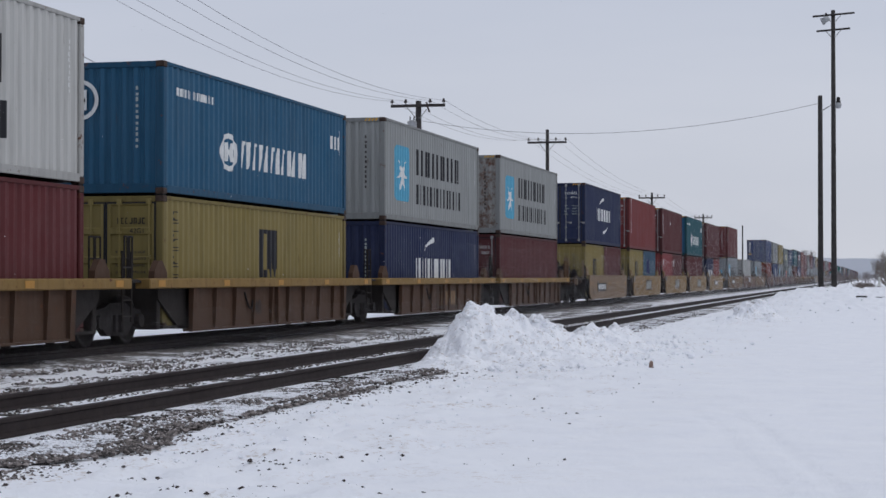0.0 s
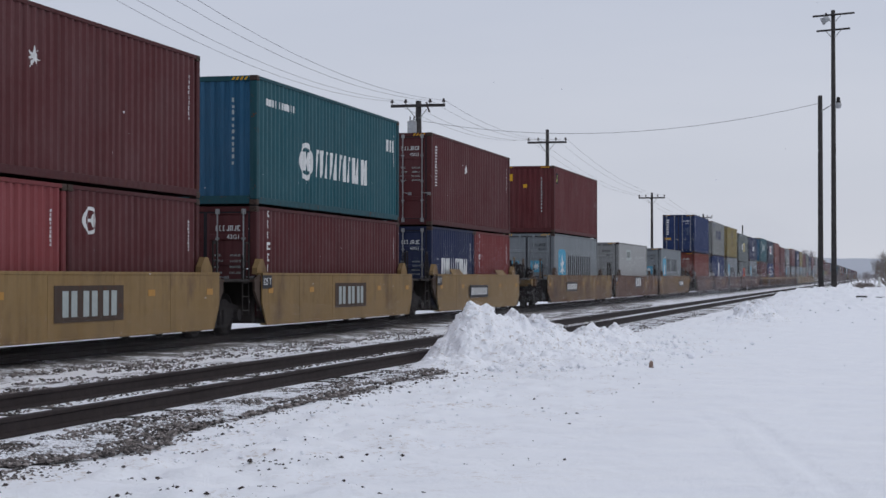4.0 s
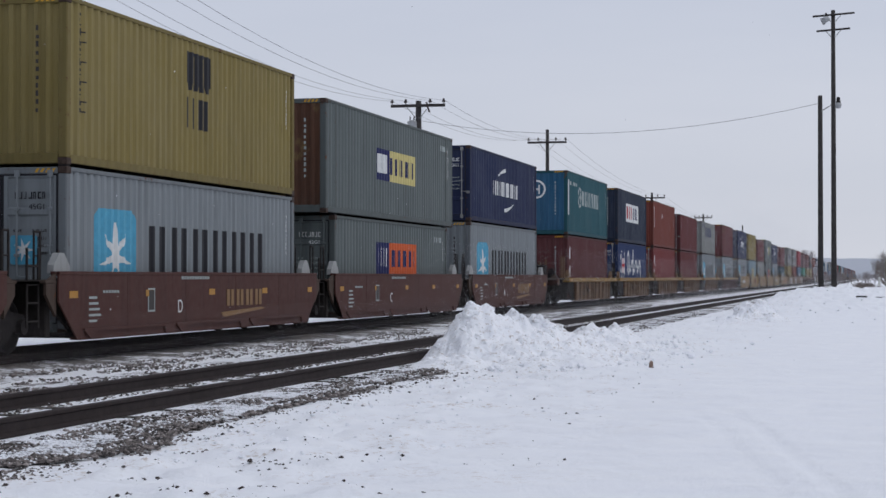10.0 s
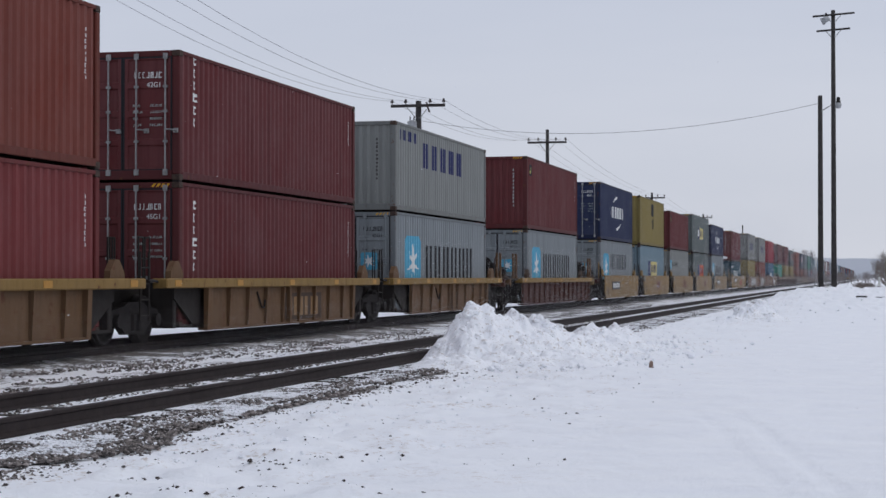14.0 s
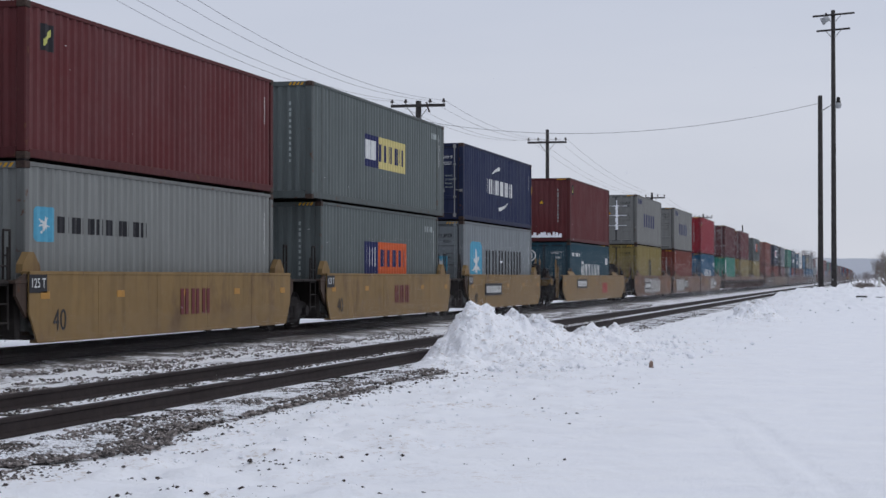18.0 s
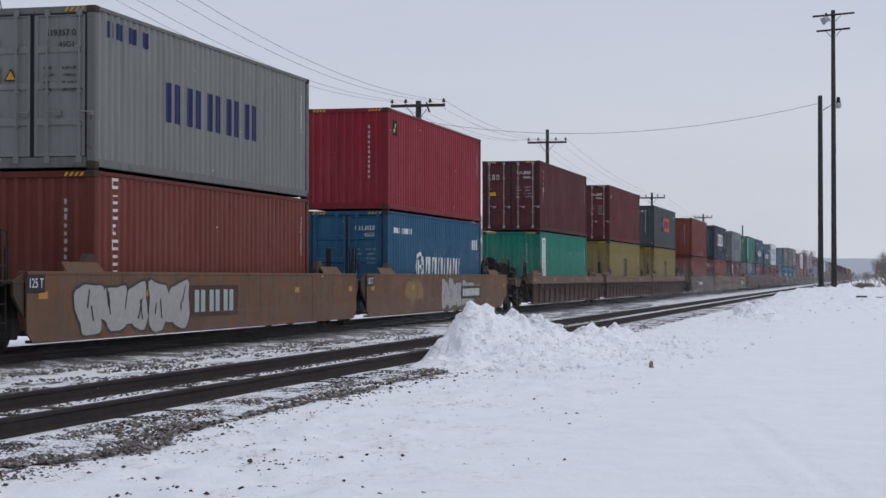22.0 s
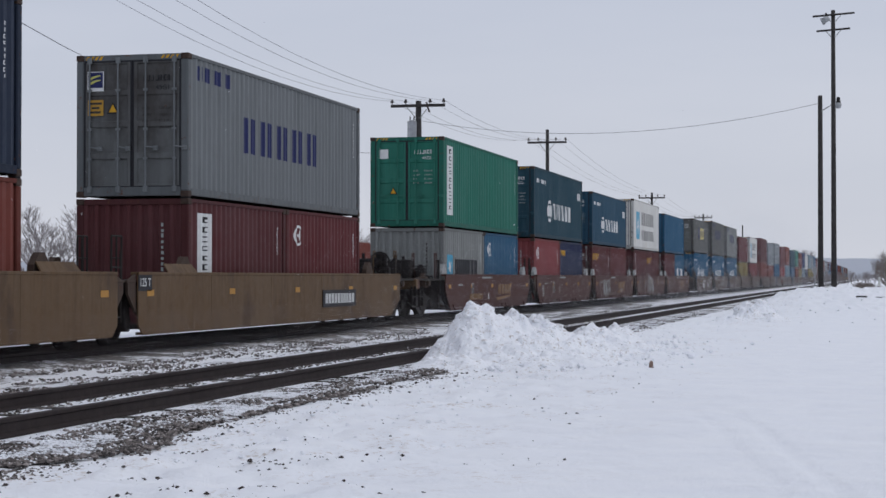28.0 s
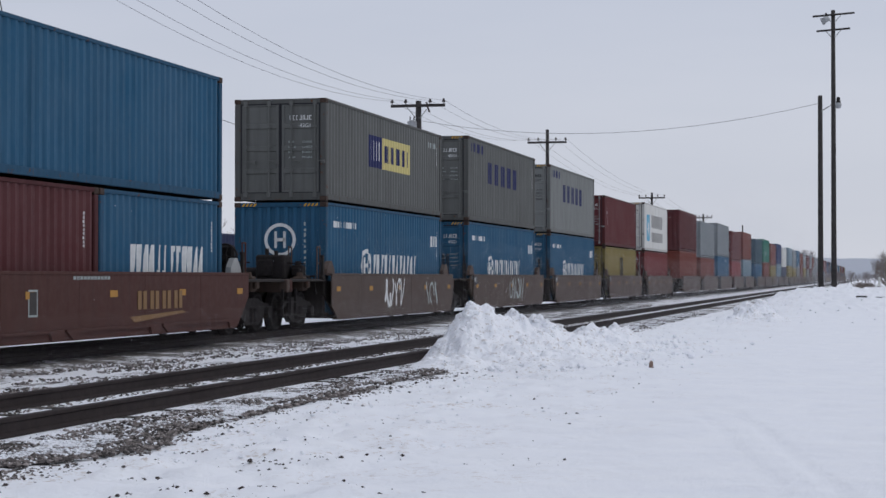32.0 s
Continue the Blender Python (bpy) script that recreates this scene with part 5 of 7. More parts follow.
def rigging_mesh(sy):
    """Pipes and levers that run along the end platform."""
    g = Geo()
    for x, z in ((0.95, 1.27), (1.08, 1.30), (0.15, 1.29)):
        g.rod((x, 0, z), (x, sy * 1.15, z), 0.02, 6)
    g.rod((-0.6, sy * 0.35, 1.30), (1.2, sy * 0.45, 1.30), 0.022, 6).rod((1.2, sy * 0.45, 1.30), (1.26, sy * 0.45, 0.85), 0.022, 6)
    g.rod((0.4, sy * 0.8, 1.26), (0.62, sy * 0.9, 1.62), 0.02, 6).rod((0.62, sy * 0.9, 1.62), (1.15, sy * 0.95, 1.60), 0.016, 6)
    return g.mesh("brake_rigging")


def gusset_mesh(hl, sy, drop):
    pts = [(1.40, sy * hl, 1.33), (1.40, sy * (hl + 0.36), 1.20), (1.40, sy * (hl + 0.36), 0.98), (1.40, sy * hl, drop)]
    return Geo().slab(pts, (0.05, 0, 0)).cbox(1.30, 1.46, *sorted((sy * hl, sy * (hl + 0.40))), 1.17, 1.22, 0.008).mesh("end_gusset")


def hose_mesh(sy, y0):
    g, p = Geo(), Vector((0.30, sy * y0, 0.70))
    for k in range(1, 7):
        a = k / 6
        q = Vector((0.30 + 0.05 * a, sy * (y0 + 0.75 * a), 0.70 - 0.42 * math.sin(a * 2.2)))
        g.rod(p, q, 0.028, 6)
        p = q
    return g.mesh("air_hose")


def coupler_mesh(sy, y0):
    g = Geo().cbox(-0.14, 0.14, *sorted((sy * y0, sy * (y0 + 0.75))), 0.74, 1.0, 0.03)
    g.cbox(-0.20, 0.20, *sorted((sy * (y0 + 0.55), sy * (y0 + 0.95))), 0.68, 1.04, 0.05)
    return g.rod((0.25, sy * y0, 0.62), (0.28, sy * (y0 + 0.85), 0.42), 0.03, 6).mesh("coupler")


def digits(text, size):
    """Painted characters in the built-in type face, as a mesh in the plane of a car's side."""
    def make():
        cu = bpy.data.curves.new("characters", "FONT")
        cu.body, cu.size, cu.align_x, cu.align_y, cu.extrude = text, size, "CENTER", "CENTER", 0.002
        ob = new("characters", cu)
        me = bpy.data.meshes.new_from_object(ob.evaluated_get(bpy.context.evaluated_depsgraph_get()))
        bpy.data.objects.remove(ob)
        me.materials.clear()
        me.materials.append(None)
        return me
    return once(("digits", text, size), make)


UPRIGHT = Euler((radians(90), 0, radians(90))).to_matrix().to_4x4()


def plate_mesh(w, h, n, frame_only=False):
    g = Geo()
    for k in range(n):
        y = -w / 2 + w * (k + 0.15) / n
        g.box(0.004, 0.010, y, y + w / n * 0.28, -h / 2, h / 2)
        g.box(0.004, 0.010, y + w / n * 0.42, y + w / n * 0.70, -h / 2, h / 2)
    return g.mesh("plate_bars")


def blob(rnd, cy, w, h, grow):
    """Outline of one swollen sprayed shape, leaning and uneven."""
    lean, ph, n = rnd.uniform(-0.12, 0.22), rnd.random() * 6, 22
    pts = []
    for k in range(n):
        a = 6.2832 * k / n
        r = 1 + 0.13 * math.sin(3 * a + ph) + 0.08 * math.sin(5 * a + 2 * ph)
        u, v = abs(math.cos(a)) ** 0.6 * math.copysign(1, math.cos(a)), abs(math.sin(a)) ** 0.6 * math.copysign(1, math.sin(a))
        pts.append((cy + u * r * (w / 2 + grow) + lean * v * h * 0.5, v * r * (h / 2 + grow)))
    return pts


def throw_up(seed, w, h, layer):
    """Row of swollen sprayed shapes; layer 0: dark rims, 1: pale fills, 2: dark inner strokes."""
    rnd, g = random.Random(seed), Geo()
    n = max(3, int(w / 0.85))
    for k in range(n):
        cy, ww, hh = -w / 2 + w * (k + 0.5) / n, w / n * rnd.uniform(0.95, 1.2), h * rnd.uniform(0.78, 0.98)
        shape = random.Random(seed * 31 + k)
        x = 0.004 + 0.0016 * (k % 3)
        if layer < 2:
            pts = blob(shape, cy, ww, hh, 0.05 if layer == 0 else 0.0)
            g.add([(x, p, q) for p, q in pts], [tuple(range(len(pts)))])
        else:
            for _ in range(2):
                y0, z0, sl, ln = cy + rnd.uniform(-0.28, 0.28) * ww, rnd.uniform(-0.3, 0.1) * hh, rnd.uniform(-0.3, 0.5), rnd.uniform(0.2, 0.5) * hh
                g.add([(x, y0, z0), (x, y0 + 0.06, z0 - 0.02), (x, y0 + 0.05 + sl * ln, z0 + ln), (x, y0 + sl * ln, z0 + ln * 0.9)], [(0, 1, 2, 3)])
    return g.mesh("graffiti")


def scribble(seed, w, h):
    """Sprayed loops and strokes as flat ribbons."""
    rnd, g = random.Random(seed), Geo()
    big = w > 4
    n = int(w / (0.62 if big else 0.42))
    for k in range(n):
        y0, ph, kind = -w / 2 + w * (k + 0.3) / n, rnd.random() * 6, rnd.randrange(3)
        pts = []
        for i in range(15):
            t = i / 14
            if kind == 0:
                pts.append((y0 + 0.26 * math.cos(ph + 5 * t), 0.42 * h * math.sin(ph + 5 * t)))
            elif kind == 1:
                pts.append((y0 + 0.5 * (t - 0.5) + 0.1 * math.sin(9 * t), h * 0.46 * math.sin(ph + 7 * t)))
            else:
                pts.append((y0 + 0.12 * math.sin(4 * t + ph), h * (0.48 - 0.96 * t)))
        wd = rnd.uniform(0.08, 0.17) if big else rnd.uniform(0.035, 0.085)
        for (a, b), (c, d) in zip(pts, pts[1:]):
            v = Vector((c - a, d - b))
            if v.length > 1e-4:
                nx, nz = -v.y / v.length * wd, v.x / v.length * wd
                x = 0.005 + 0.00012 * (len(g.f) % 150)      # each stroke lies on the one before
                g.add([(x, a + nx, b + nz), (x, c + nx, d + nz), (x, c - nx, d - nz), (x, a - nx, b - nz)], [(0, 1, 2, 3)])
    return g.mesh("graffiti")


CAR_LABEL = {
    "carochre": "ochre ribbed container well car with yellow top sill", "carumber": "rusty umber ribbed well car with worn yellow sill", "caryellow": "yellow smooth-sided container well car",
    "cartan": "dusty tan smooth-sided container well car", "carrust": "rusty brown well car with patched yellow paint", "carpatched": "ochre and brown well car with flaking old paint", "carsprayed": "faded rusty brown well car with sprayed graffiti", "carumbertan": "soiled dark tan smooth-sided well car",
    "carbrown": "dark brown container well car", "carcocoa": "brown ribbed container well car", "cartaupe": "grimy taupe container well car"}


def well_car(kind, colour, hl, first, last, far=False, extra=()):
    """One platform of a stack train. kind: rib, ribbrown, or smooth. first, last: it ends a set of joined platforms."""
    label = CAR_LABEL[colour]
    if kind == "ribbrown":
        label = "brown ribbed container well car with pipes along its side"
    car = thing("well_car", label, "freight wagon", (0, 0, 0), "well cars of the train")
    body = PAINT[colour]
    dark = PAINT["darksteel"]
    truck = hl + 1.45 if hl < 7.2 else hl + 0.62
    if kind != "smooth":
        truck = 7.9 if hl < 8 else 9.85
    reach_n, reach_f = (truck + 1.75 if first else truck), (truck + 1.75 if last else truck)
    if kind == "smooth":
        zt, zb = (1.36, 0.215)
        if colour == "carbrown":
            cn = cf = (0.72, 0.86)
        elif hl > 8:
            cn, cf = (0.95, 0.66) if first else (0.22, 0.40), (0.95, 0.66) if last else (0.22, 0.40)
        else:
            cn, cf = (0.55, 0.55) if first else (0.30, 0.70), (0.55, 0.55) if last else (0.30, 0.70)
        me = once(("smooth", hl, cn, cf), lambda: smooth_side(hl, cn, cf, zt, zb))
        mirror = once(("smooth", hl, cf, cn), lambda: smooth_side(hl, cf, cn, zt, zb))
        part("side_wall", me, body, car)
        part("side_wall", mirror, body, car, at=pose(0, 0, 0, 0, 0, 180))
        ehl = hl
    else:
        zs0, zs1 = (1.06, 1.25) if kind == "rib" else (1.00, 1.33)
        sheet_hl = 5.10 if hl < 8 else hl - 0.55
        sheet = once(("sheet", kind, hl), lambda: Geo().cbox(1.36, 1.40, -sheet_hl, sheet_hl, 0.22, zs0 + 0.02, 0.008).mesh("side_sheet"))
        sill = once(("sill", kind, hl), lambda: Geo().cbox(1.22, 1.53, -hl, hl, zs0, zs1, 0.02).mesh("top_sill"))
        rib = once(("rib", kind), lambda: Geo().slab([(1.395, 0, 0.235), (1.455, 0, 0.25), (1.495, 0, zs0), (1.395, 0, zs0)], (0, 0.055, 0)).mesh("rib"))
        low = once(("lowsill", kind, hl), lambda: Geo().cbox(1.22, 1.46, -sheet_hl, sheet_hl, 0.195, 0.245, 0.008).mesh("bottom_sill"))
        step = 1.16 if kind == "rib" else 1.24
        low_paint = PAINT["carumberdark"] if kind == "ribbrown" else body
        for m in (Matrix(), pose(0, 0, 0, 0, 0, 180)):
            part("side_sheet", sheet, low_paint, car, at=m)
            part("top_sill", sill, PAINT["sill"] if kind == "rib" else body, car, "worn yellow top sill" if kind == "rib" else "", m)
            part("bottom_sill", low, low_paint, car, at=m)
        y = -sheet_hl + 0.02
        while y < sheet_hl:
            part("rib", rib, low_paint, car, at=(0, y, 0))
            y += step
        post = once(("endpost", kind), lambda: Geo().slab([(1.39, -0.09, 0.19), (1.47, -0.09, 0.20), (1.50, -0.09, zs0), (1.39, -0.09, zs0)], (0, 0.18, 0)).mesh("end_post"))
        for sy in (-1, 1):
            part("end_post", post, low_paint, car, at=(0, sy * (sheet_hl + 0.02), 0))
        if kind == "rib" and hl < 8 and not far:
            col = once("midcol", lambda: Geo().cbox(1.39, 1.495, -0.07, 0.07, 0.20, 1.06, 0.008).mesh("middle_post"))
            part("middle_post", col, body, car)
            strap = once("strap", lambda: Geo().rod((1.41, -0.33, 0.95), (1.44, -0.12, 0.62), 0.022, 5).rod((1.44, -0.12, 0.62), (1.44, 0.06, 0.60), 0.022, 5).rod((1.44, 0.06, 0.60), (1.41, 0.26, 0.93), 0.022, 5).mesh("chain_strap"))
            part("chain_strap", strap, IRON, car, at=(0, -1.75, 0))
        if kind == "ribbrown":
            pipes = Geo()
            for z in (0.83, 0.91):
                pipes.rod((1.52, -hl + 0.3, z), (1.52, hl - 0.3, z), 0.022, 6)
            part("brake_pipe", once(("pipes", hl), lambda: pipes.mesh("brake_pipe")), dark, car)
        ehl = max(6.5, sheet_hl + 0.3)
    if far:
        part("well_floor", once(("deck", hl), lambda: deck_mesh(hl, 0.19)), dark, car)
        part("end_frame", once(("ef", ehl, 8.6, -1), lambda: end_frame_mesh(ehl, 8.6, -1)), dark, car)
        add_far_wheels(car, truck)
        return car
    part("well_floor", once(("deck", hl), lambda: deck_mesh(hl, 0.19)), dark, car)
    for sy, reach, ends in ((-1, reach_n, first), (1, reach_f, last)):
        part("end_frame", once(("ef", ehl, reach, sy), lambda: end_frame_mesh(ehl, reach, sy)), dark, car)
        part("walkway", once(("ww", ehl, reach, sy), lambda: walkway_mesh(max(ehl, hl - 0.3), reach, sy)), dark, car)
        for x in (1.36, -1.40):
            part("container_guide", once("guide", guide_mesh), PAINT["offwhite"] if colour == "carbrown" and kind == "smooth" else (PAINT["grime"] if hl > 8 else body), car, at=(x, sy * (min(hl, 6.9) - 0.35) if hl < 8 else sy * 6.55, 1.25 if kind == "rib" else 1.34))
        g = once(("grab", 0.8), lambda: grab_mesh(0.80, 0.22))
        part("grab_iron", g, body if ends else dark, car, at=(1.22, sy * (hl + 0.35), 1.22))
        part("grab_iron", g, body if ends else dark, car, at=(0.55, sy * (hl + 0.55), 1.22))
        if ends:
            part("end_sill", once(("es", reach, sy), lambda: Geo().cbox(-1.42, 1.42, *sorted((sy * (reach - 0.22), sy * reach)), 0.92, 1.22, 0.02).mesh("end_sill")), body, car)
            grime = body if colour == "caryellow" and hl > 9 else PAINT["grime"]
            part("side_step", once(("ss", reach, sy), lambda: step_mesh(sy * (reach - 0.45))), IRON, car)
            part("air_hose", once(("hose", reach, sy), lambda: hose_mesh(sy, reach)), IRON, car)
            part("brake_rigging", once(("rig", sy), lambda: rigging_mesh(sy)), IRON, car, at=(0, sy * (hl + 0.1), 0))
            part("brake_cylinder", once("cyl", cylinder_mesh), IRON, car, at=pose(0.25, sy * (hl + 0.42), 1.23, 0, 0, 90 * sy))
            part("control_valve", once("valve", valve_mesh), IRON, car, at=(0.85, sy * (hl + 0.72), 1.23))
            part("control_valve", once("valve", valve_mesh), PAINT["grime"], car, at=pose(1.05, sy * (hl + 1.20), 0.95, 0, 0, 90))
            for x_, d_, h_ in ((1.30, 0.30, 0.62), (1.30, 0.62, 0.50), (0.75, 0.95, 0.72), (-0.2, 0.95, 0.78)) if kind == "ribbrown" else (((1.30, 0.16, 0.95), (1.30, 0.75, 0.95), (0.4, 1.05, 0.70)) if kind == "rib" else ((1.30, 0.16, 0.60), (0.4, 1.05, 0.70))):
                part("stake", once(("stake", h_), lambda: post_mesh(h_)), PAINT["carochre"] if kind == "rib" else dark, car, at=(x_, sy * (hl + d_), 1.22))
            part("equipment_box", once("eqbox", lambda: Geo().cbox(-0.36, 0.36, -0.30, 0.30, 0, 0.60, 0.04).cbox(-0.28, 0.10, -0.36, -0.29, 0.08, 0.48, 0.02).rod((-0.2, 0.1, 0.6), (-0.2, 0.1, 0.76), 0.05, 8).mesh("equipment_box")), IRON, car, at=(0.30, sy * (hl + 0.98), 1.22))
            part("coupler", once(("cp", reach, sy), lambda: coupler_mesh(sy, reach)), IRON, car)
            if grime is body:
                part("ladder", once("ladder", ladder_mesh), body, car, at=(1.40, sy * (hl + 0.9), -0.05))
            part("air_tank", once(("tank", sy), lambda: Geo().rod((-0.45, 0, 0), (0.35, 0, 0), 0.14, 12).mesh("air_tank", True)), IRON, car, at=(-0.35, sy * (hl + 0.85), 1.38))
            if sy > 0:
                part("brake_wheel", once("bw", brake_wheel_mesh), dark, car, at=(0.75, hl + 0.55, 1.72))
                part("brake_housing", once("bh", gearbox_mesh), IRON, car, at=(0.75, hl + 0.60, 1.78))
        elif kind == "smooth" and not ends:
            part("end_gusset", once(("gus", hl, sy), lambda: gusset_mesh(hl, sy, 0.62)), PAINT["grime"], car)
        if sy < 0 and not ends:
            part("ladder", once("ladder", ladder_mesh), dark, car, at=(1.30, -hl - 0.55, 0))
    add_truck(car, -truck)
    if last:
        add_truck(car, truck)
    face = 1.533 if kind == "rib" else (1.532 if kind == "ribbrown" else 1.503)
    refl = once("refl", lambda: Geo().box(0, 0.004, -0.16, 0.16, -0.06, 0.06).mesh("reflector"))
    zr = 1.155 if kind == "rib" else (1.16 if kind == "ribbrown" else 0.98)
    for k in range(5):
        y = -hl + 0.55 + (2 * hl - 1.1) * k / 4
        part("reflector", refl, LET["ochre"], car, "yellow reflector patch", (face, y, zr))
    if kind == "smooth" and colour != "carbrown" and not first:      # load rating on a dark panel
        p = part("rating_panel", once("rp", lambda: Geo().box(0, 0.004, -0.31, 0.31, -0.15, 0.15).mesh("rating_panel")), LET["black"], car, at=(face, -hl + 0.30, 1.17))
        tagged(part("inscription", digits("125 T", 0.22), LET["white"], p, at=Matrix.Translation((0.005, 0, 0)) @ UPRIGHT), kind="stuff")
    if kind == "smooth" and colour == "carbrown":      # ledge with hooks along the foot, small stencils
        ledge = once("ledge", lambda: Geo().slab([(1.50, -2.0, 0.40), (1.50, 2.0, 0.40), (1.50, 2.0, 0.36), (1.50, 1.75, 0.22), (1.50, 1.55, 0.22), (1.50, 1.5, 0.35), (1.50, -1.5, 0.35), (1.50, -1.55, 0.22), (1.50, -1.75, 0.22), (1.50, -2.0, 0.36)], (0.05, 0, 0)).mesh("foot_ledge"))
        for y in (-4.05, 0.05, 4.15):
            part("foot_ledge", ledge, body, car, at=(0, y, 0))
        tagged(part("stencil_lines", once("topline", lambda: plate_mesh(1.5, 0.06, 11)), LET["faded"], car, at=(1.497, -0.9, 1.26)), kind="stuff")
        tagged(part("stencil_lines", once("topline2", lambda: plate_mesh(0.7, 0.05, 6)), LET["faded"], car, at=(1.497, -4.9, 1.02)), kind="stuff")
        box = once("sbox", lambda: Geo().slab([(0, -0.16, -0.22), (0, 0.16, -0.22), (0, 0.16, 0.22), (0, -0.16, 0.22)], (0.003, 0, 0)).mesh("data_panel"))
        p = part("data_panel", box, LET["faded"], car, at=(1.501, -3.1, 0.85))
        part("panel_field", once("sbox2", lambda: Geo().slab([(0.004, -0.125, -0.185), (0.004, 0.125, -0.185), (0.004, 0.125, 0.185), (0.004, -0.125, 0.185)], (0.003, 0, 0)).mesh("panel_field")), LET["soot"], p)
    if kind == "ribbrown":
        for sy in (-1, 1):
            part("sill_box", once("sb", lambda: Geo().cbox(1.22, 1.50, -0.95, 0.95, 1.335, 1.45, 0.015).mesh("sill_box")), body, car, at=(0, sy * (hl - 1.25), 0))
    for kind_, *a in extra:
        adorn(car, kind_, face if kind == "smooth" else 1.402, *a)
    return car


def step_mesh(y):
    g = Geo()
    for d in (-0.2, 0.2):
        g.box(1.36, 1.42, y + d - 0.02, y + d + 0.02, 0.38, 1.0)
    return g.box(1.28, 1.42, y - 0.2, y + 0.2, 0.38, 0.42).box(1.30, 1.42, y - 0.2, y + 0.2, 0.68, 0.71).mesh("side_step")


def add_far_wheels(car, y):
    def make():
        g = Geo()
        for s in (-0.89, 0.89):
            for x in (-0.75, 0.75):
                g.rod((x - 0.06, s - y, 0.46), (x + 0.06, s - y, 0.46), 0.46, 12)
        return g.cbox(-1.0, 1.0, -1.1 - y, 1.1 - y, 0.45, 0.7, 0.05).mesh("truck")
    part("truck", once(("farwheels", y), make), IRON, car)


def adorn(car, what, x, y, z=0.7, arg=None, colour=None):
    """Panels, numbers and sprayed paint on a car's side at y along it."""
    if what == "plate":         # dark panel with a pale row of bars
        p = part("number_panel", once(("np", 2.8), lambda: Geo().box(-0.016, 0.007, -1.40, 1.40, -0.21, 0.21).mesh("number_panel")), LET["black"], car, at=(x + 0.018, y, z))
        tagged(part("lettering", once(("pb", 2.5, 10), lambda: plate_mesh(2.5, 0.24, 10)), LET["white"], p), kind="stuff")
    elif what == "emblem":      # larger dark panel with three pale blocks
        p = part("emblem_panel", once(("ep", 1.5), lambda: Geo().box(0, 0.007, -1.38, 1.38, -0.31, 0.31).mesh("emblem_panel")), LET["black"] if arg else PAINT["grime"], car, at=(x, y, z))
        tagged(part("lettering", once(("eb", 1.3, 3), lambda: plate_mesh(2.4, 0.44, 3)), LET["gold" if x < 1.45 else ("white" if arg else "faded")], p), kind="stuff")
    elif what == "row":         # pale row of bars with no panel
        tagged(part("lettering", once(("rw", 2.0, 9), lambda: plate_mesh(2.0, 0.20, 9)), LET["gold"], car, at=(x, y, z)), kind="stuff")
    elif what == "blank":       # old number painted out
        part("repainted_patch", once(("bk", 0.9), lambda: Geo().box(-0.002, 0.004, -0.40, 0.40, -0.17, 0.17).mesh("repainted_patch")), PAINT["grime"], car, at=(x, y, z))
    elif what == "blocks":      # three painted blocks with no panel
        tagged(part("lettering", once(("bl", 1.7, 3), lambda: plate_mesh(1.7, 0.50, 3)), LET[arg or "wine"], car, at=(x, y, z)), kind="stuff")
    elif what == "wordbar":     # faded railway name: slanted bars over a swoosh
        tagged(part("lettering", once(("wb", 2.3, 4), lambda: plate_mesh(2.3, 0.34, 4)), LET["gold"], car, at=(x, y, z)), kind="stuff")
        part("swoosh", once("wbs", lambda: Geo().slab([(0, -1.4, -0.30), (0, 1.1, -0.22), (0, 1.3, -0.26), (0, -1.2, -0.40)], (0.004, 0, 0)).mesh("swoosh")), LET["gold"], car, at=(x, y, z))
    elif what == "text":
        tagged(part("inscription", digits(arg, colour[1] if isinstance(colour, tuple) else 0.42), LET[colour[0] if isinstance(colour, tuple) else "black"], car, at=Matrix.Translation((x + 0.003, y, z)) @ UPRIGHT), kind="stuff")
    elif what == "lines":       # block of small printed lines
        tagged(part("stencil_lines", once("lines", lambda: lines_mesh()), LET["faded"], car, at=(x, y, z)), kind="stuff")
    elif what == "spray":
        if arg[1] > 4:        # large piece: pale swollen shapes with dark rims
            rim = part("graffiti", once(("tu0", arg), lambda: throw_up(*arg, 0)), LET["soot"], car, "sprayed silver graffiti with dark rims", (x, y, z))
            tagged(part("graffiti_fill", once(("tu1", arg), lambda: throw_up(*arg, 1)), LET["spray"], rim, at=(0.005, 0, 0)), kind="stuff")
            tagged(part("graffiti_strokes", once(("tu2", arg), lambda: throw_up(*arg, 2)), LET["soot"], rim, at=(0.010, 0, 0)), kind="stuff")
            tagged(rim, kind="stuff")
        else:
            tagged(part("graffiti", once(("sc", arg), lambda: scribble(*arg)), LET[colour or "faded"], car, at=(x, y, z)), kind="stuff")
    elif what == "patch":
        part("paint_patch", once(("pp", arg), lambda: ragged(*arg)), PAINT["caryellow"], car, at=(x, y, z))
    elif what == "flap":
        part("guide_flap", once("flap", flap_mesh), next(c for c in car.children if c.name.startswith(("side_wall", "top_sill"))).material_slots[0].material, car, at=(x - 0.03, y, 1.36))


def lines_mesh():
    g = Geo()
    for k in range(5):
        g.box(0, 0.004, -0.2, 0.12 + 0.05 * (k * 3 % 4), -0.25 + 0.1 * k, -0.21 + 0.1 * k)
    return g.mesh("stencil_lines")


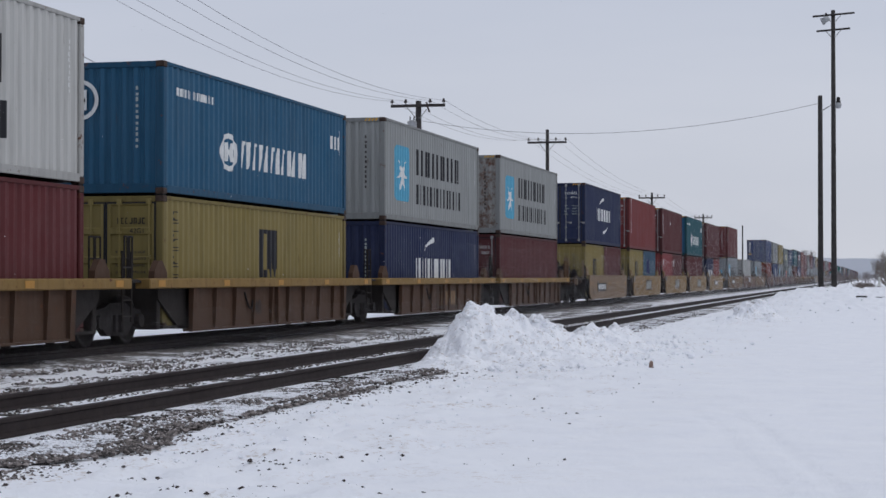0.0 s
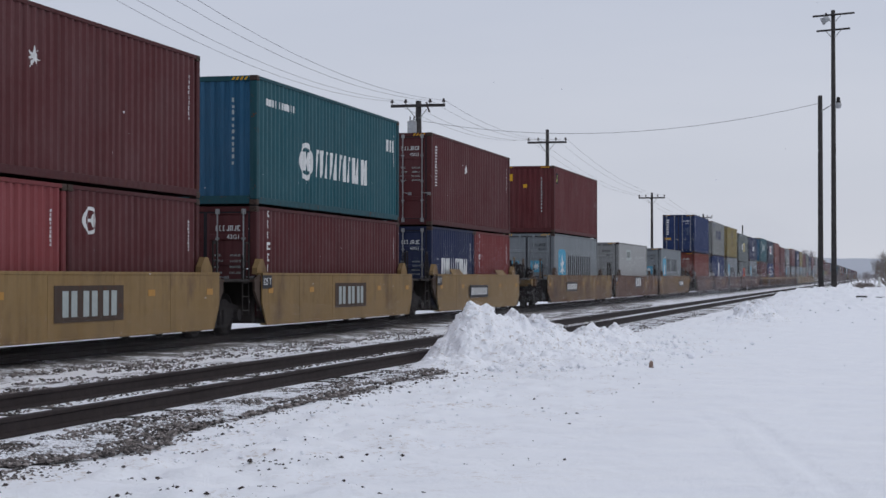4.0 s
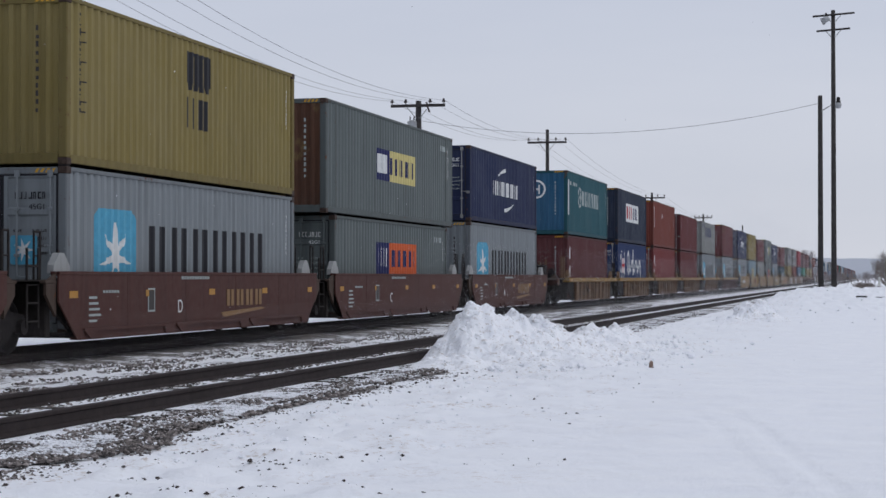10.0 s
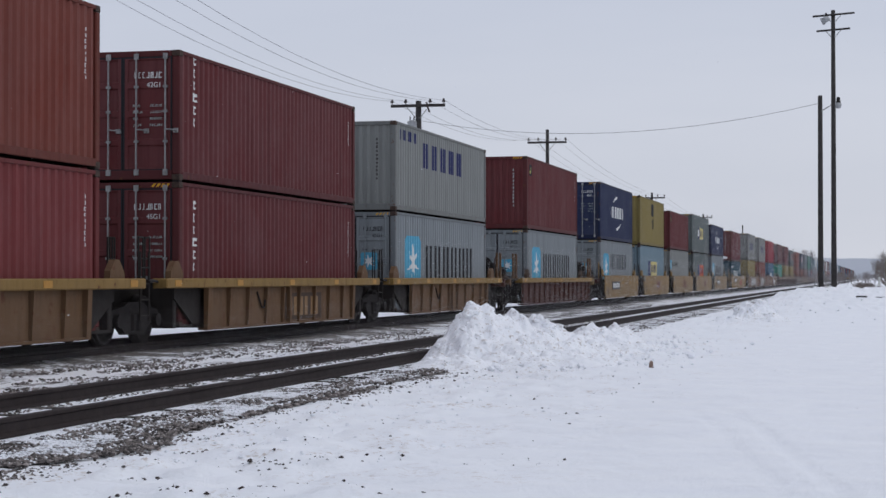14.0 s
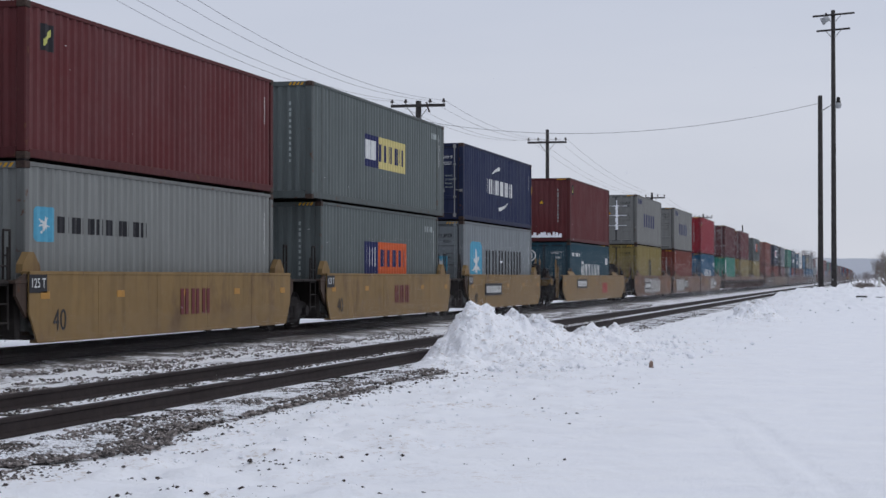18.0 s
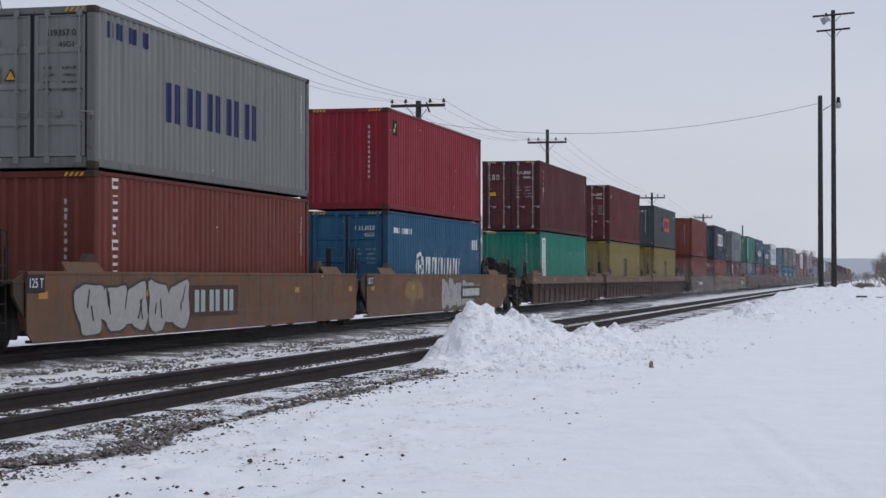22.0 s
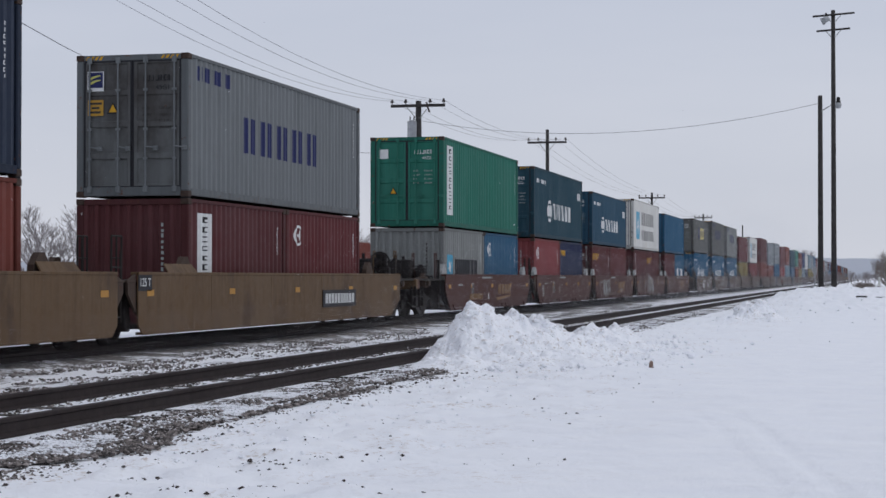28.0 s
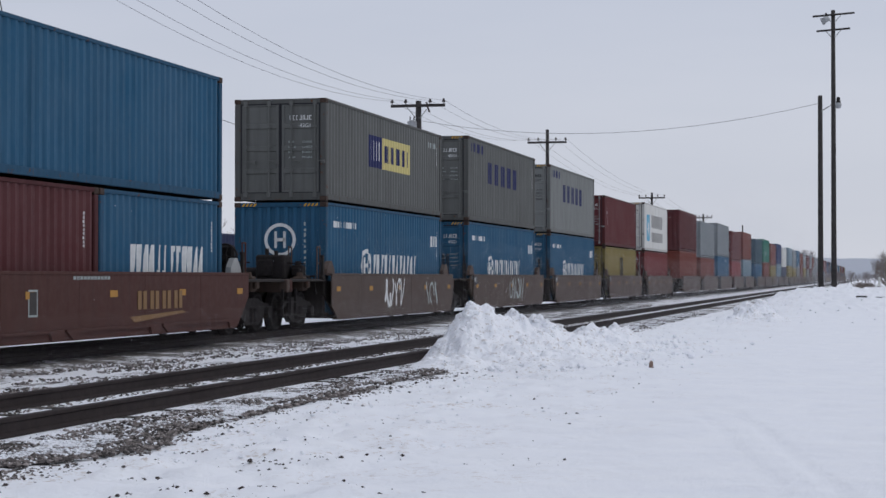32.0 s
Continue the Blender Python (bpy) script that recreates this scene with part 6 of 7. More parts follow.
def ragged(seed, w, h):
    """A patch of older paint with a torn outline and runs below it."""
    rnd = random.Random(seed)
    n, up, low = 16, [], []
    for k in range(n + 1):
        y = -w / 2 + w * k / n
        fat = math.sqrt(max(0.05, 1 - (2 * k / n - 1) ** 2))
        up.append((0.0, y, h * 0.5 * fat * rnd.uniform(0.65, 1.1)))
        low.append((0.0, y, -h * 0.5 * fat * (rnd.uniform(0.2, 0.7) if rnd.random() < 0.6 else rnd.uniform(0.9, 1.5))))
    return Geo().slab(up + low[::-1], (0.003, 0, 0)).mesh("paint_patch")


# ---- the train, platform by platform ----
MOVERS = []
FLOOR_Z = 0.27
NAMES = {"maroon": "maroon", "darkred": "dark red", "redbrown": "red-brown", "red": "red", "brightred": "bright red", "pink": "faded red", "mustard": "mustard yellow",
         "grey": "grey", "palegrey": "pale grey", "greygreen": "grey-green", "darkgrey": "dark grey-green", "olivegrey": "olive grey", "bluegrey": "blue-grey",
         "navy": "navy blue", "darknavy": "dark navy", "blue": "deep blue", "skyblue": "bright blue", "teal": "teal", "deepteal": "deep teal", "green": "green",
         "seagreen": "sea-green", "dirtywhite": "dirty white", "lightgrey": "light grey", "slate": "slate grey", "oceanblue": "ocean blue", "steelblue": "steel blue", "stonegrey": "stone grey", "white": "white", "offwhite": "off-white"}


# serial numbers that can be read on door ends: place in the train, upper or lower box
NUMBERS = {(70, False): "942453 5", (195, False): "849202", (438, False): "241823 4", (485, True): "452849 9", (506, False): "428367 9", (550, True): "519357 0"}


def load(s, z, colour, L, H, end, style, where, flat=False, far=False, end_colour=None):
    size = "twenty-foot" if L < 7 else ("forty-five-foot" if L > 13 else "forty-foot")
    face = "smooth white insulated" if flat is True else f"{NAMES[colour]} corrugated"
    lettered = "" if style in ("none", "far") else ", painted marks"
    b = Box40(colour, L, H, end, f"{face} {size} container{lettered}, {where}", flat, far, end_colour, NUMBERS.get((round(s), z > 1), ""))
    livery(b, style)
    MOVERS.append((b.ob, s, z))
    return b


def platform(s, car, top, low, far=False):
    """car: kind, colour, half length, first, last, extras. top, low: colour, height, end (d doors, w wall), livery; low may be two short boxes."""
    kind, colour, hl, first, last, extra = car
    MOVERS.append((well_car(kind, colour, hl, first, last, far, extra), s, 0.0))
    made = []
    if len(low) == 2:
        for (c, e, st), d in zip(low, (-3.06, 3.06)):
            made.append(load(s + d, FLOOR_Z, c, 6.058, STD, e, st, "low in a well car", far=far))
        h = STD
    else:
        c, h, e, st, *shape = low[0]
        made.append(load(s, FLOOR_Z, c, 12.192, h, e, st, "low in a well car", shape[0] if shape else False, far=far))
    if top:
        c, hh, e, st, *more = top
        L = 13.716 if "long" in more else 12.192
        made.append(load(s, FLOOR_Z + h + 0.034, c, L, hh, e, st, "stacked on another", "flat" in more, far, next((m for m in more if m in PAINT), None)))
        if not far:
            made[-1].locks()
    return made


def rib(first=False, last=False, *x, colour="carochre"):
    return ("rib", colour, 7.45, first, last, x)


def smooth(colour, first=False, last=False, *x):
    return ("smooth", colour, 6.48, first, last, x)


def brown(first=False, last=False, *x):
    return ("smooth", "carbrown", 6.95, first, last, x)


def long_car(colour, first=False, last=False, *x):
    return ("smooth", colour, 9.2, first, last, x)


def brown_rib(first=False, last=False, *x):
    return ("ribbrown", "carcocoa", 9.3, first, last, x)


S, Hh = STD, HIGH
TTX5 = ("emblem", 0.3, 0.82)


def build_train_a():
    platform(22.3, rib(colour="carumber"), ("dirtywhite", Hh, "w", "starwords"), [("darkred", S, "w", "none")])
    b = platform(38.03, rib(False, False, ("text", -1.2, 0.6, "40"), colour="carumber"), ("skyblue", S, "w", "ringword"), [("mustard", S, "d", "mletter")])
    b[1].ring_end("white", -0.55, 1.85, 0.40)
    platform(53.98, rib(False, False, ("emblem", 0.6, 0.62), ("text", -2.6, 0.6, "40"), colour="carumber"), ("lightgrey", Hh, "w", "starwords"), [("navy", S, "w", "bowlow")])
    platform(69.75, rib(False, True, colour="carumber"), ("lightgrey", Hh, "w", "starwords", "rustygrey"), [("maroon", S, "d", "none")])
    platform(89.56, smooth("cartan", True, False, ("plate", -2.7, 0.80), ("text", -5.3, 0.55, "40")), ("navy", Hh, "d", "bowword"), [("mustard", "w", "mletter20"), ("maroon", "d", "downword")])
    b = platform(105.38, smooth("caryellow", False, False, TTX5, ("text", -5.1, 0.6, "40")), ("red", Hh, "d", "downlong"), [("mustard", "w", "mletter20"), ("steelblue", "w", "darkpatch")])
    b[2].end_mark("yellow", 0.25, 0.62, 0.95, 1.35, name="sticker")
    b = platform(121.3, smooth("caryellow", False, False, TTX5), ("maroon", Hh, "d", "smallmark"), [("pink", "w", "whitemark"), ("maroon", "w", "whitemark")])
    b[2].end_mark("yellow", 0.25, 0.62, 0.75, 1.15, name="sticker")
    platform(136.9, smooth("caryellow", False, False, TTX5), ("teal", Hh, "w", "ringword", "skyblue"), [("maroon", S, "d", "downword")])
    platform(152.95, smooth("caryellow", False, True, ("plate", -0.6, 0.80), ("text", -2.1, 0.8, "B"), ("flap", -3.6), ("flap", 3.4)), ("maroon", Hh, "d", "smallmark"),
             [("navy", "d", "wordlow20"), ("red", "w", "downword")])
    patches = (("patch", -8.2, 1.05, (3, 0.5, 0.6)), ("patch", -4.6, 0.75, (4, 0.4, 0.9)), ("patch", 3.2, 0.8, (5, 0.9, 0.8)), ("patch", 4.6, 1.1, (6, 0.4, 0.4)),
               ("patch", 7.2, 0.8, (7, 0.5, 0.9)), ("patch", 8.3, 0.9, (8, 0.5, 0.7)), ("patch", 0.6, 1.18, (9, 1.1, 0.25)))
    b = platform(174.75, long_car("carpatched", True, False, ("plate", -3.3, 0.86), ("text", -7.3, 0.62, "53", ("black", 0.62)), *patches), ("darkred", Hh, "w", "badge"), [("palegrey", Hh, "d", "starlow")])
    b[1].end_mark("yellow", -0.95, -0.62, 2.25, 2.55, name="sticker")
    b[1].end_mark("yellow", -0.15, 0.02, 1.95, 2.10, name="sticker")
    platform(194.6, long_car("carrust", False, False, ("emblem", -0.2, 1.0, "bold"), ("text", -2.4, 0.6, "C"), *patches[2:]), None, [("offwhite", Hh, "d", "scraped", "low")])
    platform(214.15, long_car("carpatched", False, True, ("plate", 3.4, 0.86), ("text", -0.4, 0.86, "A"), ("text", -7.3, 0.62, "53", ("black", 0.62)), *patches), None, [("palegrey", Hh, "d", "starhigh")])


def build_train_b():
    yard = ("lines", -5.6, 0.75)
    name = ("wordbar", 1.9, 0.85)
    b = platform(236.16, brown(True, False, ("text", -1.7, 0.7, "B", ("white", 0.36)), name, yard), ("blue", Hh, "d", "downlong"), [("redbrown", Hh, "d", "downword")])
    b[1].end_mark("white", -0.95, -0.72, 1.35, 2.6, 7, True)
    b[1].end_mark("yellow", -1.0, -0.6, 0.95, 1.12, name="sticker")
    b = platform(252.0, brown(False, False, ("text", -1.7, 0.7, "E", ("white", 0.36)), name, yard), ("grey", Hh, "w", "widehigh"), [("blue", Hh, "d", "blockword")])
    b[1].triangle(-0.85, 1.75)
    platform(267.7, brown(False, False, ("text", -1.7, 0.7, "D", ("white", 0.36)), name, yard), ("mustard", Hh, "w", "mhigh"), [("palegrey", Hh, "d", "starlow")])
    platform(283.15, brown(False, False, ("text", -1.7, 0.7, "C", ("white", 0.36)), yard), ("greygreen", Hh, "w", "twobox", "long", "carrust"), [("greygreen", S, "d", "twoboxorange")])
    platform(298.74, brown(False, True, ("text", -1.7, 0.7, "A", ("white", 0.36)), name, yard), ("navy", S, "d", "bowword"), [("palegrey", Hh, "w", "starlow")])
    b = platform(318.48, rib(True, False, ("blank", -2.55, 0.58), ("blank", -1.35, 0.58)), ("teal", Hh, "w", "ringfaded", "skyblue"), [("maroon", Hh, "w", "ticks")])
    b[1].ring_end("white", -0.2, 2.05, 0.42)
    b[1].end_mark("yellow", -1.0, -0.68, 1.95, 2.35, 1, name="sticker")
    platform(334.6, rib(False, False, ("emblem", 0.6, 0.6), ("text", -2.6, 0.6, "40")), ("darknavy", Hh, "w", "signbox"), [("blue", Hh, "d", "script")])
    platform(350.4, rib(False, False, ("text", -2.6, 0.6, "40"), ("emblem", 0.6, 0.6)), ("redbrown", Hh, "w", "smallmark"), [("red", Hh, "d", "ticks")])
    platform(366.3, rib(False, False, ("emblem", 1.2, 0.6)), ("darkred", S, "d", "downword"), [("darkred", Hh, "d", "downword")])
    platform(382.6, rib(False, True), ("grey", S, "w", "widehigh"), [("palegrey", Hh, "d", "starlow")])
    platform(402.5, ("rib", "carbrown", 8.6, True, True, ()), ("darkred", Hh, "w", "badge"), [("palegrey", Hh, "d", "starlow")])
    n40 = ("text", -5.4, 0.55, "40", ("black", 0.5))
    platform(421.9, smooth("caryellow", True, False, ("plate", -2.6, 0.85), n40), ("navy", Hh, "d", "bowword"), [("palegrey", Hh, "d", "starhigh")])
    platform(437.5, smooth("caryellow", False, False, ("blocks", 0.6, 0.80), n40), ("mustard", Hh, "w", "mhigh"), [("bluegrey", Hh, "d", "twobox")])
    platform(453.3, smooth("caryellow", False, False, ("blocks", 0.6, 0.80), n40), ("darkred", S, "w", "badge"), [("grey", Hh, "w", "starsmall")])
    platform(469.1, smooth("caryellow", False, False, ("blocks", 0.6, 0.80), n40), ("greygreen", Hh, "w", "twobox", "long"), [("greygreen", Hh, "w", "twoboxorange")])
    platform(484.8, smooth("caryellow", False, True, ("plate", -2.6, 0.85), n40), ("navy", S, "d", "bowword"), [("palegrey", Hh, "d", "starlow")])


def build_train_c():
    b = platform(506.3, ("smooth", "caryellow", 9.6, True, True, (("plate", -4.5, 0.98), ("blocks", 2.6, 0.75, "red"), ("flap", -7.0), ("flap", 6.6))),
                 ("darkred", Hh, "w", "badge"), [("deepteal", S, "d", "ringlow")])
    b[0].ring_end("white", -0.62, 2.0, 0.26)
    b[1].end_mark("yellow", -0.85, -0.55, 2.15, 2.5, name="sticker")
    b[1].triangle(-0.1, 1.7)
    crust = Geo()
    rnd = random.Random(3)
    for k in range(26):
        crust.rod((-0.92 + 0.068 * k, -6.10, 0.19), (-0.92 + 0.068 * k + rnd.uniform(-0.05, 0.05), -6.10, 0.22 + rnd.uniform(0.06, 0.22)), rnd.uniform(0.05, 0.075), 6, rnd.uniform(0.02, 0.05))
    part("clinging_snow", crust.mesh("clinging_snow"), FROST, b[1].ob, "snow packed on the end ledge")
    b = platform(529.62, long_car("carsprayed", True, False, ("plate", -3.4, 0.78), ("spray", -1.0, 0.76, (11, 7.6, 0.95), "faded"), ("text", -6.9, 0.5, "53", ("black", 0.55)), ("flap", -7.0), ("flap", 7.2)),
                 ("stonegrey", Hh, "d", "wideword"), [("mustard", Hh, "d", "mletter")])
    b[1].plaque(-0.76, 2.36)
    b[1].notice(-0.76, 1.84)
    b[1].triangle(-0.40, 1.72)
    b[1].end_mark("soot", -0.90, -0.66, 0.62, 0.92, name="sticker")
    crust, left, right = Geo(), [], []
    for k in range(27):
        z = 0.85 + 1.72 * k / 26
        thin = 0.25 if k > 21 else 1.0
        left.append((0.03 - thin * rnd.uniform(0.03, 0.10), -6.115, z))
        right.append((0.05 + thin * rnd.uniform(0.02, 0.10), -6.115, z))
    crust.slab(right + left[::-1], (0, 0.05, 0))
    for z in (1.08, 1.66, 2.22):
        for x0, x1 in ((-0.50, -0.04), (0.10, 0.62)):
            n = 9
            low = [(x0 + (x1 - x0) * k / n, -6.11, z) for k in range(n + 1)]
            up = [(x, y, q + rnd.uniform(0.008, 0.05)) for x, y, q in low]
            crust.slab(low + up[::-1], (0, 0.05, 0))
    part("clinging_snow", crust.mesh("clinging_snow"), FROST, b[1].ob, "snow frozen along the door seam")
    b = platform(549.5, long_car("carsprayed", False, False, ("emblem", -1.0, 0.80), ("spray", -4.9, 0.74, (12, 5.0, 0.95), "faded"), ("flap", -7.0), ("flap", 7.2)),
             ("stonegrey", Hh, "d", "wideword"), [("redbrown", Hh, "w", "downlong")])
    b[1].plaque(-0.80, 2.22, 0.30)
    b[1].notice(-0.80, 1.70)
    b[1].triangle(-0.42, 1.58)
    platform(568.9, long_car("carsprayed", False, True, ("plate", 3.2, 0.78), ("spray", 1.4, 0.74, (13, 4.6, 0.95), "faded"), ("patch", -4.2, 0.8, (9, 2.2, 0.9)), ("flap", -7.0), ("flap", 7.2)),
             ("brightred", Hh, "w", "badge"), [("skyblue", Hh, "d", "ringlow")])
    b = platform(592.4, brown_rib(True, False, ("flap", -7.4), ("flap", 7.4)), ("maroon", Hh, "d", "downword"), [("seagreen", Hh, "w", "downpanel")])
    b[1].end_mark("white", -0.95, -0.45, 2.10, 2.32, 3)
    b[0].triangle(-0.1, 1.15)
    b[1].end_mark("yellow", -0.95, -0.65, 1.45, 1.6, name="sticker")
    b = platform(612.2, brown_rib(False, False, ("flap", -7.4), ("flap", 7.4)), ("darkred", Hh, "d", "badge"), [("mustard", Hh, "w", "mletter")])
    b[1].ring_end("white", -0.42, 2.35, 0.20)
    b[1].plaque(-0.84, 2.38, 0.30)
    b[1].notice(-0.86, 1.88, 0.26, 0.28)
    b = platform(631.55, brown_rib(False, True, ("flap", -7.4), ("flap", 7.4)), ("darkgrey", S, "w", "twoboxorange"), [("mustard", Hh, "w", "mletter")])
    b[1].end_mark("white", -0.55, 0.75, 2.15, 2.28, 11)
    platform(655.2, long_car("cartaupe", True, False, ("plate", -2.2, 0.8)), ("redbrown", Hh, "w", "none"), [("redbrown", S, "w", "none")])
    platform(674.9, long_car("carumbertan", False, False, ("blocks", 1.0, 0.75), ("text", -1.3, 0.8, "C"), ("flap", 7.0)), ("darknavy", Hh, "w", "signbox"), [("redbrown", S, "d", "none")])
    b = platform(694.22, long_car("carumbertan", False, True, ("plate", 3.3, 0.75), ("flap", -7.0)), ("slate", Hh, "d", "wideword", "sootgrey"),
                 [("maroon", "w", "downpanel"), ("darkred", "d", "whitemark")])
    b[2].plaque(-0.80, 2.36)
    b[2].notice(-0.80, 1.82)
    b[2].triangle(-0.42, 1.70)


def build_train_d():
    name, yard = ("wordbar", 2.1, 0.85), ("lines", -5.6, 0.75)
    b = platform(715.9, brown(True, False, name, ("row", -2.6, 0.62), ("text", -0.6, 0.6, "A", ("white", 0.36))), ("green", Hh, "d", "downpanel"), [("grey", "w", "starlow20"), ("skyblue", "w", "whitemark")])
    b[2].end_mark("white", -0.95, -0.62, 2.2, 2.5, name="sticker")
    b[2].triangle(-0.45, 1.05)
    platform(731.45, brown(False, False, ("text", -1.7, 0.7, "E", ("white", 0.36)), yard), ("deepteal", Hh, "d", "ringword"), [("pink", "w", "whitemark"), ("navy", "w", "yellowword2")])
    platform(746.7, brown(False, False, ("spray", -3.2, 0.75, (21, 2.4, 0.9), "faded"), name), ("oceanblue", S, "d", "ringword"), [("maroon", "d", "yellowword"), ("darkred", "w", "none")])
    b = platform(762.1, brown(False, False, ("text", -1.9, 0.7, "C", ("white", 0.36)), ("spray", -0.4, 0.75, (22, 2.4, 1.0), "faded"), yard), ("white", Hh, "d", "starwordslight", "flat"),
                 [("maroon", "w", "downlong"), ("maroon", "w", "yellowword")])
    b[2].end_mark("ice", -0.55, -0.25, 1.75, 2.15, name="sticker")
    b[2].end_mark("ice", 0.18, 0.48, 1.75, 2.15, name="sticker")
    platform(777.5, brown(False, True, name, yard), ("skyblue", S, "d", "none"), [("maroon", "d", "downword"), ("skyblue", "w", "wordlow20")])
    b = platform(796.97, smooth("cartaupe", True, False, ("spray", -0.5, 0.85, (23, 2.0, 0.8), "white"), ("spray", 3.8, 0.8, (24, 1.6, 0.7), "faded")), ("olivegrey", S, "d", "twobox"), [("skyblue", Hh, "w", "ringlow")])
    b[0].ring_end("white", 0.0, 1.95, 0.42)
    platform(813.0, smooth("cartaupe", False, False, ("spray", 1.0, 0.85, (25, 2.6, 0.8), "faded")), ("olivegrey", Hh, "d", "widehigh"), [("skyblue", Hh, "d", "ringlow")])
    platform(828.7, smooth("cartaupe"), ("grey", Hh, "d", "widehigh"), [("skyblue", Hh, "d", "ringlow")])
    platform(844.5, smooth("cartaupe"), ("darkred", S, "d", "downword"), [("mustard", S, "d", "mletter")])
    platform(860.5, smooth("cartaupe", False, True), ("white", Hh, "d", "starwordslight", "flat"), [("red", S, "d", "none")])
    tail = (("maroon", "redbrown"), ("palegrey", "redbrown"), ("palegrey", "skyblue"), ("darkred", "pink"), ("redbrown", "bluegrey"), ("deepteal", "skyblue"), ("green", "redbrown"),
            ("redbrown", "mustard"), ("blue", "bluegrey"), ("white", "navy"), ("bluegrey", "mustard"), ("palegrey", "mustard"), ("skyblue", "grey"), ("redbrown", "darkred"))
    s, rnd = 880.5, random.Random(8)
    more = ("maroon", "redbrown", "grey", "palegrey", "navy", "mustard", "darkred", "skyblue", "greygreen", "red")
    for k in range(46):
        t, l = tail[k] if k < len(tail) else (rnd.choice(more), rnd.choice(more))
        platform(s, smooth("cartaupe" if k < 24 else "caryellow", k % 5 == 0, k % 5 == 4), (t, Hh, "w", "far"), [(l, S if k % 2 else Hh, "w", "far")], far=True)
        s += 20.0 if k % 5 == 4 else 15.8


build_train_a()
build_train_b()
build_train_c()
build_train_d()


# ---- poles and wires ----
def wire_mesh(points, r, n=5):
    """One unbroken tube through the points."""
    g = Geo()
    d = (points[-1] - points[0]).normalized()
    a = d.orthogonal().normalized()
    b = d.cross(a)
    for p in points:
        g.v += [tuple(p + (a * math.cos(6.2832 * i / n) + b * math.sin(6.2832 * i / n)) * r) for i in range(n)]
    for k in range(len(points) - 1):
        g.f += [(k * n + i, k * n + (i + 1) % n, (k + 1) * n + (i + 1) % n, (k + 1) * n + i) for i in range(n)]
    return g.mesh("wire")


def sagging(p, q, sag, n=14):
    p, q = Vector(p), Vector(q)
    return [p.lerp(q, k / n) - Vector((0, 0, sag * 4 * (k / n) * (1 - k / n))) for k in range(n + 1)]


def span(label, p, q, sag, r=0.010):
    tagged(dress(new("overhead_wire", wire_mesh(sagging(p, q, sag), r)), WIRE), label, "wire", "wires of the pole line")


def utility_pole(x, y, top, arm_z, arm, label, transformer=False, r=0.17, pins=(-0.95, -0.45, 0.45, 0.95), turn=0.0):
    t = thing("utility_pole", label, "utility pole", pose(x, y, -0.35, 0, 0, turn), "poles of the wire line")
    part("shaft", Geo().rod((0, 0, -0.6), (0, 0, top + 0.35), r, 12, r * 0.68).mesh("shaft", True), WOOD, t)
    if arm:
        z = arm_z + 0.35
        part("crossarm", Geo().cbox(-arm / 2, arm / 2, -0.20, -0.08, z - 0.07, z + 0.07, 0.01).mesh("crossarm"), WOOD, t)
        for s in (-1, 1):
            part("brace", Geo().rod((s * 0.55, -0.16, z - 0.06), (s * 0.10, -0.12, z - 0.62), 0.025, 6).mesh("brace"), GALV, t)
        for u in pins:
            part("insulator", once("insulator", lambda: Geo().rod((0, 0, 0), (0, 0, 0.12), 0.02, 6).rod((0, 0, 0.09), (0, 0, 0.17), 0.085, 8, 0.095).rod((0, 0, 0.17), (0, 0, 0.27), 0.06, 8, 0.045).mesh("insulator")),
                 CERAMIC, t, at=(u * arm / 2, -0.14, z + 0.06))
    if transformer:
        z = arm_z + 0.35
        g = Geo().rod((0, 0, -0.42), (0, 0, 0.38), 0.23, 14).rod((0, 0, 0.38), (0, 0, 0.45), 0.25, 14, 0.12)
        tank = part("transformer", g.mesh("transformer"), GALV, t, "pale grey transformer can", (-0.24, -0.34, z - 1.18))
        for d in (-0.1, 0.1):
            part("bushing", once("bush", lambda: Geo().rod((0, 0, 0.42), (0, 0, 0.66), 0.04, 6, 0.02).mesh("bushing")), CERAMIC, tank, at=(d, 0, 0))
        part("fuse_cutout", Geo().rod((0.45, -0.22, z + 0.15), (0.62, -0.25, z - 0.35), 0.05, 6).mesh("fuse_cutout"), CERAMIC, t)
        g = Geo()
        for k in range(18):
            s = 1 if k % 2 else -1
            g.rod((s * 0.14, 0, 1.2 + 0.36 * k), (s * 0.30, 0, 1.2 + 0.36 * k), 0.014, 5)
        part("climbing_steps", g.mesh("climbing_steps"), IRON, t)
    return t


LINE = [(-22.4, 40.0, 12.0, 11.4), (-21.7, 84.0, 9.95, 9.70), (-22.0, 121.0, 11.55, 10.65), (-22.4, 184.0, 10.1, 9.55), (-22.0, 237.0, 9.7, 9.2), (-22.3, 314.0, 10.4, 9.3)]


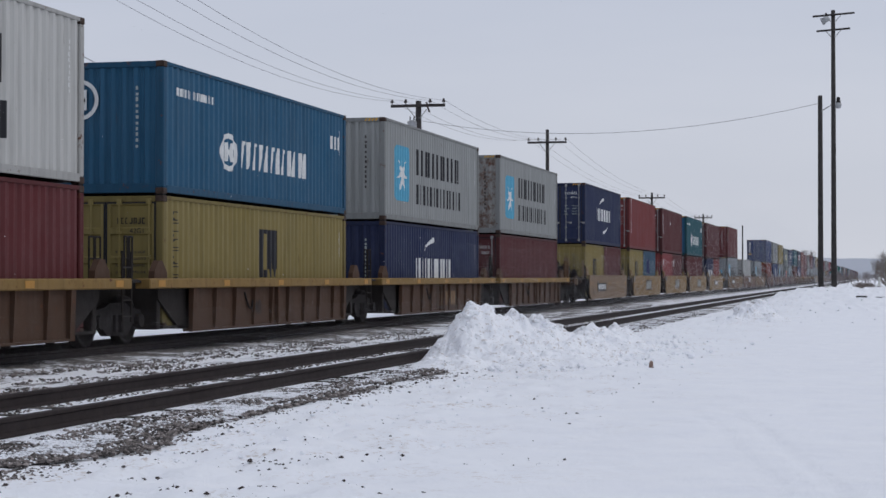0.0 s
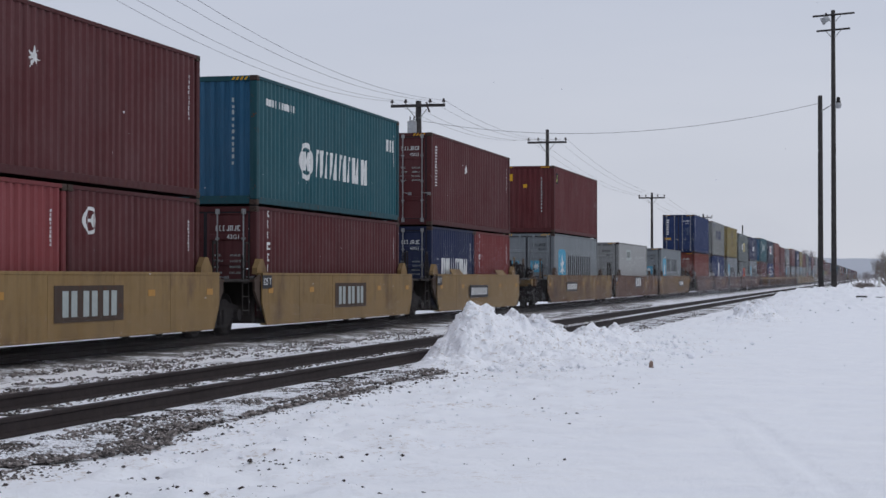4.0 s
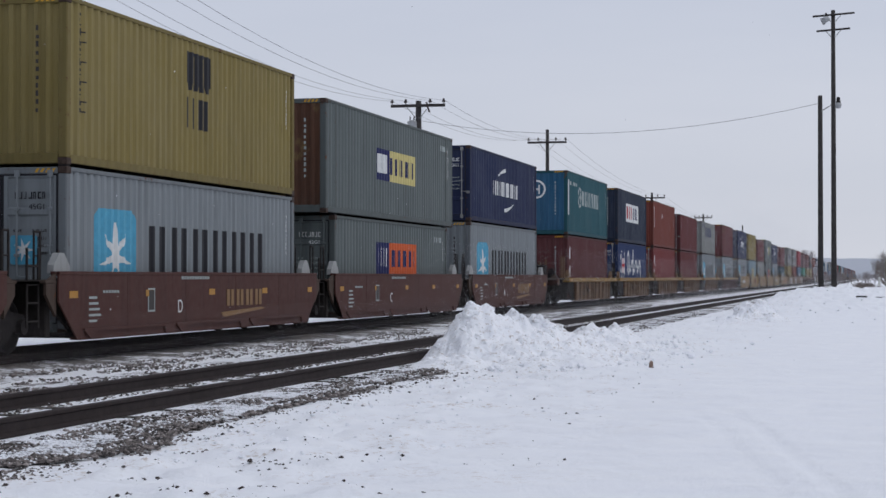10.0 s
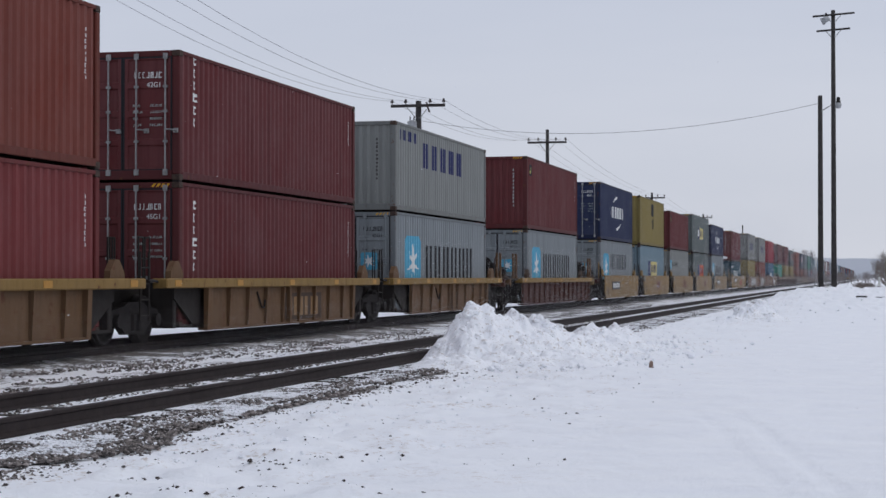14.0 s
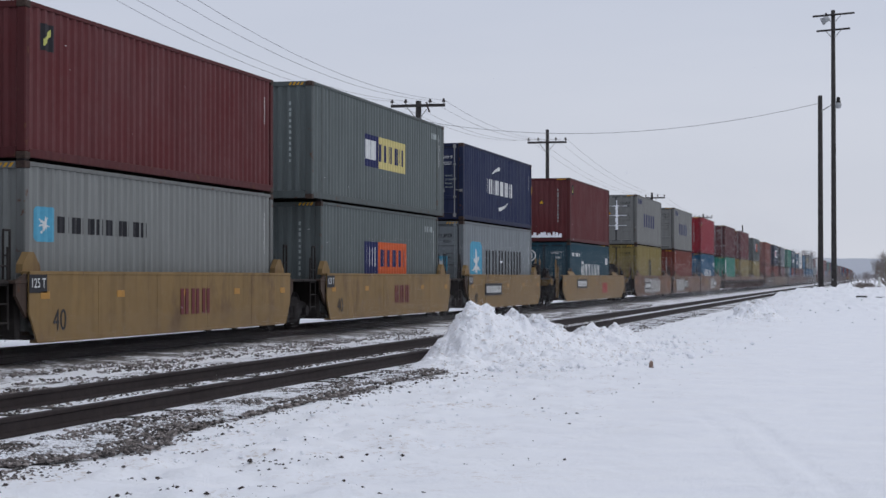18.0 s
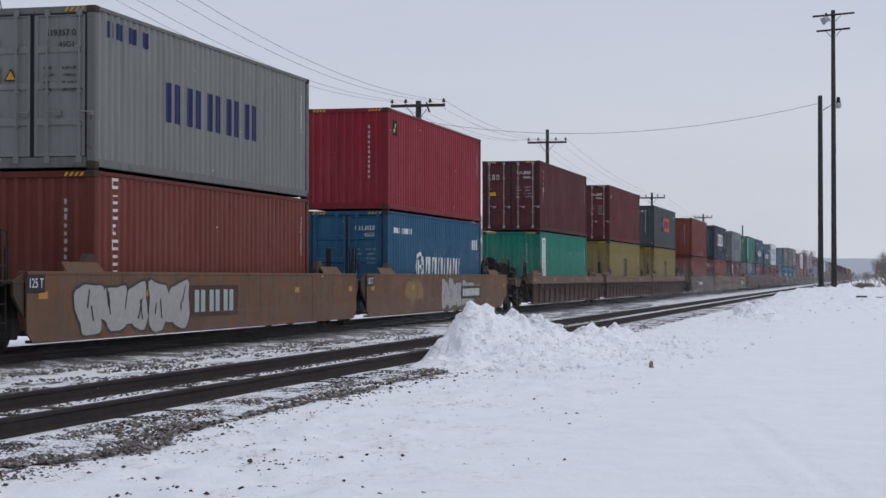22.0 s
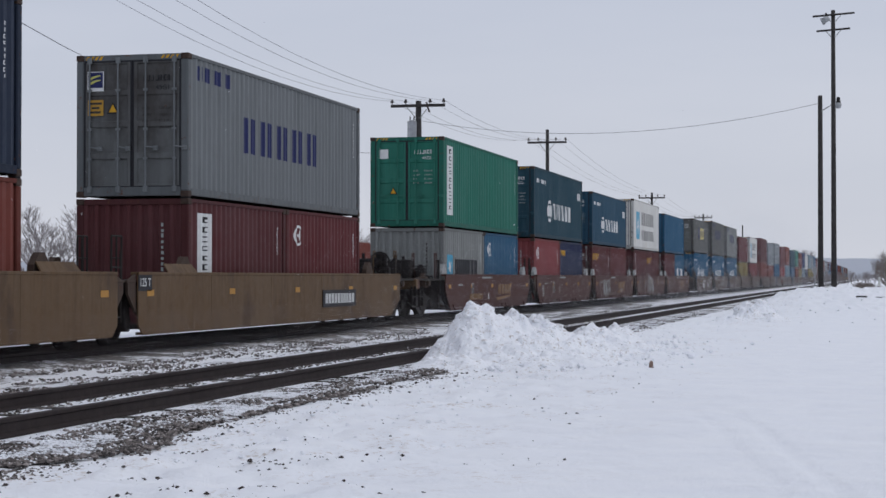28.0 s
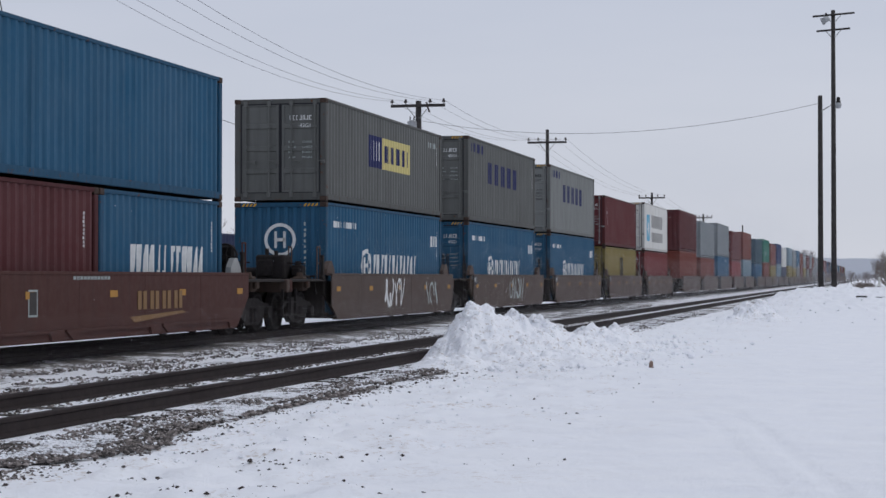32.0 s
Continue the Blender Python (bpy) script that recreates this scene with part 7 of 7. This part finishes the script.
def build_poles():
    for k, (x, y, top, az) in enumerate(LINE):
        arm = (2.75, 2.75, 2.75, 2.75, 2.4, 0)[k]
        label = ("weathered wooden utility pole with crossarm and transformer", "weathered wooden utility pole with a single crossarm")[k != 1]
        utility_pole(x, y, top, az, arm, label if arm else "bare weathered wooden pole", transformer=(k == 1), r=(0.17, 0.205)[k == 1])
    for u in (-0.95, -0.45, 0.45, 0.95):
        for a, b in zip(LINE, LINE[1:5]):
            w = u * 2.75 / 2
            span("thin dark overhead wire in the pole line", (a[0] + w, a[1], a[3] + 0.25), (b[0] + w, b[1], b[3] + 0.25), 0.55 + 0.004 * (b[1] - a[1]) + (0.55 if a[1] < 50 else 0), 0.008)
    span("service cable sagging between two poles", (-20.9, 40.0, 7.80), (-21.9, 84.0, 7.50), 1.22, 0.011)
    g = thing("service_mast", "thin dark mast with a short bracket arm", "mast", (-21.02, 40.2, -0.3))
    part("shaft", Geo().rod((0, 0, -0.3), (0, 0, 7.7), 0.018, 6).mesh("shaft"), plain("pale_steel", (0.55, 0.57, 0.60), 0.6, 0, 0.1, 6), g)
    part("bracket", Geo().cbox(-1.6, 0.05, -0.04, 0.04, 7.66, 7.74, 0.01).rod((0, 0, 7.7), (-0.3, 0, 9.0), 0.015, 5).mesh("bracket"), IRON, g)
    # two poles in the yard
    t = thing("light_pole", "tall dark wooden pole with floodlight and two crossarms", "light pole", (-1.635, 77.5, -0.5))
    part("shaft", Geo().rod((0, 0, -0.5), (0, 0, 13.24), 0.125, 12, 0.088).mesh("shaft", True), WOOD, t)
    for z, w0, w1 in ((13.03, -0.86, 0.90), (12.38, -0.70, 0.72)):
        part("crossarm", Geo().cbox(w0, w1, -0.16, -0.07, z - 0.038, z + 0.038, 0.01).mesh("crossarm"), WOOD, t, at=Matrix.Translation((0, 0, z)) @ pose(0, 0, 0, 0, -3.5, 0) @ Matrix.Translation((0, 0, -z)))
        part("brace", Geo().rod((0.32, -0.11, z - 0.03), (0.06, -0.11, z - 0.33), 0.018, 5).rod((-0.32, -0.11, z - 0.03), (-0.06, -0.11, z - 0.33), 0.018, 5).mesh("brace"), GALV, t)
    lamp = part("floodlight", Geo().rod((-0.44, -0.2, 12.74), (-0.18, -0.16, 12.90), 0.15, 14, 0.10).rod((-0.46, -0.205, 12.727), (-0.43, -0.2, 12.745), 0.165, 14).mesh("floodlight", True), GALV, t, "grey bell-shaped floodlight")
    part("bracket", Geo().rod((-0.22, -0.16, 12.86), (-0.30, -0.13, 13.10), 0.05, 6).mesh("bracket"), IRON, lamp)
    u = thing("utility_pole", "shorter dark wooden pole with a wire and lamp bracket", "utility pole", (-2.22, 78.5, -0.5), "poles of the wire line")
    part("shaft", Geo().rod((0, 0, -0.5), (0, 0, 9.68), 0.13, 12, 0.10).mesh("shaft", True), WOOD, u)
    part("lamp_arm", Geo().rod((0.05, -0.1, 9.0), (0.35, -0.3, 9.15), 0.025, 6).rod((0.35, -0.3, 9.15), (0.80, -1.35, 9.32), 0.025, 6).mesh("lamp_arm"), GALV, u)
    part("lamp", Geo().rod((0.80, -1.40, 8.98), (0.80, -1.40, 9.16), 0.10, 10, 0.14).rod((0.80, -1.40, 9.16), (0.80, -1.40, 9.22), 0.15, 10, 0.11).mesh("lamp"), GALV, u, "small grey yard lamp")
    part("lamp_cap", Geo().rod((0.80, -1.40, 9.22), (0.80, -1.40, 9.46), 0.10, 8, 0.06).mesh("lamp_cap"), IRON, u)
    span("single wire crossing high over the tracks", (-21.5, 84.0, 8.95), (-2.25, 78.5, 8.85), 0.94, 0.010)


build_poles()


# ---- far side: trees, parked boxes, hills ----
def bare_tree(seed, height):
    rnd = random.Random(seed)
    trunk, crown = Geo(), Geo()

    def grow(p, d, length, r, depth):
        q = p
        for k in range(2):
            d = (d + Vector((rnd.uniform(-.14, .14), rnd.uniform(-.14, .14), rnd.uniform(-.02, .12)))).normalized()
            e = q + d * length / 2
            (trunk if depth == 0 else crown).rod(q, e, r * (1 - 0.2 * k), 6 if depth < 2 else 3, r * (0.8 - 0.2 * k))
            q = e
        if depth >= 5:
            for _ in range(4):        # finest twigs
                a = p.lerp(q, rnd.uniform(0.2, 1.0))
                e = a + (d + Vector((rnd.uniform(-1, 1), rnd.uniform(-1, 1), rnd.uniform(-.3, .8)))).normalized() * rnd.uniform(0.25, 0.6)
                crown.add([a, e, a + Vector((rnd.uniform(-.025, .025), rnd.uniform(-.025, .025), 0.012))], [(0, 1, 2)])
            return
        for _ in range(rnd.choice((2, 3, 3)) if depth else 4):
            side = Vector((rnd.uniform(-1, 1), rnd.uniform(-1, 1), rnd.uniform(-0.1, 0.7))).normalized()
            grow(p.lerp(q, rnd.uniform(0.45, 1.0)), (d * 0.75 + side * 0.75).normalized(), length * rnd.uniform(0.6, 0.82), max(0.018, r * 0.55), depth + 1)

    grow(Vector((0, 0, -0.4)), Vector((0, 0, 1)), height * 0.32, height * 0.018, 0)
    return trunk.mesh("trunk"), crown.mesh("crown")


def build_background():
    rnd = random.Random(21)
    kinds = [bare_tree(k, 10.0) for k in (2, 5, 9, 14)]
    k = 0

    def plant(x, y, h, label="bare leafless tree with grey-brown branches", bark=None):
        nonlocal k
        tr, cr = kinds[k % 4]
        t = thing("bare_tree", label, "tree", Matrix.Translation((x, y, -0.6)) @ Matrix.Rotation(rnd.random() * 6.28, 4, "Z") @ Matrix.Scale(h * 1.4 / 10.0, 4), "bare trees behind the tracks")
        part("trunk", tr, bark or HAZED_BARK, t)
        part("crown", cr, bark or HAZED_BARK, t)
        k += 1
    def place(angle, dist):
        return -dist * math.sin(radians(angle)), dist * math.cos(radians(angle))
    for j in range(74):          # wood behind the tracks
        a, d = 9.5 + 0.30 * j + rnd.uniform(-0.25, 0.25), rnd.uniform(205, 285)
        plant(*place(a, d), rnd.uniform(6.8, 9.4) * (1.15 if 23 < a < 27 and j % 3 == 0 else 1.0))
    for a, h in ((24.4, 13.4), (23.6, 14.2), (22.9, 12.5), (26.6, 11.0), (12.2, 9.5)):
        plant(*place(a, 236), h)
    plant(-24.0, 640, 13.8)
    plant(-29.0, 660, 11.0)
    for j in range(26):          # thicket at the end of the yard
        plant(1.35 + rnd.uniform(-0.3, 3.5), 150 + rnd.uniform(-6, 30), rnd.uniform(3.0, 4.6), "dark bare shrub tree at the far yard edge", TWIG)
    for j in range(34):
        plant(-9 + rnd.uniform(-5, 14), 380 + rnd.uniform(0, 160), rnd.uniform(2.2, 3.6), "low bare tree beyond the yard")
    # containers on trailers, parked in a row beyond the tracks
    for k, (c, lab) in enumerate((("dustyred", "dull faded red"), ("navy", "navy blue"), ("bluegrey", "blue-grey"), ("redbrown", "red-brown"))):
        b = Box40(c, 12.192, HIGH, "w", f"{lab} container on a trailer parked beyond the tracks", far=True)
        b.ob["group"] = "containers parked beyond the tracks"
        b.ob.matrix_basis = pose(-42.1 + 0.3 * k, 97.6 + 13.4 * k, 1.2)
        part("chassis", once("chassis", lambda: Geo().cbox(-0.5, 0.5, -5.9, 5.9, -0.35, 0.02, .03).mesh("chassis")), IRON, b.ob)
        for sx in (-0.95, 0.95):
            for y in (3.6, 4.9):
                part("wheel", once("trailer_wheel", lambda: Geo().rod((-0.14, 0, 0), (0.14, 0, 0), 0.5, 14).mesh("wheel")), IRON, b.ob, at=(sx, y, -1.15))
            part("landing_leg", once("landing_leg", lambda: Geo().cbox(-.07, .07, -.07, .07, -1.7, -.3, .01).mesh("landing_leg")), IRON, b.ob, at=(sx * 0.5, -3.5, 0))
    v = thing("parked_truck", "white truck parked beyond the tracks", "truck", pose(-38.8, 88.6, -0.55, 0, 0, 12) @ Matrix.Scale(1.7, 4))
    part("body", Geo().slab([(-0.95, -2.6, 0.45), (-0.95, -2.6, 1.0), (-0.95, -1.0, 1.12), (-0.95, 2.6, 1.12), (-0.95, 2.7, 0.45)], (1.9, 0, 0)).mesh("body"), PAINT["white"], v)
    cab = part("cab", Geo().slab([(-0.85, -1.1, 1.1), (-0.78, -0.5, 1.78), (-0.78, 0.75, 1.80), (-0.85, 1.0, 1.1)], (1.66, 0, 0)).mesh("cab"), PAINT["white"], v)
    part("windscreen", Geo().slab([(-0.72, -1.08, 1.17), (0.72, -1.08, 1.17), (0.66, -0.56, 1.72), (-0.66, -0.56, 1.72)], (0, -0.02, 0.01)).mesh("windscreen"), LET["black"], cab)
    part("side_window", Geo().slab([(0.815, -0.75, 1.2), (0.815, 0.7, 1.2), (0.80, 0.6, 1.68), (0.80, -0.45, 1.68)], (0.012, 0, 0)).mesh("side_window"), LET["black"], cab)
    for sx in (-0.85, 0.85):
        for y in (-1.7, 1.75):
            part("wheel", once("pickup_wheel", lambda: Geo().rod((-0.12, 0, 0), (0.12, 0, 0), 0.38, 14).mesh("wheel")), IRON, v, at=(sx, y, 0.38))
    # dry brush and timbers at the top of the bank
    rb, g = random.Random(31), Geo()
    for k in range(420):
        p = Vector((rb.gauss(0, 0.17), rb.gauss(0, 0.25), -0.08))
        q = p + Vector((rb.uniform(-.35, .35), rb.uniform(-.3, .3), rb.uniform(0.07, 0.22) * math.exp(-(p.x / 0.4) ** 2)))
        g.rod(p, q, 0.008, 3, 0.003)
    bush = thing("dry_bush", "clump of dry brown brush half buried in snow", "bush", (-0.37, 74.5, ground_z(-0.37, 74.5) + 0.05))
    part("stems", g.mesh("stems"), TWIG, bush)
    for x, y, z, r, w in ((-0.43, 68.1, 0.0, 8, 0.40), (0.32, 68.3, 0.0, -4, 0.46)):
        m = thing("timber", "dark timber lying in the snow bank", "timber", pose(x, y, ground_z(x, y) + 0.03, 0, 0, r), "timbers in the snow")
        part("beam", Geo().cbox(-w / 2, w / 2, -0.05, 0.05, -0.05, 0.012, 0.010).mesh("beam"), TIE, m)
    m = thing("marker_post", "short white marker post beyond the bank", "post", (0.42, 130.0, -0.3))
    part("post", Geo().cbox(-0.09, 0.09, -0.08, 0.08, 0, 1.6, 0.02).mesh("post"), PAINT["white"], m)
    m = thing("signal_post", "thin pale signal post by the far track", "signal", (-10.4, 330.0, -0.3))
    part("mast", Geo().rod((0, 0, 0), (0, 0, 3.2), 0.10, 8).mesh("mast"), GALV, m)
    part("head", Geo().cbox(-0.35, 0.35, -0.2, 0.2, 2.2, 3.4, 0.03).mesh("head"), GALV, m)
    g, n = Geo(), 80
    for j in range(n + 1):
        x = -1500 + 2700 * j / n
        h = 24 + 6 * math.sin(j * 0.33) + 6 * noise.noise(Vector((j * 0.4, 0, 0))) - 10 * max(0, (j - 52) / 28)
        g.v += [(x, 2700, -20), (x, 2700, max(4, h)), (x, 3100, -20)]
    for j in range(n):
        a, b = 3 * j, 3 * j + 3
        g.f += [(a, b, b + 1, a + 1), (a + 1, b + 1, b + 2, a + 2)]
    # the haze over the hills is put into this pale blue-grey
    tagged(dress(new("backdrop", g.mesh("backdrop")), plain("haze_tinted_hill", (0.57, 0.59, 0.63), 1.0, 0, 0.10, 0.004, 0.0)), "distant wooded hills coloured pale for winter haze", "hills", kind="structure")


build_background()
build_stones()


# ---- snow in the air ----
FLAKES = []


def flakes(name, label, count, box, size, seed, drift, low=1.0, spread=1.0):
    """Small flat flakes spread through a box of air, all drifting one way."""
    rng = np.random.default_rng(seed)
    u = rng.random((count, 3))
    (x0, x1), (y0, y1), (z0, z1) = box
    c = np.stack([x0 + (x1 - x0) * u[:, 0], y0 + (y1 - y0) * u[:, 1] ** spread, z0 + (z1 - z0) * u[:, 2] ** low], 1)
    r = rng.uniform(size[0], size[1], (count, 1))
    a = rng.normal(size=(count, 3))
    a /= np.linalg.norm(a, axis=1, keepdims=True)
    b = np.cross(a, rng.normal(size=(count, 3)))
    b /= np.linalg.norm(b, axis=1, keepdims=True)
    vs = np.stack([c + a * r, c - a * r * 0.5 + b * r * 0.87, c - a * r * 0.5 - b * r * 0.87], 1).reshape(-1)
    me = bpy.data.meshes.new(name)
    me.vertices.add(3 * count)
    me.vertices.foreach_set("co", vs)
    me.loops.add(3 * count)
    me.loops.foreach_set("vertex_index", np.arange(3 * count))
    me.polygons.add(count)
    me.polygons.foreach_set("loop_start", np.arange(count) * 3)
    me.update(calc_edges=True)
    me.materials.append(None)
    ob = tagged(dress(new(name, me), FROST), label, "snow", kind="stuff")
    FLAKES.append((ob, drift))


flakes("falling_snow", "sparse white snowflakes drifting through the air", 3200, ((-22, 14), (9, 60), (-1, 38)), (0.005, 0.010), 41, (-0.5, -0.6, -1.1))
flakes("blown_snow", "fine snow whirled up along the distant cars", 300000, ((-12.9, -9.0), (125, 480), (-0.15, 7.6)), (0.0062, 0.0110), 43, (0.02, -0.5, 0.0), 1.3)
flakes("blown_snow", "thin snow dust trailing low beside the wheels", 240000, ((-13.1, -10.8), (22, 56), (-0.18, 0.7)), (0.0009, 0.0015), 45, (0.0, -0.1, 0.0), 2.0)
flakes("blown_snow", "fine snow whirled up beside the well cars", 400000, ((-12.95, -10.2), (46, 150), (-0.18, 2.3)), (0.0021, 0.0037), 44, (0.01, -0.3, 0.0), 2.0, 0.8)


def motions():
    """The whole train rolls past at one speed; the snow drifts."""
    for ob, d in FLAKES:
        walk(ob, [(t, pose(d[0] * t, d[1] * t, d[2] * t)) for t in (0, 16, 32)])
    for ob, s, z in MOVERS:
        walk(ob, [(t, pose(TRAIN_X, s - SPEED * t, z)) for t in (0, 16, 32)])


motions()
